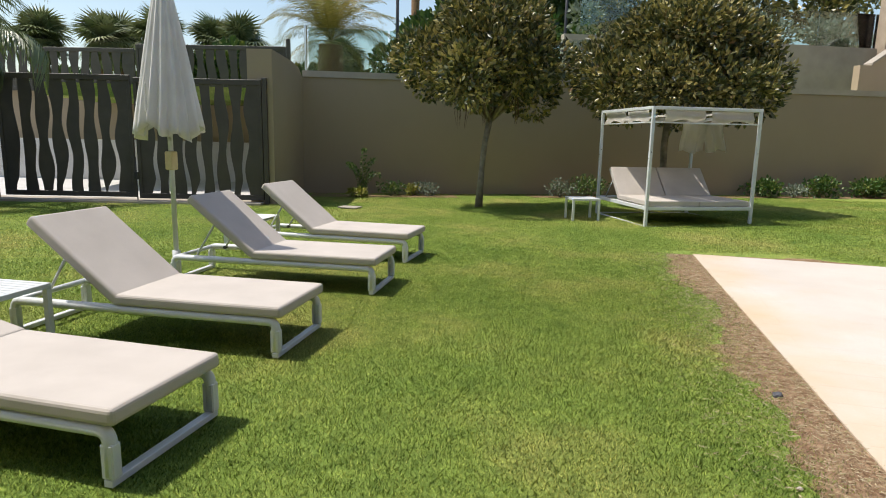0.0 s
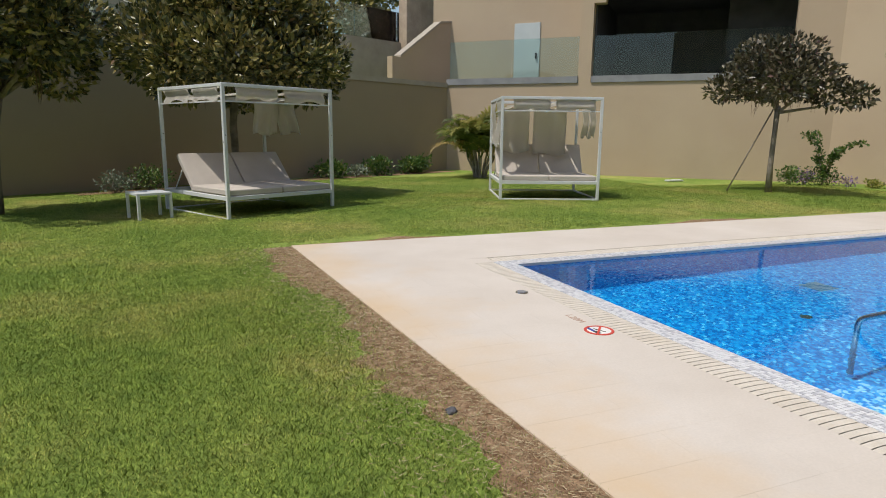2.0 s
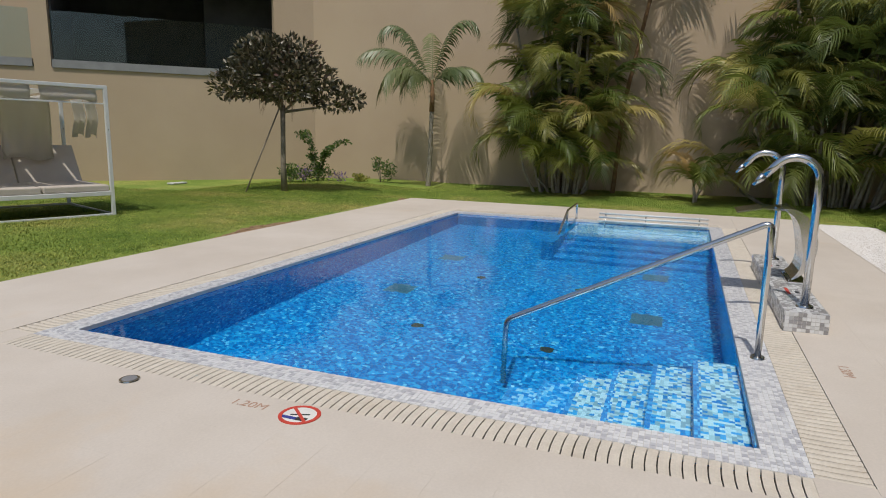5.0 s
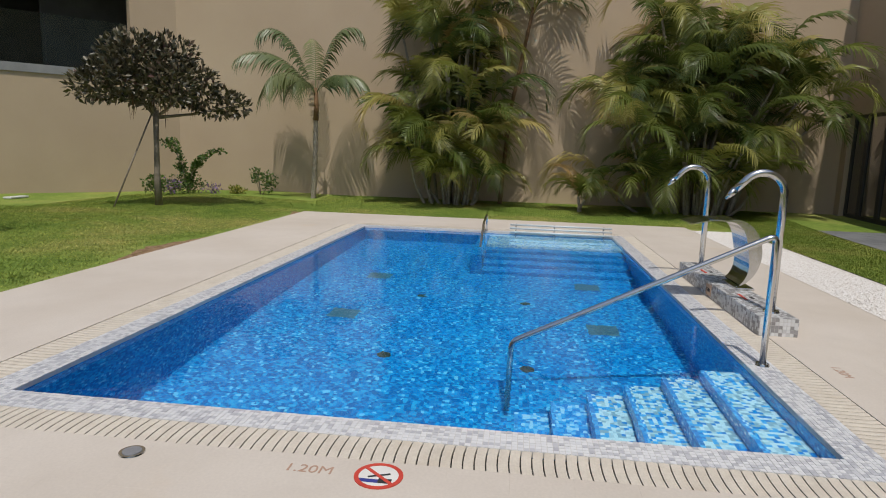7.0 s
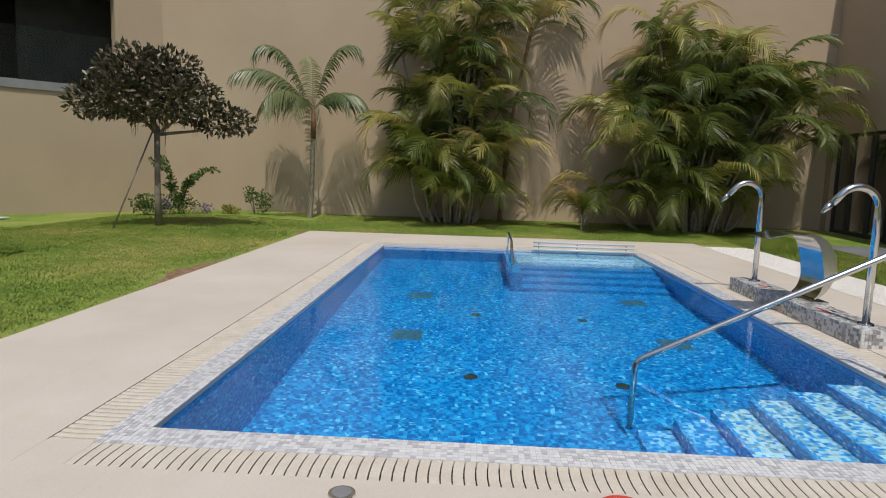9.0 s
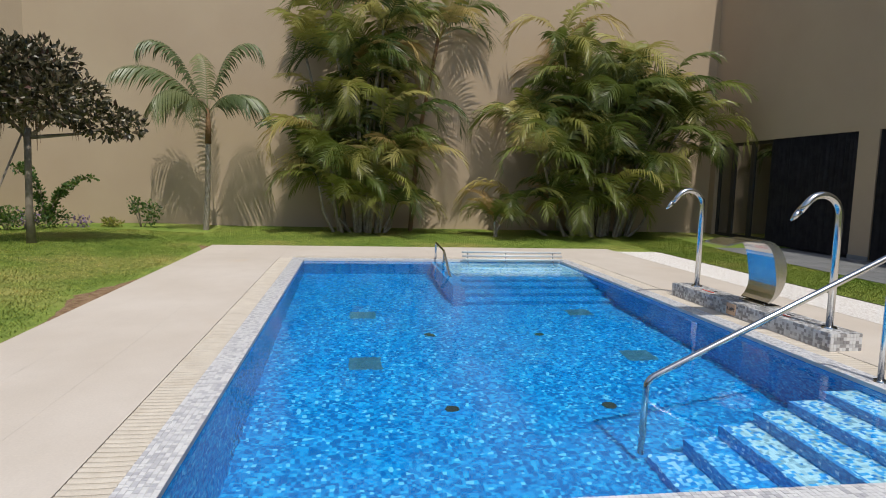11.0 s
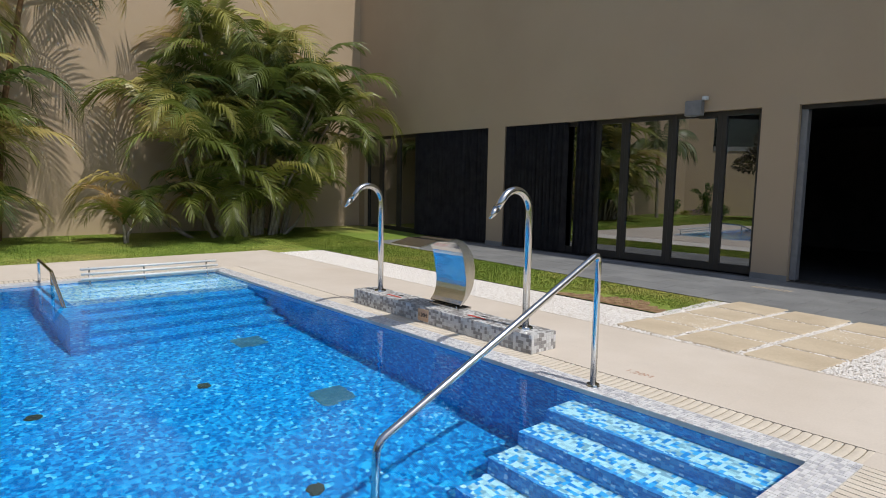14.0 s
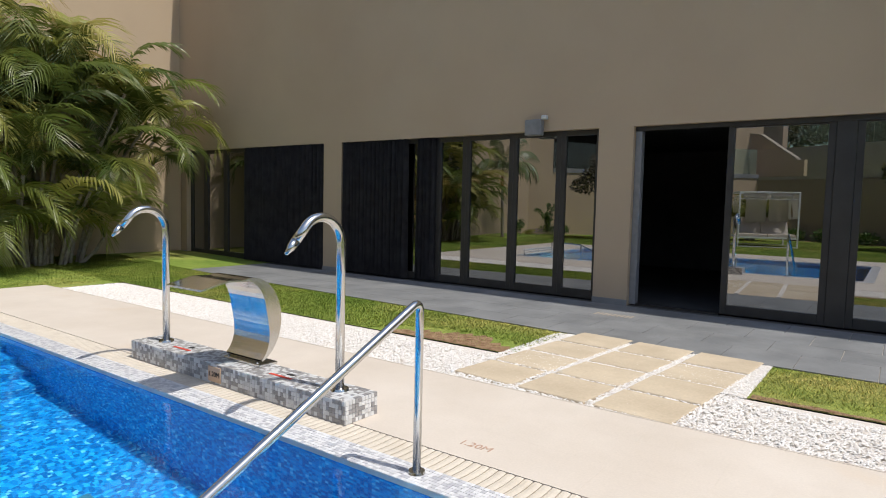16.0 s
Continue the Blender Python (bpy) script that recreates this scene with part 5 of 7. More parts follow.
hedge("hedge", [on_n(8.5, 10.5), on_n(14, 10)], 1.2, 4.4, 2.6, M_SHRUB, "flowering hedge behind the trees", 6, 420, 0.27)
# dark palm by the gate
gp = thing("palm", pose(-11.6, 9.2, -0.02), "dark palm hanging over the gate's end", "palm")
part("trunk", ringed_trunk([(0, 0, 0), (0, 0, 1.4), (0, 0, 3.0)], 0.16, 0.12, 14), M_PALM_BARK, gp)
fronds_on(gp, FRONDS_BLUE, (0, 0, 3.0), 13, random.Random(17), (-35, 20), (0.9, 1.15))
# ---------------- pool fittings ----------------
def disc(r, z0, z1, seg=20, bev=0.0):
    bm = bmesh.new()
    bmesh.ops.create_cone(bm, cap_ends=True, segments=seg, radius1=r, radius2=r - bev, depth=z1 - z0)
    bmesh.ops.translate(bm, verts=bm.verts[:], vec=(0, 0, (z0 + z1) / 2))
    return bm


rail = thing("pool_handrail", pose(4.288, 2.993, 0), "polished steel handrail running down into the pool", "handrail")
part("tube", tube(rounded([(0, 0, 0.0), (0, 0, 0.865), (0.05, 1.65, 0.03), (0.05, 1.66, -1.1)], 0.06), 0.021, 12), M_STEEL, rail, "", True)
part("flange", disc(0.045, 0.001, 0.014, 20, 0.004), M_STEEL, rail)
rail2 = thing("pool_handrail", pose(10.70, 5.18, 0), "short polished steel handrail at the bench steps", "handrail")
part("tube", tube(rounded([(0, 0, 0), (0, 0, 0.27), (-0.9, 0, 0.24), (-1.75, 0, -0.12), (-1.80, 0, -0.5)], 0.05), 0.018, 10), M_STEEL, rail2, "", True)
part("post", tube([(-0.92, 0, -0.06), (-0.92, 0, 0.235)], 0.017, 10), M_STEEL, rail2)
bars = thing("bench_bars", pose(10.52, 0, 0), "row of steel bars over the pool's massage bench", "bench rail")
for k in range(3):
    part("bar", tube([(-0.10 + 0.05 * k, 3.12, 0.035 + 0.055 * k), (-0.10 + 0.05 * k, 4.78, 0.035 + 0.055 * k)], 0.016, 10), M_WHITE, bars)
for y in (3.25, 4.05, 4.68):
    part("bracket", tube([(-0.14, y, -0.14), (0.0, y, 0.0), (0.03, y, 0.16)], 0.009, 6), M_STEEL, bars)


def tiled_block(name, x0, x1, y0, y1, z1, label, category):
    """A low block faced with small tiles on its top and sides."""
    t = thing(name, pose(0, 0, 0), label, category)
    part("core", boxed(x0, x1, y0, y1, -0.01, z1 - 0.003), M_GROUT, t)
    c, j = 0.027, 0.003
    vs, fs = [], []

    def face(o, u, v, nu, nv, nrm):
        for i in range(nu):
            for k in range(nv):
                b = len(vs)
                p = [o + u * (i + a) + v * (k + q) for a, q in ((0.06, 0.06), (0.94, 0.06), (0.94, 0.94), (0.06, 0.94))]
                vs.extend(p)
                vs.extend([q + nrm * 0.004 for q in p])
                fs.extend([(b + 4, b + 5, b + 6, b + 7), (b, b + 1, b + 5, b + 4), (b + 1, b + 2, b + 6, b + 5), (b + 2, b + 3, b + 7, b + 6), (b + 3, b, b + 4, b + 7)])

    X, Y, Z = Vector((1, 0, 0)), Vector((0, 1, 0)), Vector((0, 0, 1))
    nx_, ny_, nz_ = round((x1 - x0) / c), round((y1 - y0) / c), round(z1 / c)
    ux, uy, uz = X * ((x1 - x0) / nx_), Y * ((y1 - y0) / ny_), Z * (z1 / nz_)
    face(Vector((x0, y0, z1 - 0.003)), ux, uy, nx_, ny_, Z)
    face(Vector((x1, y1, 0)), -ux, uz, nx_, nz_, Y)
    face(Vector((x0, y0, 0)), ux, uz, nx_, nz_, -Y)
    face(Vector((x0, y1, 0)), -uy, uz, ny_, nz_, -X)
    face(Vector((x1, y0, 0)), uy, uz, ny_, nz_, X)
    ob = from_arrays("mosaic_tiles", vs, fs, M_PLINTH)
    ob.parent = t
    ob["kind"] = "stuff"
    ob["label"] = "white and grey mosaic facing"
    return t


PZ = 0.142
plinth = tiled_block("fountain_plinth", 5.03, 7.53, 2.475, 2.755, PZ, "low plinth faced with white and grey mosaic at the pool's edge", "plinth")


def lettering(text, size, m, material, parent=None, name="lettering", label="", depth=0.001):
    cu = bpy.data.curves.new(name, 'FONT')
    cu.body, cu.size, cu.extrude, cu.align_x, cu.align_y = text, size, depth, 'CENTER', 'CENTER'
    tmp = bpy.data.objects.new(name, cu)
    scene.collection.objects.link(tmp)
    me = bpy.data.meshes.new_from_object(tmp.evaluated_get(bpy.context.evaluated_depsgraph_get()))
    bpy.data.objects.remove(tmp)
    me.materials.append(material)
    ob = new(name, me)
    if parent is not None:
        ob.parent = parent
    ob.matrix_basis = m
    if label:
        ob["label"] = label
    return ob


plate = part("depth_plate", boxed(6.27, 6.42, 2.759, 2.767, 0.015, 0.125, 0.002), M_ORANGE, plinth, "tan depth plate")
lettering("1.20M", 0.052, pose(6.345, 2.7695, 0.07, 90, 0, 180), M_BLACK, plate)
for x in (5.75, 6.95):
    part("warning_bar", boxed(x - 0.11, x + 0.11, 2.64, 2.665, PZ + 0.0015, PZ + 0.004), M_RED, plinth, "red warning bar")
    part("warning_mark", boxed(x - 0.06, x + 0.0, 2.57, 2.60, PZ + 0.0015, PZ + 0.004), M_BLACK, plinth, "black warning mark")


def spout(x, y, label):
    t = thing("water_spout", pose(x, y, PZ + 0.001), label, "water spout", "water spouts")
    pts = [(0, 0, 0.012), (0, 0, 0.93)]
    R = 0.165
    for i in range(1, 15):
        a = math.pi - math.radians(142) * i / 14
        pts.append((0, R + R * math.cos(a), 0.93 + R * math.sin(a)))
    d = Vector(pts[-1]) - Vector(pts[-2])
    d.normalize()
    end = Vector(pts[-1]) + d * 0.10
    part("pipe", tube(pts + [end], 0.029, 14), M_STEEL, t, "", True)
    part("nozzle", tube([end, end + d * 0.05, end + d * 0.10], [0.0292, 0.024, 0.010], 14, 1.0), M_STEEL, t, "pinched nozzle", True)
    part("flange", disc(0.062, 0.0, 0.014, 24, 0.005), M_STEEL, t)
    return t


spout(7.284, 2.59, "tall polished steel water spout curved over the pool")
spout(5.232, 2.605, "tall polished steel water spout curved over the pool")


def waterfall():
    t = thing("waterfall_fountain", pose(6.24, 2.555, PZ), "polished steel swan-neck waterfall fountain on the plinth", "fountain")
    outer, inner = [], []
    for i in range(19):
        s = i / 18
        a = math.radians(250 - 175 * s)
        oy, oz = 0.12 + 0.255 * math.cos(a), 0.335 + 0.315 * math.sin(a)
        th = 0.012 + 0.11 * math.sin(math.pi * min(1.0, s * 1.02)) ** 1.2
        outer.append((oy, oz))
        inner.append((oy - th * math.cos(a), oz - th * math.sin(a)))
    lip = [(0.31, 0.645), (0.51, 0.600)]
    outer += lip
    inner += [(y, z - 0.012) for y, z in lip]
    wd = 0.21
    bm = bmesh.new()
    L = [[bm.verts.new((sx * wd, y, max(0.0, z))) for y, z in prof] for sx in (-1, 1) for prof in (outer, inner)]
    n_ = len(outer)
    for i in range(n_ - 1):
        bm.faces.new((L[0][i], L[0][i + 1], L[2][i + 1], L[2][i]))
        bm.faces.new((L[1][i], L[3][i], L[3][i + 1], L[1][i + 1]))
        bm.faces.new((L[0][i], L[1][i], L[1][i + 1], L[0][i + 1]))
        bm.faces.new((L[2][i], L[2][i + 1], L[3][i + 1], L[3][i]))
    bm.faces.new((L[0][-1], L[1][-1], L[3][-1], L[2][-1]))
    bmesh.ops.recalc_face_normals(bm, faces=bm.faces[:])
    part("blade", bm, M_STEEL, t, "curved polished steel blade")
    part("foot", boxed(-0.215, 0.215, -0.10, 0.06, 0.001, 0.022, 0.004), M_STEEL, t, "steel foot plate")
    for x in (-0.17, 0.17):
        part("bolt", tube([(x, 0.045, 0.022), (x, 0.045, 0.034)], 0.009, 6), M_STEEL, t)
    return t


waterfall()

# deck inlays
d1 = thing("deck_drain", pose(2.46, 6.245, 0.001), "round brushed steel drain cover in the deck", "drain cover")
part("rim", disc(0.055, 0.0, 0.006, 24, 0.002), M_STEEL, d1)
part("lid", disc(0.040, 0.0065, 0.009, 24, 0.001), M_GREYBOX, d1)
sg = thing("no_diving_sign", pose(2.455, 5.15, 0.0, 0, 0, -90), "round red and white no-diving sign on the deck", "sign")
part("disc", disc(0.098, 0.0005, 0.0025, 32), M_CLOTH, sg, "white disc")
bm = bmesh.new()
vo = [[bm.verts.new((r * math.cos(2 * math.pi * k / 32), r * math.sin(2 * math.pi * k / 32), z)) for k in range(32)] for r, z in ((0.102, 0.0005), (0.102, 0.0045), (0.083, 0.0045), (0.083, 0.0030))]
for a_, b_ in zip(vo, vo[1:]):
    for k in range(32):
        bm.faces.new((a_[k], a_[(k + 1) % 32], b_[(k + 1) % 32], b_[k]))
bmesh.ops.recalc_face_normals(bm, faces=bm.faces[:])
part("ring", bm, M_RED, sg, "red ring")
part("slash", boxed(-0.085, 0.085, -0.008, 0.008, 0.0028, 0.0048, m=pose(0, 0, 0, 0, 0, -42)), M_RED, sg, "red slash")
part("water_mark", boxed(-0.075, 0.01, -0.055, -0.03, 0.0026, 0.0036), M_BLUE, sg, "blue bar")
part("diver_mark", boxed(0.005, 0.06, -0.055, -0.02, 0.0026, 0.0038), M_BLACK, sg, "black mark")
part("diver_line", boxed(-0.045, 0.05, -0.004, 0.008, 0.0026, 0.0038, m=pose(0, 0, 0, 0, 0, 22)), M_BLACK, sg)
l1 = thing("depth_marking", pose(0, 0, 0), "faded red depth marking on the deck", "marking")
lettering("1.20M", 0.085, pose(2.46, 5.45, 0.0012, 0, 0, -90), M_LETTER, l1, depth=0.0005)
l2 = thing("depth_marking", pose(0, 0, 0), "faded red depth marking on the deck", "marking")
lettering("1.20M", 0.085, pose(4.25, 2.52, 0.0012, 0, 0, 180), M_LETTER, l2, depth=0.0005)
mh = thing("manhole_cover", pose(2.15, 2.38, 0.0), "round stone-filled cover flush with the deck", "manhole cover")
part("lid", disc(0.30, 0.0005, 0.0025, 48), M_DECK, mh)
bm = bmesh.new()
vo = [[bm.verts.new((r * math.cos(2 * math.pi * k / 48), r * math.sin(2 * math.pi * k / 48), 0.003)) for k in range(48)] for r in (0.306, 0.299)]
for k in range(48):
    bm.faces.new((vo[0][k], vo[0][(k + 1) % 48], vo[1][(k + 1) % 48], vo[1][k]))
part("rim", bm, M_DARK, mh)

# house fittings
lamp = thing("wall_floodlight", pose(6.84, HOUSE_Y, 2.46), "grey floodlight on the house wall above the window", "wall lamp")
part("housing", boxed(-0.13, 0.13, 0.03, 0.15, -0.11, 0.12, 0.012), M_GREYBOX, lamp)
part("bracket", boxed(-0.03, 0.03, 0.001, 0.03, 0.02, 0.10), M_GREYBOX, lamp)
part("sensor", boxed(-0.19, -0.11, 0.02, 0.10, 0.12, 0.18, 0.01), M_WHITE, lamp, "small white sensor")
camx = thing("security_camera", pose(16.0, HOUSE_Y, 2.42), "small black security camera under the corner of the wall", "camera")
part("mount", boxed(-0.04, 0.04, 0.001, 0.05, -0.05, 0.05, 0.008), M_FRAME, camx)
part("body", tube([(0, 0.05, 0), (-0.05, 0.20, -0.05)], 0.045, 12), M_FRAME, camx)
for x in (4.2, 4.85):
    for y in (-4.6, -6.4):
        dl = thing("downlight", pose(x, y, 2.597), "small round ceiling downlight", "downlight", "downlights")
        part("rim", disc(0.05, -0.01, 0.0, 16), M_WHITE, dl)
bm = bmesh.new()
for k in range(9):
    box(bm, 5.0 + 0.055 * k, 5.03 + 0.055 * k, -2.15, -2.0, 0.0005, 0.003)
dr = solid("walkway_drain", bm, M_CAP_LIGHT, "pale slotted drain in the slate walkway", "drain")
stub = thing("white_marker", pose(12.5, 15.6, 0.02), "flat white slab lying in the grass", "slab")
part("slab", boxed(-0.25, 0.25, -0.1, 0.1, 0.0, 0.04, 0.008), M_WHITE, stub)
cov = thing("valve_cover", pose(-5.2, 11.9, -0.005), "flat pale cover in the lawn", "cover")
part("lid", boxed(-0.2, 0.2, -0.15, 0.15, 0.0, 0.025, 0.006), M_CAP_LIGHT, cov)


# ---------------- loungers ----------------
def cushion(bm, x0, x1, y0, y1, z0, z1, m=None):
    box(bm, x0, x1, y0, y1, z0, z1, 0.022, m, 3)


def lounger(m, back_angle=39, label="white steel sun lounger with beige cushion and raised backrest"):
    t = thing("sun_lounger", m, label, "sun lounger", "sun loungers")
    W, L, H = 0.715, 2.02, 0.262
    for y in (0.03, W - 0.03):
        part("side_rail", tube(rounded([(-0.025, y, 0.05), (-0.025, y, H - 0.025), (-L + 0.025, y, H - 0.025), (-L + 0.025, y, 0.05)], 0.055, 6), 0.0295, 10), M_WHITE, t, "", True)
    for x in (-0.025, -L + 0.025):
        f = bmesh.new()
        box(f, x - 0.022, x + 0.022, 0.004, W - 0.004, 0.002, 0.036, 0.004)
        part("floor_bar", f, M_WHITE, t)
        for y in (0.03, W - 0.03):
            part("leg", boxed(x - 0.0305, x + 0.0305, y - 0.0265, y + 0.0265, 0.036, H - 0.075, 0.006), M_WHITE, t)
    part("cross_bar", tube([(-L + 0.03, 0.03, H - 0.03), (-L + 0.03, W - 0.03, H - 0.03)], 0.022, 8), M_WHITE, t)
    for k in range(9):
        x = -0.09 - 0.11 * k
        part("slat", boxed(x - 0.035, x + 0.035, 0.055, W - 0.055, H - 0.012, H + 0.002), M_GATE if k % 3 == 5 else M_WHITE, t)
    c = bmesh.new()
    cushion(c, -1.20, 0.02, 0.0, W, H + 0.003, H + 0.080)
    part("seat_cushion", c, M_CUSHION, t, "beige canvas cushion")
    hinge = pose(-1.19, 0, H + 0.005, 0, back_angle, 0)
    b = bmesh.new()
    cushion(b, -0.82, 0.0, 0.0, W, 0.0, 0.080, hinge)
    part("back_cushion", b, M_CUSHION, t, "beige canvas backrest cushion")
    for y in (0.09, W - 0.09):
        part("back_frame", tube([hinge @ Vector((0, y, -0.016)), hinge @ Vector((-0.80, y, -0.016))], 0.014, 6), M_WHITE, t)
        part("prop", tube([hinge @ Vector((-0.5, y, -0.02)), (-L + 0.22, y, H - 0.02)], 0.010, 6), M_WHITE, t)
        part("knob", tube([(-L + 0.22, y - 0.02, H - 0.02), (-L + 0.22, y + 0.02, H - 0.02)], 0.018, 8), M_BLACK, t, "black joint")
    return t


lounger(pose(-1.765, 2.385, lawn_z(-2, 2.4) + 0.008, 0, 0, 2.0), 12, "white steel sun lounger with beige cushion, backrest nearly flat")
l1_ = lounger(pose(-1.945, 3.91, lawn_z(-2, 3.9) + 0.008, 0, 0, 5.2))
for x, y, yaw in ((-2.02, 5.63, 6.0), (-2.25, 7.12, 2.5)):
    copy_thing(l1_, pose(x, y, lawn_z(x, y) + 0.008, 0, 0, yaw))


def side_table(m, w_=0.5, d_=0.5, h_=0.40, slatted=True):
    t = thing("side_table", m, "small white slatted steel side table", "side table", "side tables")
    fr_ = bmesh.new()
    for a, b, c, d in ((0, w_, 0, 0.035), (0, w_, d_ - 0.035, d_), (0, 0.035, 0.035, d_ - 0.035), (w_ - 0.035, w_, 0.035, d_ - 0.035)):
        box(fr_, a, b, c, d, h_ - 0.035, h_, 0.003)
    part("frame", fr_, M_WHITE, t)
    for x in (0.0, w_ - 0.04):
        for y in (0.0, d_ - 0.04):
            part("leg", boxed(x, x + 0.04, y, y + 0.04, 0, h_ - 0.036, 0.003), M_WHITE, t)
    n_ = 8
    for k in range(n_):
        a = 0.037 + (d_ - 0.074) * k / n_
        part("slat", boxed(0.036, w_ - 0.036, a, a + (d_ - 0.074) / n_ - 0.008, h_ - 0.018, h_ - 0.001, 0.002), M_WHITE, t)
    return t


st1 = side_table(pose(-4.0, 3.18, 0, 0, 0, 5))
copy_thing(st1, pose(-4.58, 7.0, 0, 0, 0, 5))
copy_thing(st1, pose(-0.82, 11.72, 0.0, 0, 0, 22))

# umbrella
um = thing("parasol", pose(-4.12, 5.62, -0.01), "tall closed white parasol on a steel pole", "parasol")
part("base_tube", tube([(0, 0, 0), (0, 0, 0.27)], 0.038, 12), M_WHITE, um, "white ground sleeve")
part("pole", tube([(0, 0, 0.2), (0, 0, 2.86)], 0.024, 12), M_WHITE, um, "", True)
part("crank_box", boxed(-0.045, 0.045, -0.045, 0.045, 1.06, 1.24, 0.012), M_PLASTIC, um, "yellowed plastic crank housing")
part("knob", tube([(0.03, -0.04, 1.3), (0.03, -0.04, 1.36)], 0.02, 8), M_WHITE, um)


def folded_canopy():
    bm = bmesh.new()
    rings = []
    nseg = 96
    rnd = random.Random(4)
    deep = [rnd.uniform(0.75, 1.2) for _ in range(16)]
    for j in range(18):
        s = j / 17
        z = 2.83 - 1.42 * s
        r = 0.042 + 0.285 * s ** 0.85
        ring = []
        for k in range(nseg):
            a = 2 * math.pi * k / nseg
            f = k / nseg * 16
            q = deep[int(f) % 16]
            fold = 0.5 + 0.5 * math.cos(2 * math.pi * (f + 0.35 * s))
            rad = r * (1 - 0.30 * fold * q * (0.35 + 0.65 * s))
            zz = z + (0.05 * math.sin(3 * a) + 0.04 * math.sin(7 * a)) * s ** 3
            ring.append(bm.verts.new((rad * math.cos(a), rad * math.sin(a), zz)))
        rings.append(ring)
    for a_, b_ in zip(rings, rings[1:]):
        for k in range(nseg):
            f = bm.faces.new((a_[k], a_[(k + 1) % nseg], b_[(k + 1) % nseg], b_[k]))
            f.smooth = True
    bm.faces.new(rings[0])
    bmesh.ops.recalc_face_normals(bm, faces=bm.faces[:])
    bmesh.ops.solidify(bm, geom=bm.faces[:], thickness=0.003)
    return bm


part("canopy", folded_canopy(), M_CLOTH, um, "pleated white canvas canopy, furled")
part("strap", boxed(-0.012, 0.012, -0.30, -0.285, 1.60, 1.85, 0.003), M_CLOTH, um, "white tie strap")
part("finial", tube([(0, 0, 2.83), (0, 0, 2.92)], [0.03, 0.012], 10), M_WHITE, um)


# ---------------- daybeds ----------------
def drape(w_, h_, seed, flare=0.0, curve=0.03):
    """A hanging cloth in the xz plane from z = 0 down."""
    rnd = random.Random(seed)
    bm = bmesh.new()
    nx_, nz_ = 14, 8
    ph = rnd.uniform(0, 6)
    g = [[bm.verts.new((w_ * i / nx_ + flare * (j / nz_) ** 2, curve * math.sin(i * 0.9 + ph) * (0.3 + j / nz_) + 0.02 * math.sin(j * 0.8 + ph), -h_ * j / nz_ - (0.03 * math.sin(i * 0.5 + ph) if j == nz_ else 0))) for i in range(nx_ + 1)] for j in range(nz_ + 1)]
    for a_, b_ in zip(g, g[1:]):
        for i in range(nx_):
            bm.faces.new((a_[i], b_[i], b_[i + 1], a_[i + 1]))
    bmesh.ops.solidify(bm, geom=bm.faces[:], thickness=0.003)
    for f in bm.faces:
        f.smooth = True
    return bm


def sheet_material():
    m, nt, b = mat("thin_canvas")
    p = position(nt)
    c = ramp(nt, noised(nt, p, 350, 2), [(0.3, (0.62, 0.58, 0.52)), (0.7, (0.76, 0.73, 0.67))])
    nt.links.new(c, b.inputs["Base Color"])
    b.inputs["Roughness"].default_value = 0.9
    t, mx = nt.nodes.new("ShaderNodeBsdfTranslucent"), nt.nodes.new("ShaderNodeMixShader")
    nt.links.new(c, t.inputs[0])
    mx.inputs[0].default_value = 0.35
    nt.links.new(b.outputs[0], mx.inputs[1])
    nt.links.new(t.outputs[0], mx.inputs[2])
    nt.links.new(mx.outputs[0], nt.nodes["Material Output"].inputs[0])
    return m


M_SHEET = sheet_material()


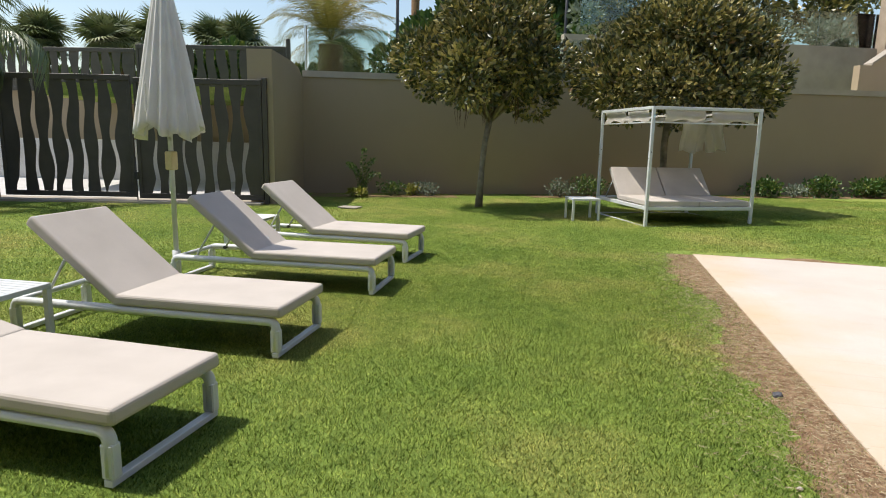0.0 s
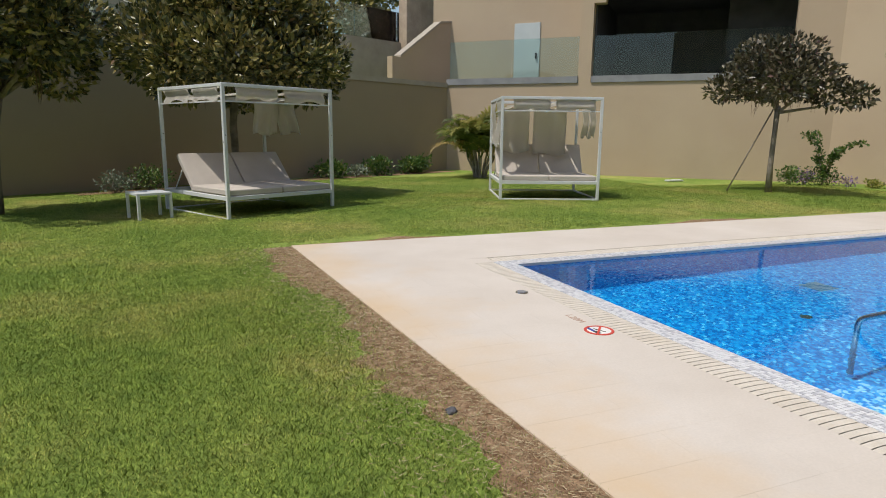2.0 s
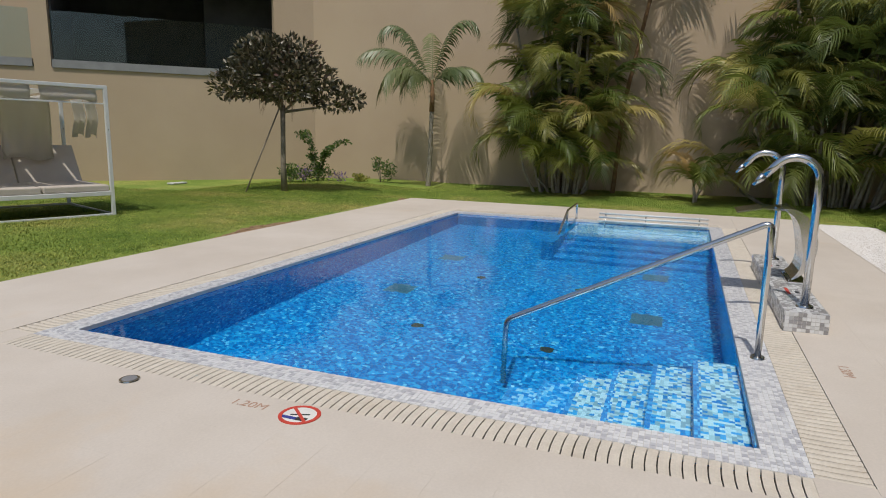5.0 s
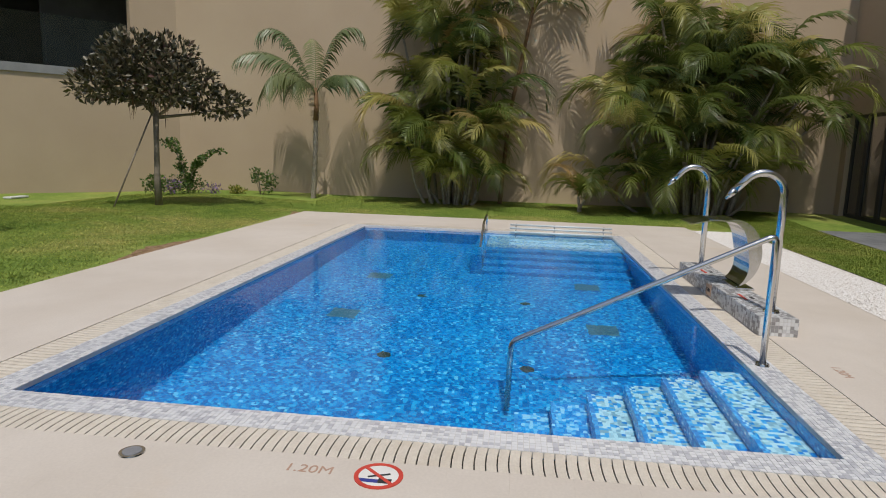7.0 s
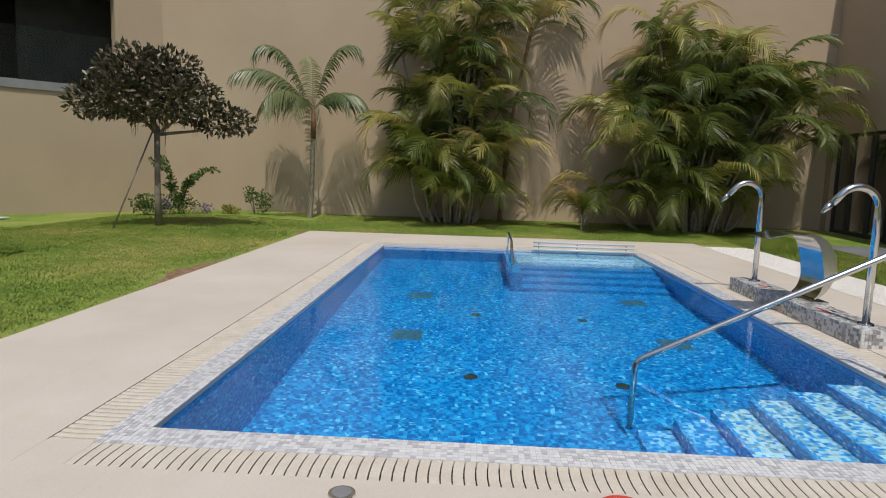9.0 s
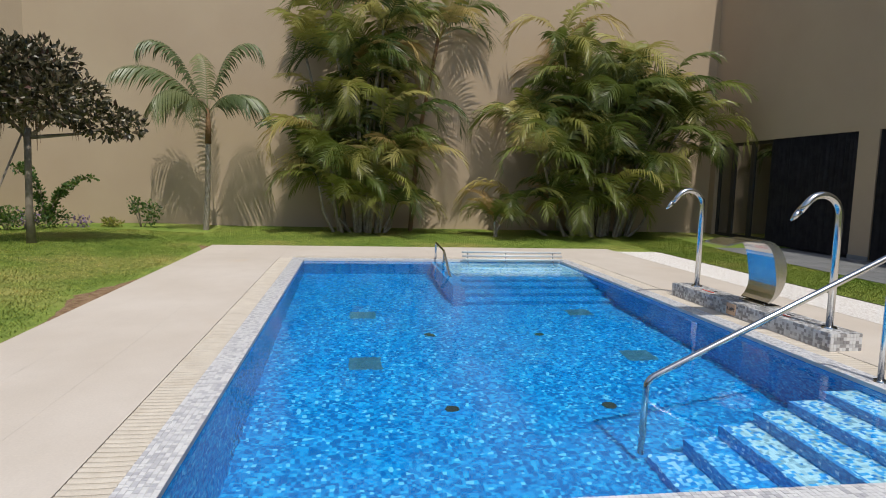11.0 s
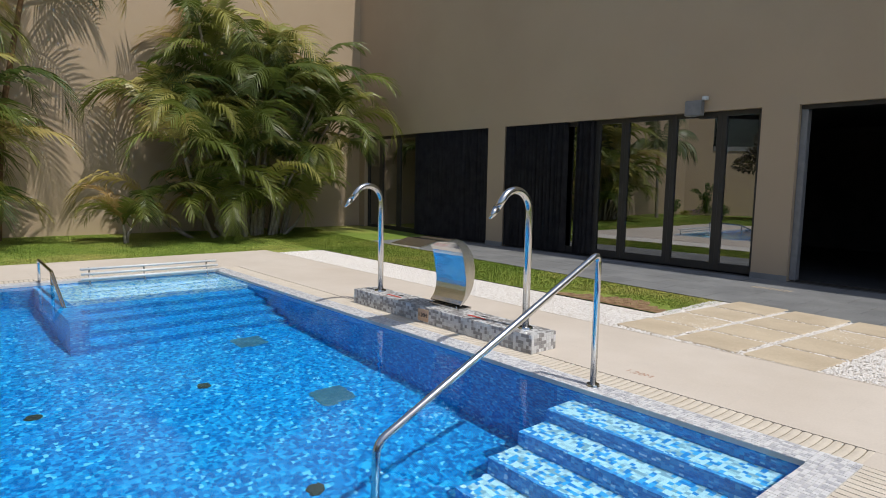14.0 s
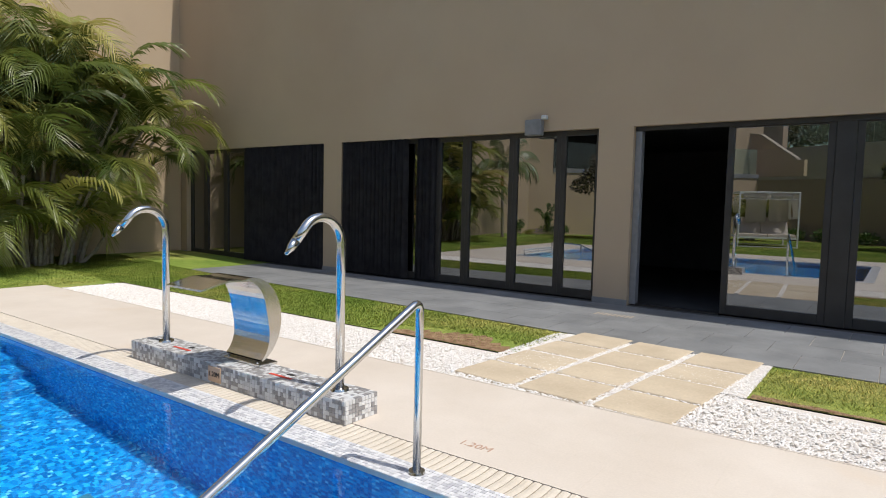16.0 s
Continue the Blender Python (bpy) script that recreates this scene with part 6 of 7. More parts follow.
def daybed(m, L, D, H, label, kind_b=False):
    t = thing("daybed", m, label, "daybed")
    p = 0.05
    seat = 0.36
    for x in (0, L - p):
        for y in (0, D - p):
            part("post", boxed(x, x + p, y, y + p, 0, H - p, 0.004), M_WHITE, t)
            part("bolt", tube([(x - 0.003 if x == 0 else x + p + 0.003, y + p / 2, 1.15), (x + p / 2, y + p / 2, 1.15)], 0.008, 6), M_BLACK, t, "black bolt head")
            part("bolt", tube([(x + p / 2, y - 0.003, 1.25), (x + p / 2, y + p / 2, 1.25)], 0.008, 6), M_BLACK, t, "black bolt head")
    for y in (0, D - p):
        part("top_rail", boxed(0, L, y, y + p, H - p + 0.001, H, 0.004), M_WHITE, t)
        part("seat_rail", boxed(p + 0.001, L - p - 0.001, y, y + p, seat - 0.06, seat, 0.004), M_WHITE, t)
        part("floor_rail", boxed(p + 0.001, L - p - 0.001, y + 0.01, y + p - 0.01, 0.0, 0.035, 0.004), M_WHITE, t)
    for x in (0, L - p):
        part("top_rail", boxed(x, x + p, p + 0.001, D - p - 0.001, H - p, H - 0.001, 0.004), M_WHITE, t)
        part("seat_rail", boxed(x, x + p, p + 0.001, D - p - 0.001, seat - 0.06, seat, 0.004), M_WHITE, t)
        part("floor_rail", boxed(x + 0.01, x + p - 0.01, p + 0.001, D - p - 0.001, 0.0, 0.035, 0.004), M_WHITE, t)
    for k in range(7):
        y = p + 0.03 + (D - 2 * p - 0.1) * k / 6
        part("slat", boxed(p + 0.001, L - p - 0.001, y, y + 0.07, seat - 0.03, seat - 0.012), M_WHITE, t)
    half = (L - 2 * p) / 2
    hy = D * 0.58
    for k in range(2):
        x0 = p + half * k + 0.008
        x1 = x0 + half - 0.016
        b = bmesh.new()
        cushion(b, x0, x1, 0.03, hy + 0.04, seat + 0.002, seat + 0.095)
        part("seat_cushion", b, M_CUSHION, t, "beige canvas mattress")
        hinge = pose(0, hy + 0.03, seat + 0.02, 48 if not kind_b else 58, 0, 0)
        b = bmesh.new()
        cushion(b, x0, x1, 0.0, 0.68, 0.0, 0.09, hinge)
        part("back_cushion", b, M_CUSHION, t, "beige canvas backrest")
        for x in (x0 + 0.04, x1 - 0.04):
            part("back_frame", tube([hinge @ Vector((x, 0, -0.016)), hinge @ Vector((x, 0.64, -0.016))], 0.015, 6), M_WHITE, t)
            part("prop", tube([hinge @ Vector((x, 0.45, -0.02)), (x, D - 0.2, seat - 0.02)], 0.012, 6), M_WHITE, t)
        for q in (0.2, 0.40, 0.57):
            part("back_slat", boxed(x0 + 0.05, x1 - 0.05, q, q + 0.05, -0.024, -0.004, m=hinge), M_WHITE, t)
    # lower canopy rail and valances
    zr = H - 0.245
    part("canopy_rail", boxed(p + 0.001, L - p - 0.001, 0.015, 0.035, zr - 0.02, zr, 0.002), M_WHITE, t)
    part("canopy_rail", boxed(0.015, 0.035, p + 0.001, D - p - 0.001, zr - 0.02, zr, 0.002), M_WHITE, t)
    gaps = ((0.10, 0.48), (0.54, 0.95))
    for a, b_ in gaps:
        x0, x1 = p + (L - 2 * p) * a, p + (L - 2 * p) * b_
        d_ = drape(x1 - x0, 0.185, int(a * 100) + 3, 0, 0.008)
        bmesh.ops.translate(d_, verts=d_.verts[:], vec=(x0, 0.025, H - p - 0.001))
        part("valance", d_, M_SHEET, t, "white canvas valance")
    if not kind_b:
        for a, b_ in ((0.05, 0.44), (0.50, 0.92)):
            y0, y1 = p + (D - 2 * p) * a, p + (D - 2 * p) * b_
            d_ = drape(y1 - y0, 0.185, int(a * 100) + 9, 0, 0.008)
            bmesh.ops.transform(d_, matrix=pose(0.025, y0, H - p - 0.001, 0, 0, 90), verts=d_.verts[:])
            part("valance", d_, M_SHEET, t, "white canvas valance")
        for x0, wd_, ln, fl in ((1.02, 0.46, 0.52, -0.05), (1.42, 0.40, 0.50, 0.12)):
            d_ = drape(wd_, ln, int(x0 * 10), fl, 0.05)
            bmesh.ops.translate(d_, verts=d_.verts[:], vec=(x0, D * 0.42, H - 0.21))
            part("curtain_panel", d_, M_SHEET, t, "beige canvas panel hanging loose")
    else:
        part("side_rail", boxed(0.010, 0.040, p + 0.001, D - p - 0.001, H * 0.53, H * 0.53 + 0.03, 0.003), M_WHITE, t)
        for a, b_ in ((0.06, 0.46), (0.53, 0.94)):
            y0, y1 = p + (D - 2 * p) * a, p + (D - 2 * p) * b_
            d_ = drape(y1 - y0, H * 0.45, int(a * 100) + 19, 0, 0.012)
            bmesh.ops.transform(d_, matrix=pose(0.025, y0, H - p - 0.001, 0, 0, 90), verts=d_.verts[:])
            part("curtain_panel", d_, M_SHEET, t, "white canvas side panel")
        for x0, wd_, ln in ((0.08, 0.62, 0.86), (0.78, 0.66, 0.90)):
            d_ = drape(wd_, ln, int(x0 * 10) + 5, 0.0, 0.015)
            bmesh.ops.translate(d_, verts=d_.verts[:], vec=(x0, D * 0.60, H - 0.17))
            part("curtain_panel", d_, M_SHEET, t, "beige canvas rear panel")
        for y0, y1 in ((0.35, 0.80), (0.85, 1.35)):
            d_ = drape(y1 - y0, 0.55, int(y0 * 10) + 5, 0.0, 0.015)
            bmesh.ops.transform(d_, matrix=pose(L - 0.03, y0, H - 0.17, 0, 0, 90), verts=d_.verts[:])
            part("curtain_panel", d_, M_SHEET, t, "beige canvas side panel")
    # slack roof cloth in strips
    for a, b_ in ((0.04, 0.30), (0.34, 0.62), (0.66, 0.93)):
        bm = bmesh.new()
        rows = []
        for j in range(9):
            y = p + (D - 2 * p) * j / 8
            sag = -0.06 * math.sin(math.pi * j / 8) - 0.11
            rows.append([bm.verts.new((p + (L - 2 * p) * (a + (b_ - a) * i / 4), y, H - p + sag * (0.7 + 0.3 * math.cos(i)))) for i in range(5)])
        for r_, q_ in zip(rows, rows[1:]):
            for i in range(4):
                bm.faces.new((r_[i], r_[i + 1], q_[i + 1], q_[i]))
        bmesh.ops.solidify(bm, geom=bm.faces[:], thickness=0.003)
        part("roof_cloth", bm, M_SHEET, t, "white canvas roof strip")
    return t


daybed(pose(0.393, 11.31, 0.0, 0, 0, 26.0), 1.95, 2.04, 1.98, "white framed four-post daybed with beige cushions and loose canopy cloth")
daybed(pose(5.165, 11.99, 0.095, 0, 0, -20.5), 1.85, 1.93, 1.87, "white framed four-post daybed with hanging canvas side panels", True)
# ---------------- stones, gravel and soil ----------------
slabs = thing("stepping_stones", pose(0, 0, 0), "sandstone stepping slabs set in white gravel", "paving", "", "structure")


def bevel_slab(name, sx, sy, h, seed, material, bev=0.004):
    """A thin slab, centred, with chamfered top edges."""
    bm = bmesh.new()
    x, y = sx / 2, sy / 2
    lo = [bm.verts.new(v) for v in ((-x, -y, -h), (x, -y, -h), (x, y, -h), (-x, y, -h))]
    up = [bm.verts.new(v) for v in ((-x, -y, -bev), (x, -y, -bev), (x, y, -bev), (-x, y, -bev))]
    tp = [bm.verts.new(v) for v in ((-x + bev, -y + bev, 0), (x - bev, -y + bev, 0), (x - bev, y - bev, 0), (-x + bev, y - bev, 0))]
    for a, b in ((lo, up), (up, tp)):
        for i in range(4):
            bm.faces.new((a[i], a[(i + 1) % 4], b[(i + 1) % 4], b[i]))
    bm.faces.new(tp)
    bmesh.ops.recalc_face_normals(bm, faces=bm.faces[:])
    me = bpy.data.meshes.new(name)
    bm.to_mesh(me)
    bm.free()
    me.materials.append(material)
    return me


rnd = random.Random(2)
slab_me = bevel_slab("slab", 0.540, 0.499, 0.05, 1, M_SAND, 0.006)
for i in range(3):
    for j in range(4):
        ob = new("slab", slab_me)
        ob.parent = slabs
        a, b = (i + 0.5) / 3, (j + 0.5) / 4
        ob.matrix_basis = pose(3.290 + 1.809 * a + 0.184 * b, -0.685 + -0.147 * a + 2.169 * b, 0.004 + rnd.uniform(-0.003, 0.003), 0, 0, -4.6 + rnd.uniform(-0.6, 0.6))
big_me = bevel_slab("slab", 0.62, 0.95, 0.05, 1, M_SAND, 0.008)
for i in range(4):
    ob = new("slab", big_me)
    ob.parent = slabs
    ob.matrix_basis = pose(1.90 - 0.66 * i, 1.02, 0.002, 0, 0, 0)

bm = bmesh.new()
box(bm, 2.0, 12.2, 0.5, DECK_S - 0.001, -0.12, -0.022)
box(bm, 3.25, 5.2, -0.679, 0.499, -0.12, -0.006)
gravel_bed = solid("gravel_bed", bm, M_GRAVEL, "bed of white marble gravel", "gravel", "structure")


def pebbles(name, rects, per, label, z, size=0.010):
    r = np.random.RandomState(6)
    vs, fs = [], []
    base = np.array([(1, 0, 0), (-1, 0, 0), (0, 1, 0), (0, -1, 0), (0, 0, 0.7), (0, 0, -0.7)], float)
    tri = ((0, 2, 4), (2, 1, 4), (1, 3, 4), (3, 0, 4))
    for x0, x1, y0, y1 in rects:
        for _ in range(int(per * (x1 - x0) * (y1 - y0))):
            s = size * r.uniform(0.7, 1.5)
            a = r.uniform(0, 6.28)
            c, q = math.cos(a), math.sin(a)
            sq = r.uniform(0.6, 1.0)
            pts = base * np.array([s, s * sq, s * 0.75]) * r.uniform(0.8, 1.2, (6, 1))
            pts = np.stack([pts[:, 0] * c - pts[:, 1] * q, pts[:, 0] * q + pts[:, 1] * c, pts[:, 2]], 1) + np.array([r.uniform(x0, x1), r.uniform(y0, y1), z + r.uniform(0.0, 0.008)])
            k = len(vs)
            vs.extend(pts.tolist())
            fs.extend([(k + a_, k + b_, k + c_) for a_, b_, c_ in tri])
    ob = from_arrays(name, vs, fs, M_GRAVEL)
    return tagged(ob, label, "gravel", "", "stuff")


pebbles("gravel", [(5.3, 12.15, 0.60, 1.45)], 4200, "loose white marble gravel strip", -0.014)
pebbles("gravel", [(2.24, 3.27, 0.62, 1.45), (3.25, 5.3, -0.66, 1.44)], 4200, "loose white marble gravel between the slabs", -0.010)


def soil_patch(pts_fn, n, width_fn, seed, z=0.004):
    """An irregular strip of bare soil along a line."""
    r = random.Random(seed)
    bm = bmesh.new()
    rows = []
    for i in range(n + 1):
        p, side = pts_fn(i / n)
        wd_ = width_fn(i / n) * r.uniform(0.75, 1.25)
        rows.append([bm.verts.new((p[0] + side[0] * wd_ * k / 3, p[1] + side[1] * wd_ * k / 3, lawn_z(p[0] + side[0] * wd_ * k / 3, p[1] + side[1] * wd_ * k / 3) + (z if k < 3 else -0.004) + r.uniform(-0.002, 0.004) * (k < 3))) for k in range(4)])
    for a, b in zip(rows, rows[1:]):
        for k in range(3):
            bm.faces.new((a[k], a[k + 1], b[k + 1], b[k]))
    bmesh.ops.recalc_face_normals(bm, faces=bm.faces[:])
    return solid("soil_strip", bm, M_SOIL, "bare dry brown soil at the lawn's edge", "soil", "structure", True)


def west_width(y):
    return 0.16 + 0.16 * abs(math.sin(y * 0.9 + 0.6)) + 0.07 * math.sin(y * 2.7)


soil_patch(lambda s: ((deck_west(0.2 + 8.85 * s) - 0.001, 0.2 + 8.85 * s), (-1, 0.0)), 90, lambda s: west_width(0.2 + 8.85 * s) + 0.12, 1)
soil_patch(lambda s: ((1.0 + 11.4 * s, DECK_N + 0.001), (0, 1)), 90, lambda s: 0.02 + 0.28 * max(0.0, math.sin(s * 13 + 0.5)) ** 2 * (0.35 if s < 0.1 else 1), 2)
soil_patch(lambda s: ((5.22 + 1.5 * s, 0.498), (0, -1)), 20, lambda s: 0.12 + 0.42 * math.sin(math.pi * s), 3)
soil_patch(lambda s: ((2.3 + 0.93 * s, 0.498), (0, -1)), 14, lambda s: 0.05 + 0.13 * s, 4)
soil_patch(lambda s: (on_n(0.2 + 3.5 * s, -1.05), (oN.x, oN.y)), 20, lambda s: 1.04, 5)
soil_patch(lambda s: (on_n(5.6 + 11.4 * s, -0.9), (oN.x, oN.y)), 40, lambda s: 0.89, 6)

# ---------------- grass blades ----------------
def bare(x, y):
    """How bare the ground is there, 0 to 1."""
    dw = deck_west(y) - x
    if -0.8 < y < 9.3 and 0 <= dw < 1.3:
        wob = 0.13 * noise.noise(Vector((x * 2.2, y * 2.2, 0))) + 0.10 * noise.noise(Vector((x * 7, y * 7, 5))) + 0.08 * noise.noise(Vector((x * 19, y * 19, 3)))
        edge = west_width(y) * 0.5 + wob
        return 0.94 if dw < edge else max(0.0, 0.88 * (1 - (dw - edge) / 0.42)) ** 1.3
    if y > DECK_N and 1.0 < x < 12.4:
        q = 0.02 + 0.30 * max(0.0, math.sin((x - 1.0) / 11.4 * 13 + 0.5)) ** 2
        return 0.93 if y - DECK_N < q * 0.8 else max(0.0, 1 - (y - DECK_N - q * 0.8) / 0.2)
    if y < 0.6:
        if ((x - 5.95) / 0.95) ** 2 + ((y - 0.42) / 0.42) ** 2 < 1 + 0.4 * noise.noise(Vector((x * 6, y * 6, 0))):
            return 0.9
        if x < 3.3 and y > 0.32:
            return 0.8
    return 0.0


def blades(name, regions, label, seed, thin=False, material=None):
    material = material or M_BLADES
    r = np.random.RandomState(seed)
    P = []
    for x0, x1, y0, y1, per in regions:
        k = int(per * (x1 - x0) * (y1 - y0))
        P.append(np.stack([r.uniform(x0, x1, k), r.uniform(y0, y1, k)], 1))
    P = np.concatenate(P)
    if thin:
        d = np.hypot(P[:, 0] + 0.3, (P[:, 1] - 3.0))
        want = np.maximum(26000 * np.minimum(1.0, (3.2 / np.maximum(d, 0.1)) ** 2.1), 2600)
        top = np.concatenate([np.full(int(q[4] * (q[1] - q[0]) * (q[3] - q[2])), float(q[4])) for q in regions])
        P = P[r.random_sample(len(P)) < want / top]
    keep = np.array([not in_paved(x, y) and r.random_sample() > bare(x, y) for x, y in P])
    P = P[keep]
    z = np.array([lawn_z(x, y) for x, y in P]) - 0.004
    n_ = len(P)
    a = r.uniform(0, 6.28, n_)
    h = r.uniform(0.011, 0.025, n_)
    lean = r.uniform(0.3, 1.5, n_) * h
    la = r.uniform(0, 6.28, n_)
    far = np.hypot(P[:, 0], P[:, 1] - 3.0)
    wd_ = r.uniform(0.0015, 0.0029, n_) * np.clip(far / 3.0, 1.0, 2.8)
    v = np.empty((n_, 3, 3))
    base = np.stack([P[:, 0], P[:, 1], z], 1)
    side = np.stack([np.cos(a) * wd_, np.sin(a) * wd_, np.zeros(n_)], 1)
    v[:, 0], v[:, 1] = base - side, base + side
    v[:, 2] = base + np.stack([np.cos(la) * lean, np.sin(la) * lean, h], 1)
    me = bpy.data.meshes.new(name)
    me.vertices.add(3 * n_)
    me.vertices.foreach_set("co", v.ravel())
    me.loops.add(3 * n_)
    me.loops.foreach_set("vertex_index", np.arange(3 * n_))
    me.polygons.add(n_)
    me.polygons.foreach_set("loop_start", np.arange(n_) * 3)
    me.update(calc_edges=True)
    nrm = np.stack([np.cos(la) * 0.45, np.sin(la) * 0.45, np.ones(n_)], 1)
    nrm /= np.linalg.norm(nrm, axis=1)[:, None]
    me.normals_split_custom_set(np.repeat(nrm, 3, axis=0).tolist())
    me.materials.append(material)
    return tagged(new(name, me), label, "grass", "", "stuff")


blades("grass", [(-6.5, 1.7, 0.5, 9.6, 30000)], "short mown green grass blades", 1, True)
blades("grass", [(-12.5, -6.5, -0.66, 9.6, 5000), (-11.0, 14.5, 9.6, 14.0, 4600), (-11.0, 11.0, 14.0, 19.0, 1800), (12.5, 16.2, 0.6, 9.6, 1800), (1.7, 12.5, 9.05, 9.6, 4600)], "short mown green grass blades further off", 2, True)
blades("grass", [(-6.5, 3.25, -0.66, 0.5, 9000), (5.2, 16.2, -1.36, 0.6, 6500)], "short mown grass strip beside the walkway", 3)


def litter():
    """Dry cut grass lying on the bare soil by the deck."""
    r = np.random.RandomState(9)
    vs, fs = [], []
    for _ in range(17000):
        y = r.uniform(0.8, 9.0)
        x = deck_west(y) - 0.01 - abs(r.normal()) * 0.30
        a, ln = r.uniform(0, 6.28), r.uniform(0.012, 0.045)
        z = lawn_z(x, y) + 0.010 + r.uniform(0, 0.008)
        dx, dy = math.cos(a) * ln, math.sin(a) * ln
        k = len(vs)
        vs += [(x, y, z), (x - dy * 0.07, y + dx * 0.07, z + 0.002), (x + dx, y + dy, z + r.uniform(-0.006, 0.012))]
        fs.append((k, k + 1, k + 2))
    return tagged(from_arrays("dry_grass", vs, fs, M_STRAW), "dry yellow grass cuttings on the bare soil", "grass", "", "stuff")


litter()
for x, y, s_ in ((1.02, 4.35, 0.030), (0.93, 5.9, 0.012), (0.86, 6.9, 0.010), (0.90, 3.3, 0.014)):
    st_ = thing("stone", pose(x, y, lawn_z(x, y) + s_ * 0.4), "small rough stone lying on the bare soil", "stone")
    bm = bmesh.new()
    bmesh.ops.create_icosphere(bm, subdivisions=2, radius=s_)
    for v_ in bm.verts:
        v_.co *= 1 + 0.35 * noise.noise(v_.co * 40 + Vector((x, y, 0)))
        v_.co.z *= 0.7
    part("chip", bm, M_ROCK if s_ > 0.02 else M_CAP_LIGHT, st_)

# ---------------- walkway slabs ----------------
slate = bevel_slab("paver", 0.594, 0.553, 0.03, 1, M_SLATE, 0.002)
for j in range(4):
    for i in range(29):
        x = 16.0 - 0.6 * i - (0.3 if j % 2 else 0)
        if x - 0.3 < -1.5 or x + 0.3 > PALM_X:
            continue
        y0, y1 = -1.2365 - 0.5575 * j, -0.6835 - 0.5575 * j
        xa, xb = x - 0.297, x + 0.297
        if j == 0 or walk_edge(xb) < y1:
            ya, yb = (walk_edge(xa), walk_edge(xb)) if j == 0 else (min(y1, walk_edge(xa)), min(y1, walk_edge(xb)))
            if yb - y0 < 0.02:
                continue
            bm = bmesh.new()
            prism(bm, [(xa, y0), (xb, y0), (xb, yb), (xa, ya)], -0.03, 0.0)
            part("paver", bm, M_SLATE, walkway)
            continue
        ob = new("paver", slate)
        ob.parent = walkway
        ob.matrix_basis = pose(x, -0.96 - 0.5575 * j, 0.0, 0, 0, 0)
bm = bmesh.new()
box(bm, -6, -1.5, -2.915, -0.68, -0.01, 0.0)
box(bm, 16.0, PALM_X - 0.016, -2.915, -1.37, -0.0095, -0.001)
rest = part("paver_infill", bm, M_SLATE, walkway)

# ---------------- overflow slats ----------------
def slat_mesh(length, wd_, bow):
    """A slat along x, bowed a little, with a rounded top."""
    bm = bmesh.new()
    rows = []
    for i in range(4):
        s = i / 3
        x, off = length * (s - 0.5), bow * math.sin(math.pi * s)
        rows.append([bm.verts.new((x, off + y, z)) for y, z in ((-wd_ / 2, -0.02), (-wd_ / 2, -0.003), (0, 0.0), (wd_ / 2, -0.003), (wd_ / 2, -0.02))])
    for a, b in zip(rows, rows[1:]):
        for q in range(4):
            bm.faces.new((a[q], b[q], b[q + 1], a[q + 1]))
    bm.faces.new(rows[0])
    bm.faces.new(rows[-1][::-1])
    bmesh.ops.recalc_face_normals(bm, faces=bm.faces[:])
    me = bpy.data.meshes.new("slat")
    bm.to_mesh(me)
    bm.free()
    me.materials.append(M_SLAT)
    return me


PITCH = 0.05
SLAT = slat_mesh(GRATE - 0.004, PITCH - 0.0065, 0.006)
cx = w - (gi + go) / 2
y = s - gi + 0.02
while y < n + gi:
    ob = new("slat", SLAT)
    ob.parent = grate
    ob.matrix_basis = pose(cx, y + 0.005, -0.002)
    y += PITCH
x = w - gi + 0.02
while x < e + gi:
    ob = new("slat", SLAT)
    ob.parent = grate
    ob.matrix_basis = pose(x, s - (gi + go) / 2, -0.002, 0, 0, 90)
    x += PITCH
bm = bmesh.new()
src = SLAT
x = w - gi + 0.02
while x < e + gi:
    k0 = len(bm.verts)
    bm.from_mesh(src)
    bm.verts.ensure_lookup_table()
    bmesh.ops.transform(bm, matrix=pose(x, n + (gi + go) / 2, -0.002, 0, 0, 90), verts=bm.verts[k0:])
    x += PITCH
y = s - gi + 0.02
while y < n + gi:
    k0 = len(bm.verts)
    bm.from_mesh(src)
    bm.verts.ensure_lookup_table()
    bmesh.ops.transform(bm, matrix=pose(e + (gi + go) / 2, y, -0.002), verts=bm.verts[k0:])
    y += PITCH
rest = part("far_slats", bm, M_SLAT, grate)
rest["kind"] = "stuff"
for x, y in ((w - (gi + go) / 2, s - (gi + go) / 2), (w - (gi + go) / 2, n + (gi + go) / 2), (e + (gi + go) / 2, s - (gi + go) / 2), (e + (gi + go) / 2, n + (gi + go) / 2)):
    part("corner_tile", boxed(x - 0.118, x + 0.118, y - 0.118, y + 0.118, -0.034, -0.001, 0.002), M_DECK, grate, "plain stone corner tile")

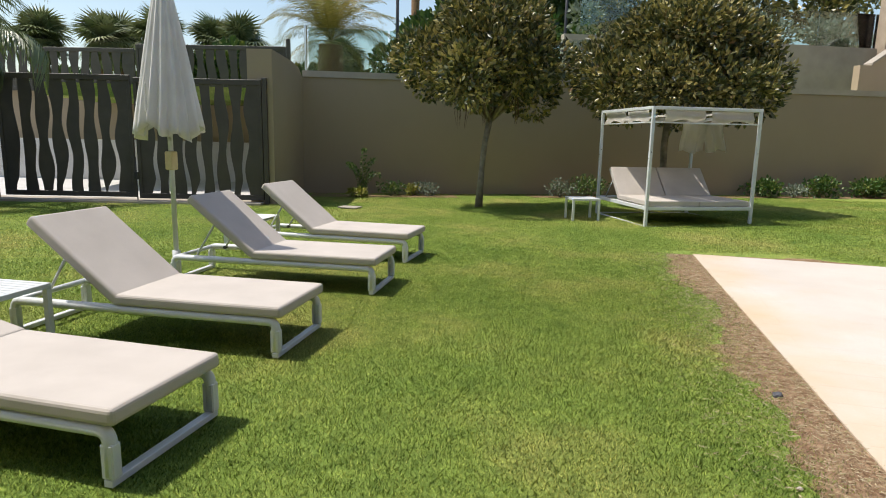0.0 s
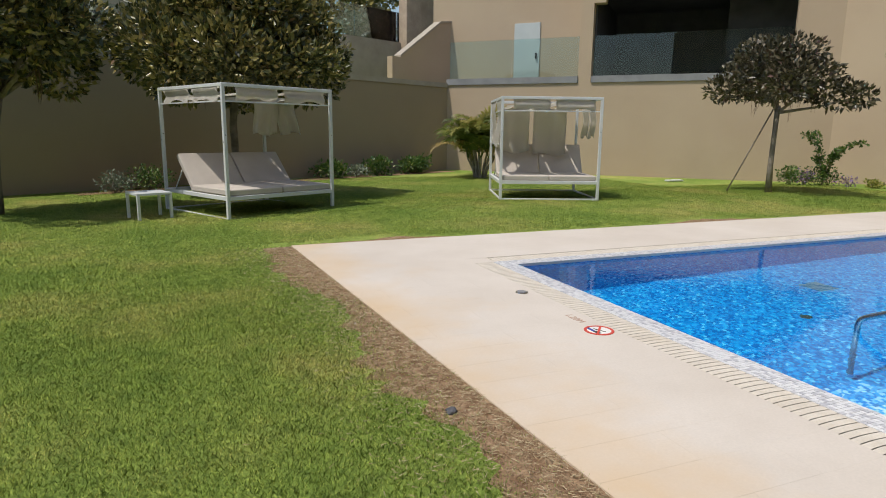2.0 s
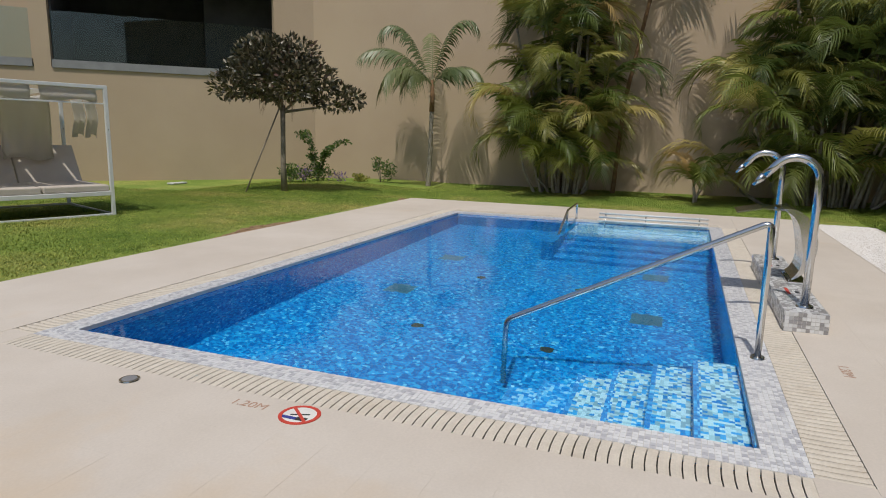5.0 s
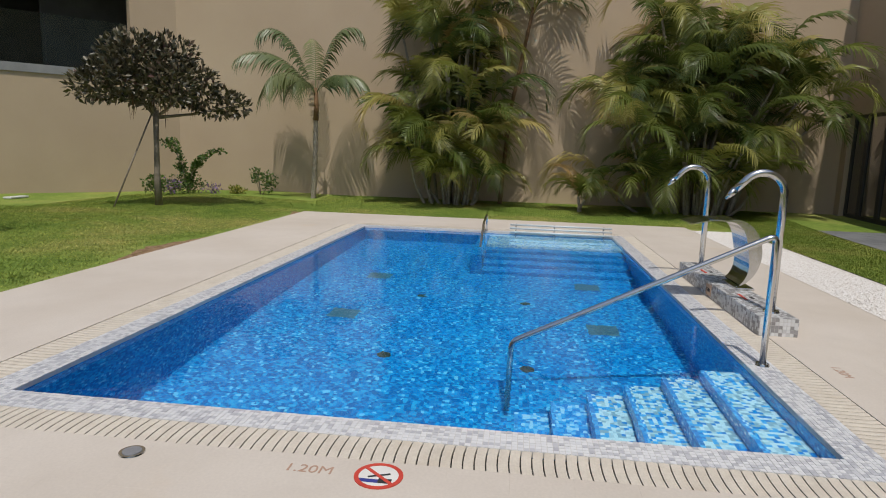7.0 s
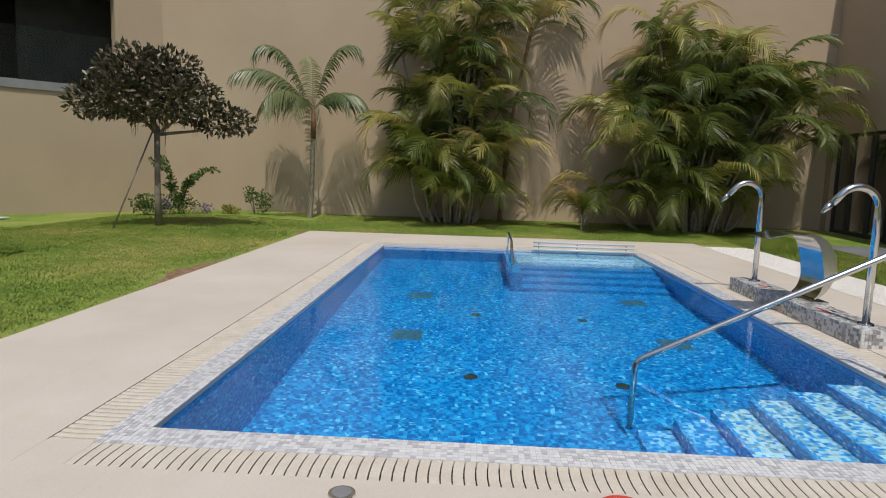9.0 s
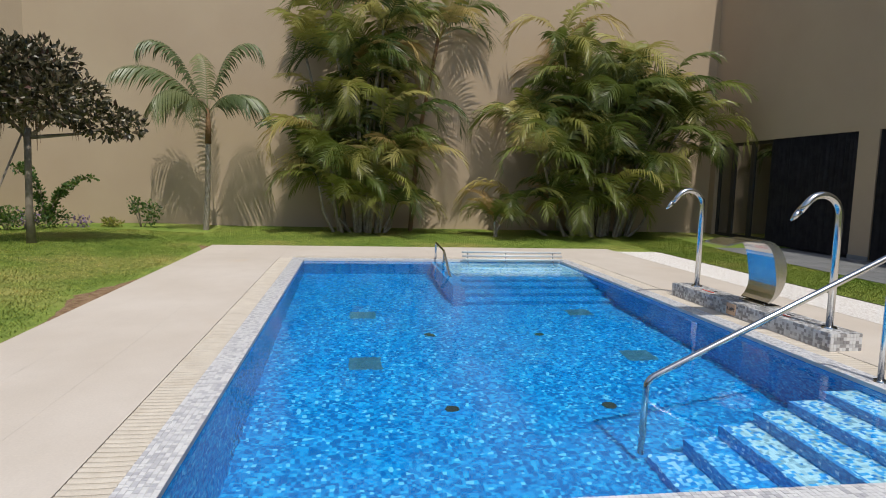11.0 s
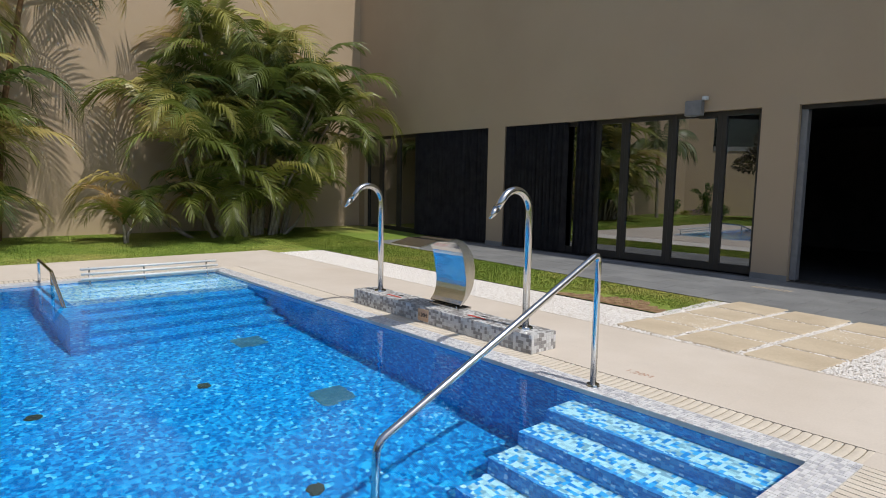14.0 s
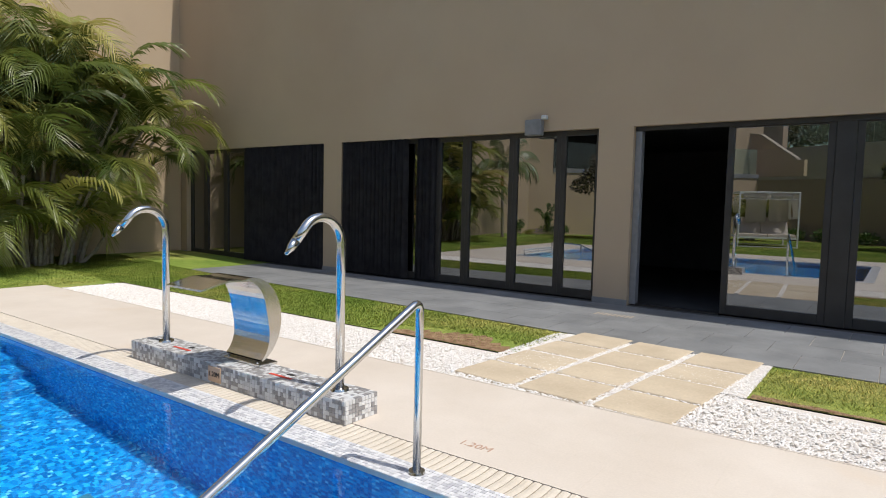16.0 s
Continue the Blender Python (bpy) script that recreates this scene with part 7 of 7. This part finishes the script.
# ---------------- deck tiles ----------------
TILE_W, TILE_L = 0.2645, 0.84
cache = {}


def deck_tile(x0, x1, y0, y1):
    key = (round(x1 - x0, 3), round(y1 - y0, 3))
    if min(key) < 0.03:
        return
    if key not in cache:
        cache[key] = bevel_slab("tile", key[0] - 0.0003, key[1] - 0.0003, 0.010, 1, M_DECK, 0.0003)
    ob = new("tile", cache[key])
    ob.parent = deck
    ob.matrix_basis = pose((x0 + x1) / 2, (y0 + y1) / 2, 0.0)


def tile_rect(x0, x1, y0, y1, wd_, ln):
    rows_ = max(1, round((y1 - y0) / wd_))
    hh = (y1 - y0) / rows_
    for j in range(rows_):
        xs_ = [x0]
        q = x0 + ln * (0.5 if j % 2 else 1.0)
        while q < x1 - 0.12:
            xs_.append(q)
            q += ln
        xs_.append(x1)
        for a, b in zip(xs_, xs_[1:]):
            deck_tile(a, b, y0 + hh * j, y0 + hh * (j + 1))


rows_ = round((DECK_N - DECK_S) / TILE_W)
hh = (DECK_N - DECK_S) / rows_
for j in range(rows_):
    y0, y1 = DECK_S + hh * j, DECK_S + hh * (j + 1)
    xe = w - go - 0.001
    xs_ = [xe]
    q = xe - TILE_L * (0.45 if j % 2 else 0.9)
    while q > deck_west(y0) + 0.15:
        xs_.append(q)
        q -= TILE_L
    for a, b in zip(xs_, xs_[1:]):
        deck_tile(b, a, y0, y1)
    bm = bmesh.new()
    g_ = 0.0004
    prism(bm, [(deck_west(y0), y0 + g_), (xs_[-1] - g_, y0 + g_), (xs_[-1] - g_, y1 - g_), (deck_west(y1), y1 - g_)], -0.010, 0.0)
    part("tile", bm, M_DECK, deck)
tile_rect(wi - 0.002, DECK_E, ni + 0.001, DECK_N, 0.42, 1.0)
tile_rect(wi - 0.002, DECK_E, DECK_S, si - 0.001, 0.42, 1.0)
tile_rect(ei + 0.001, DECK_E, si, ni, 0.42, 0.78)
bm = bmesh.new()
box(bm, 2.25, 12.2, DECK_S - 0.014, DECK_S - 0.001, -0.05, 0.002)
part("edge_strip", bm, M_DECK, deck)
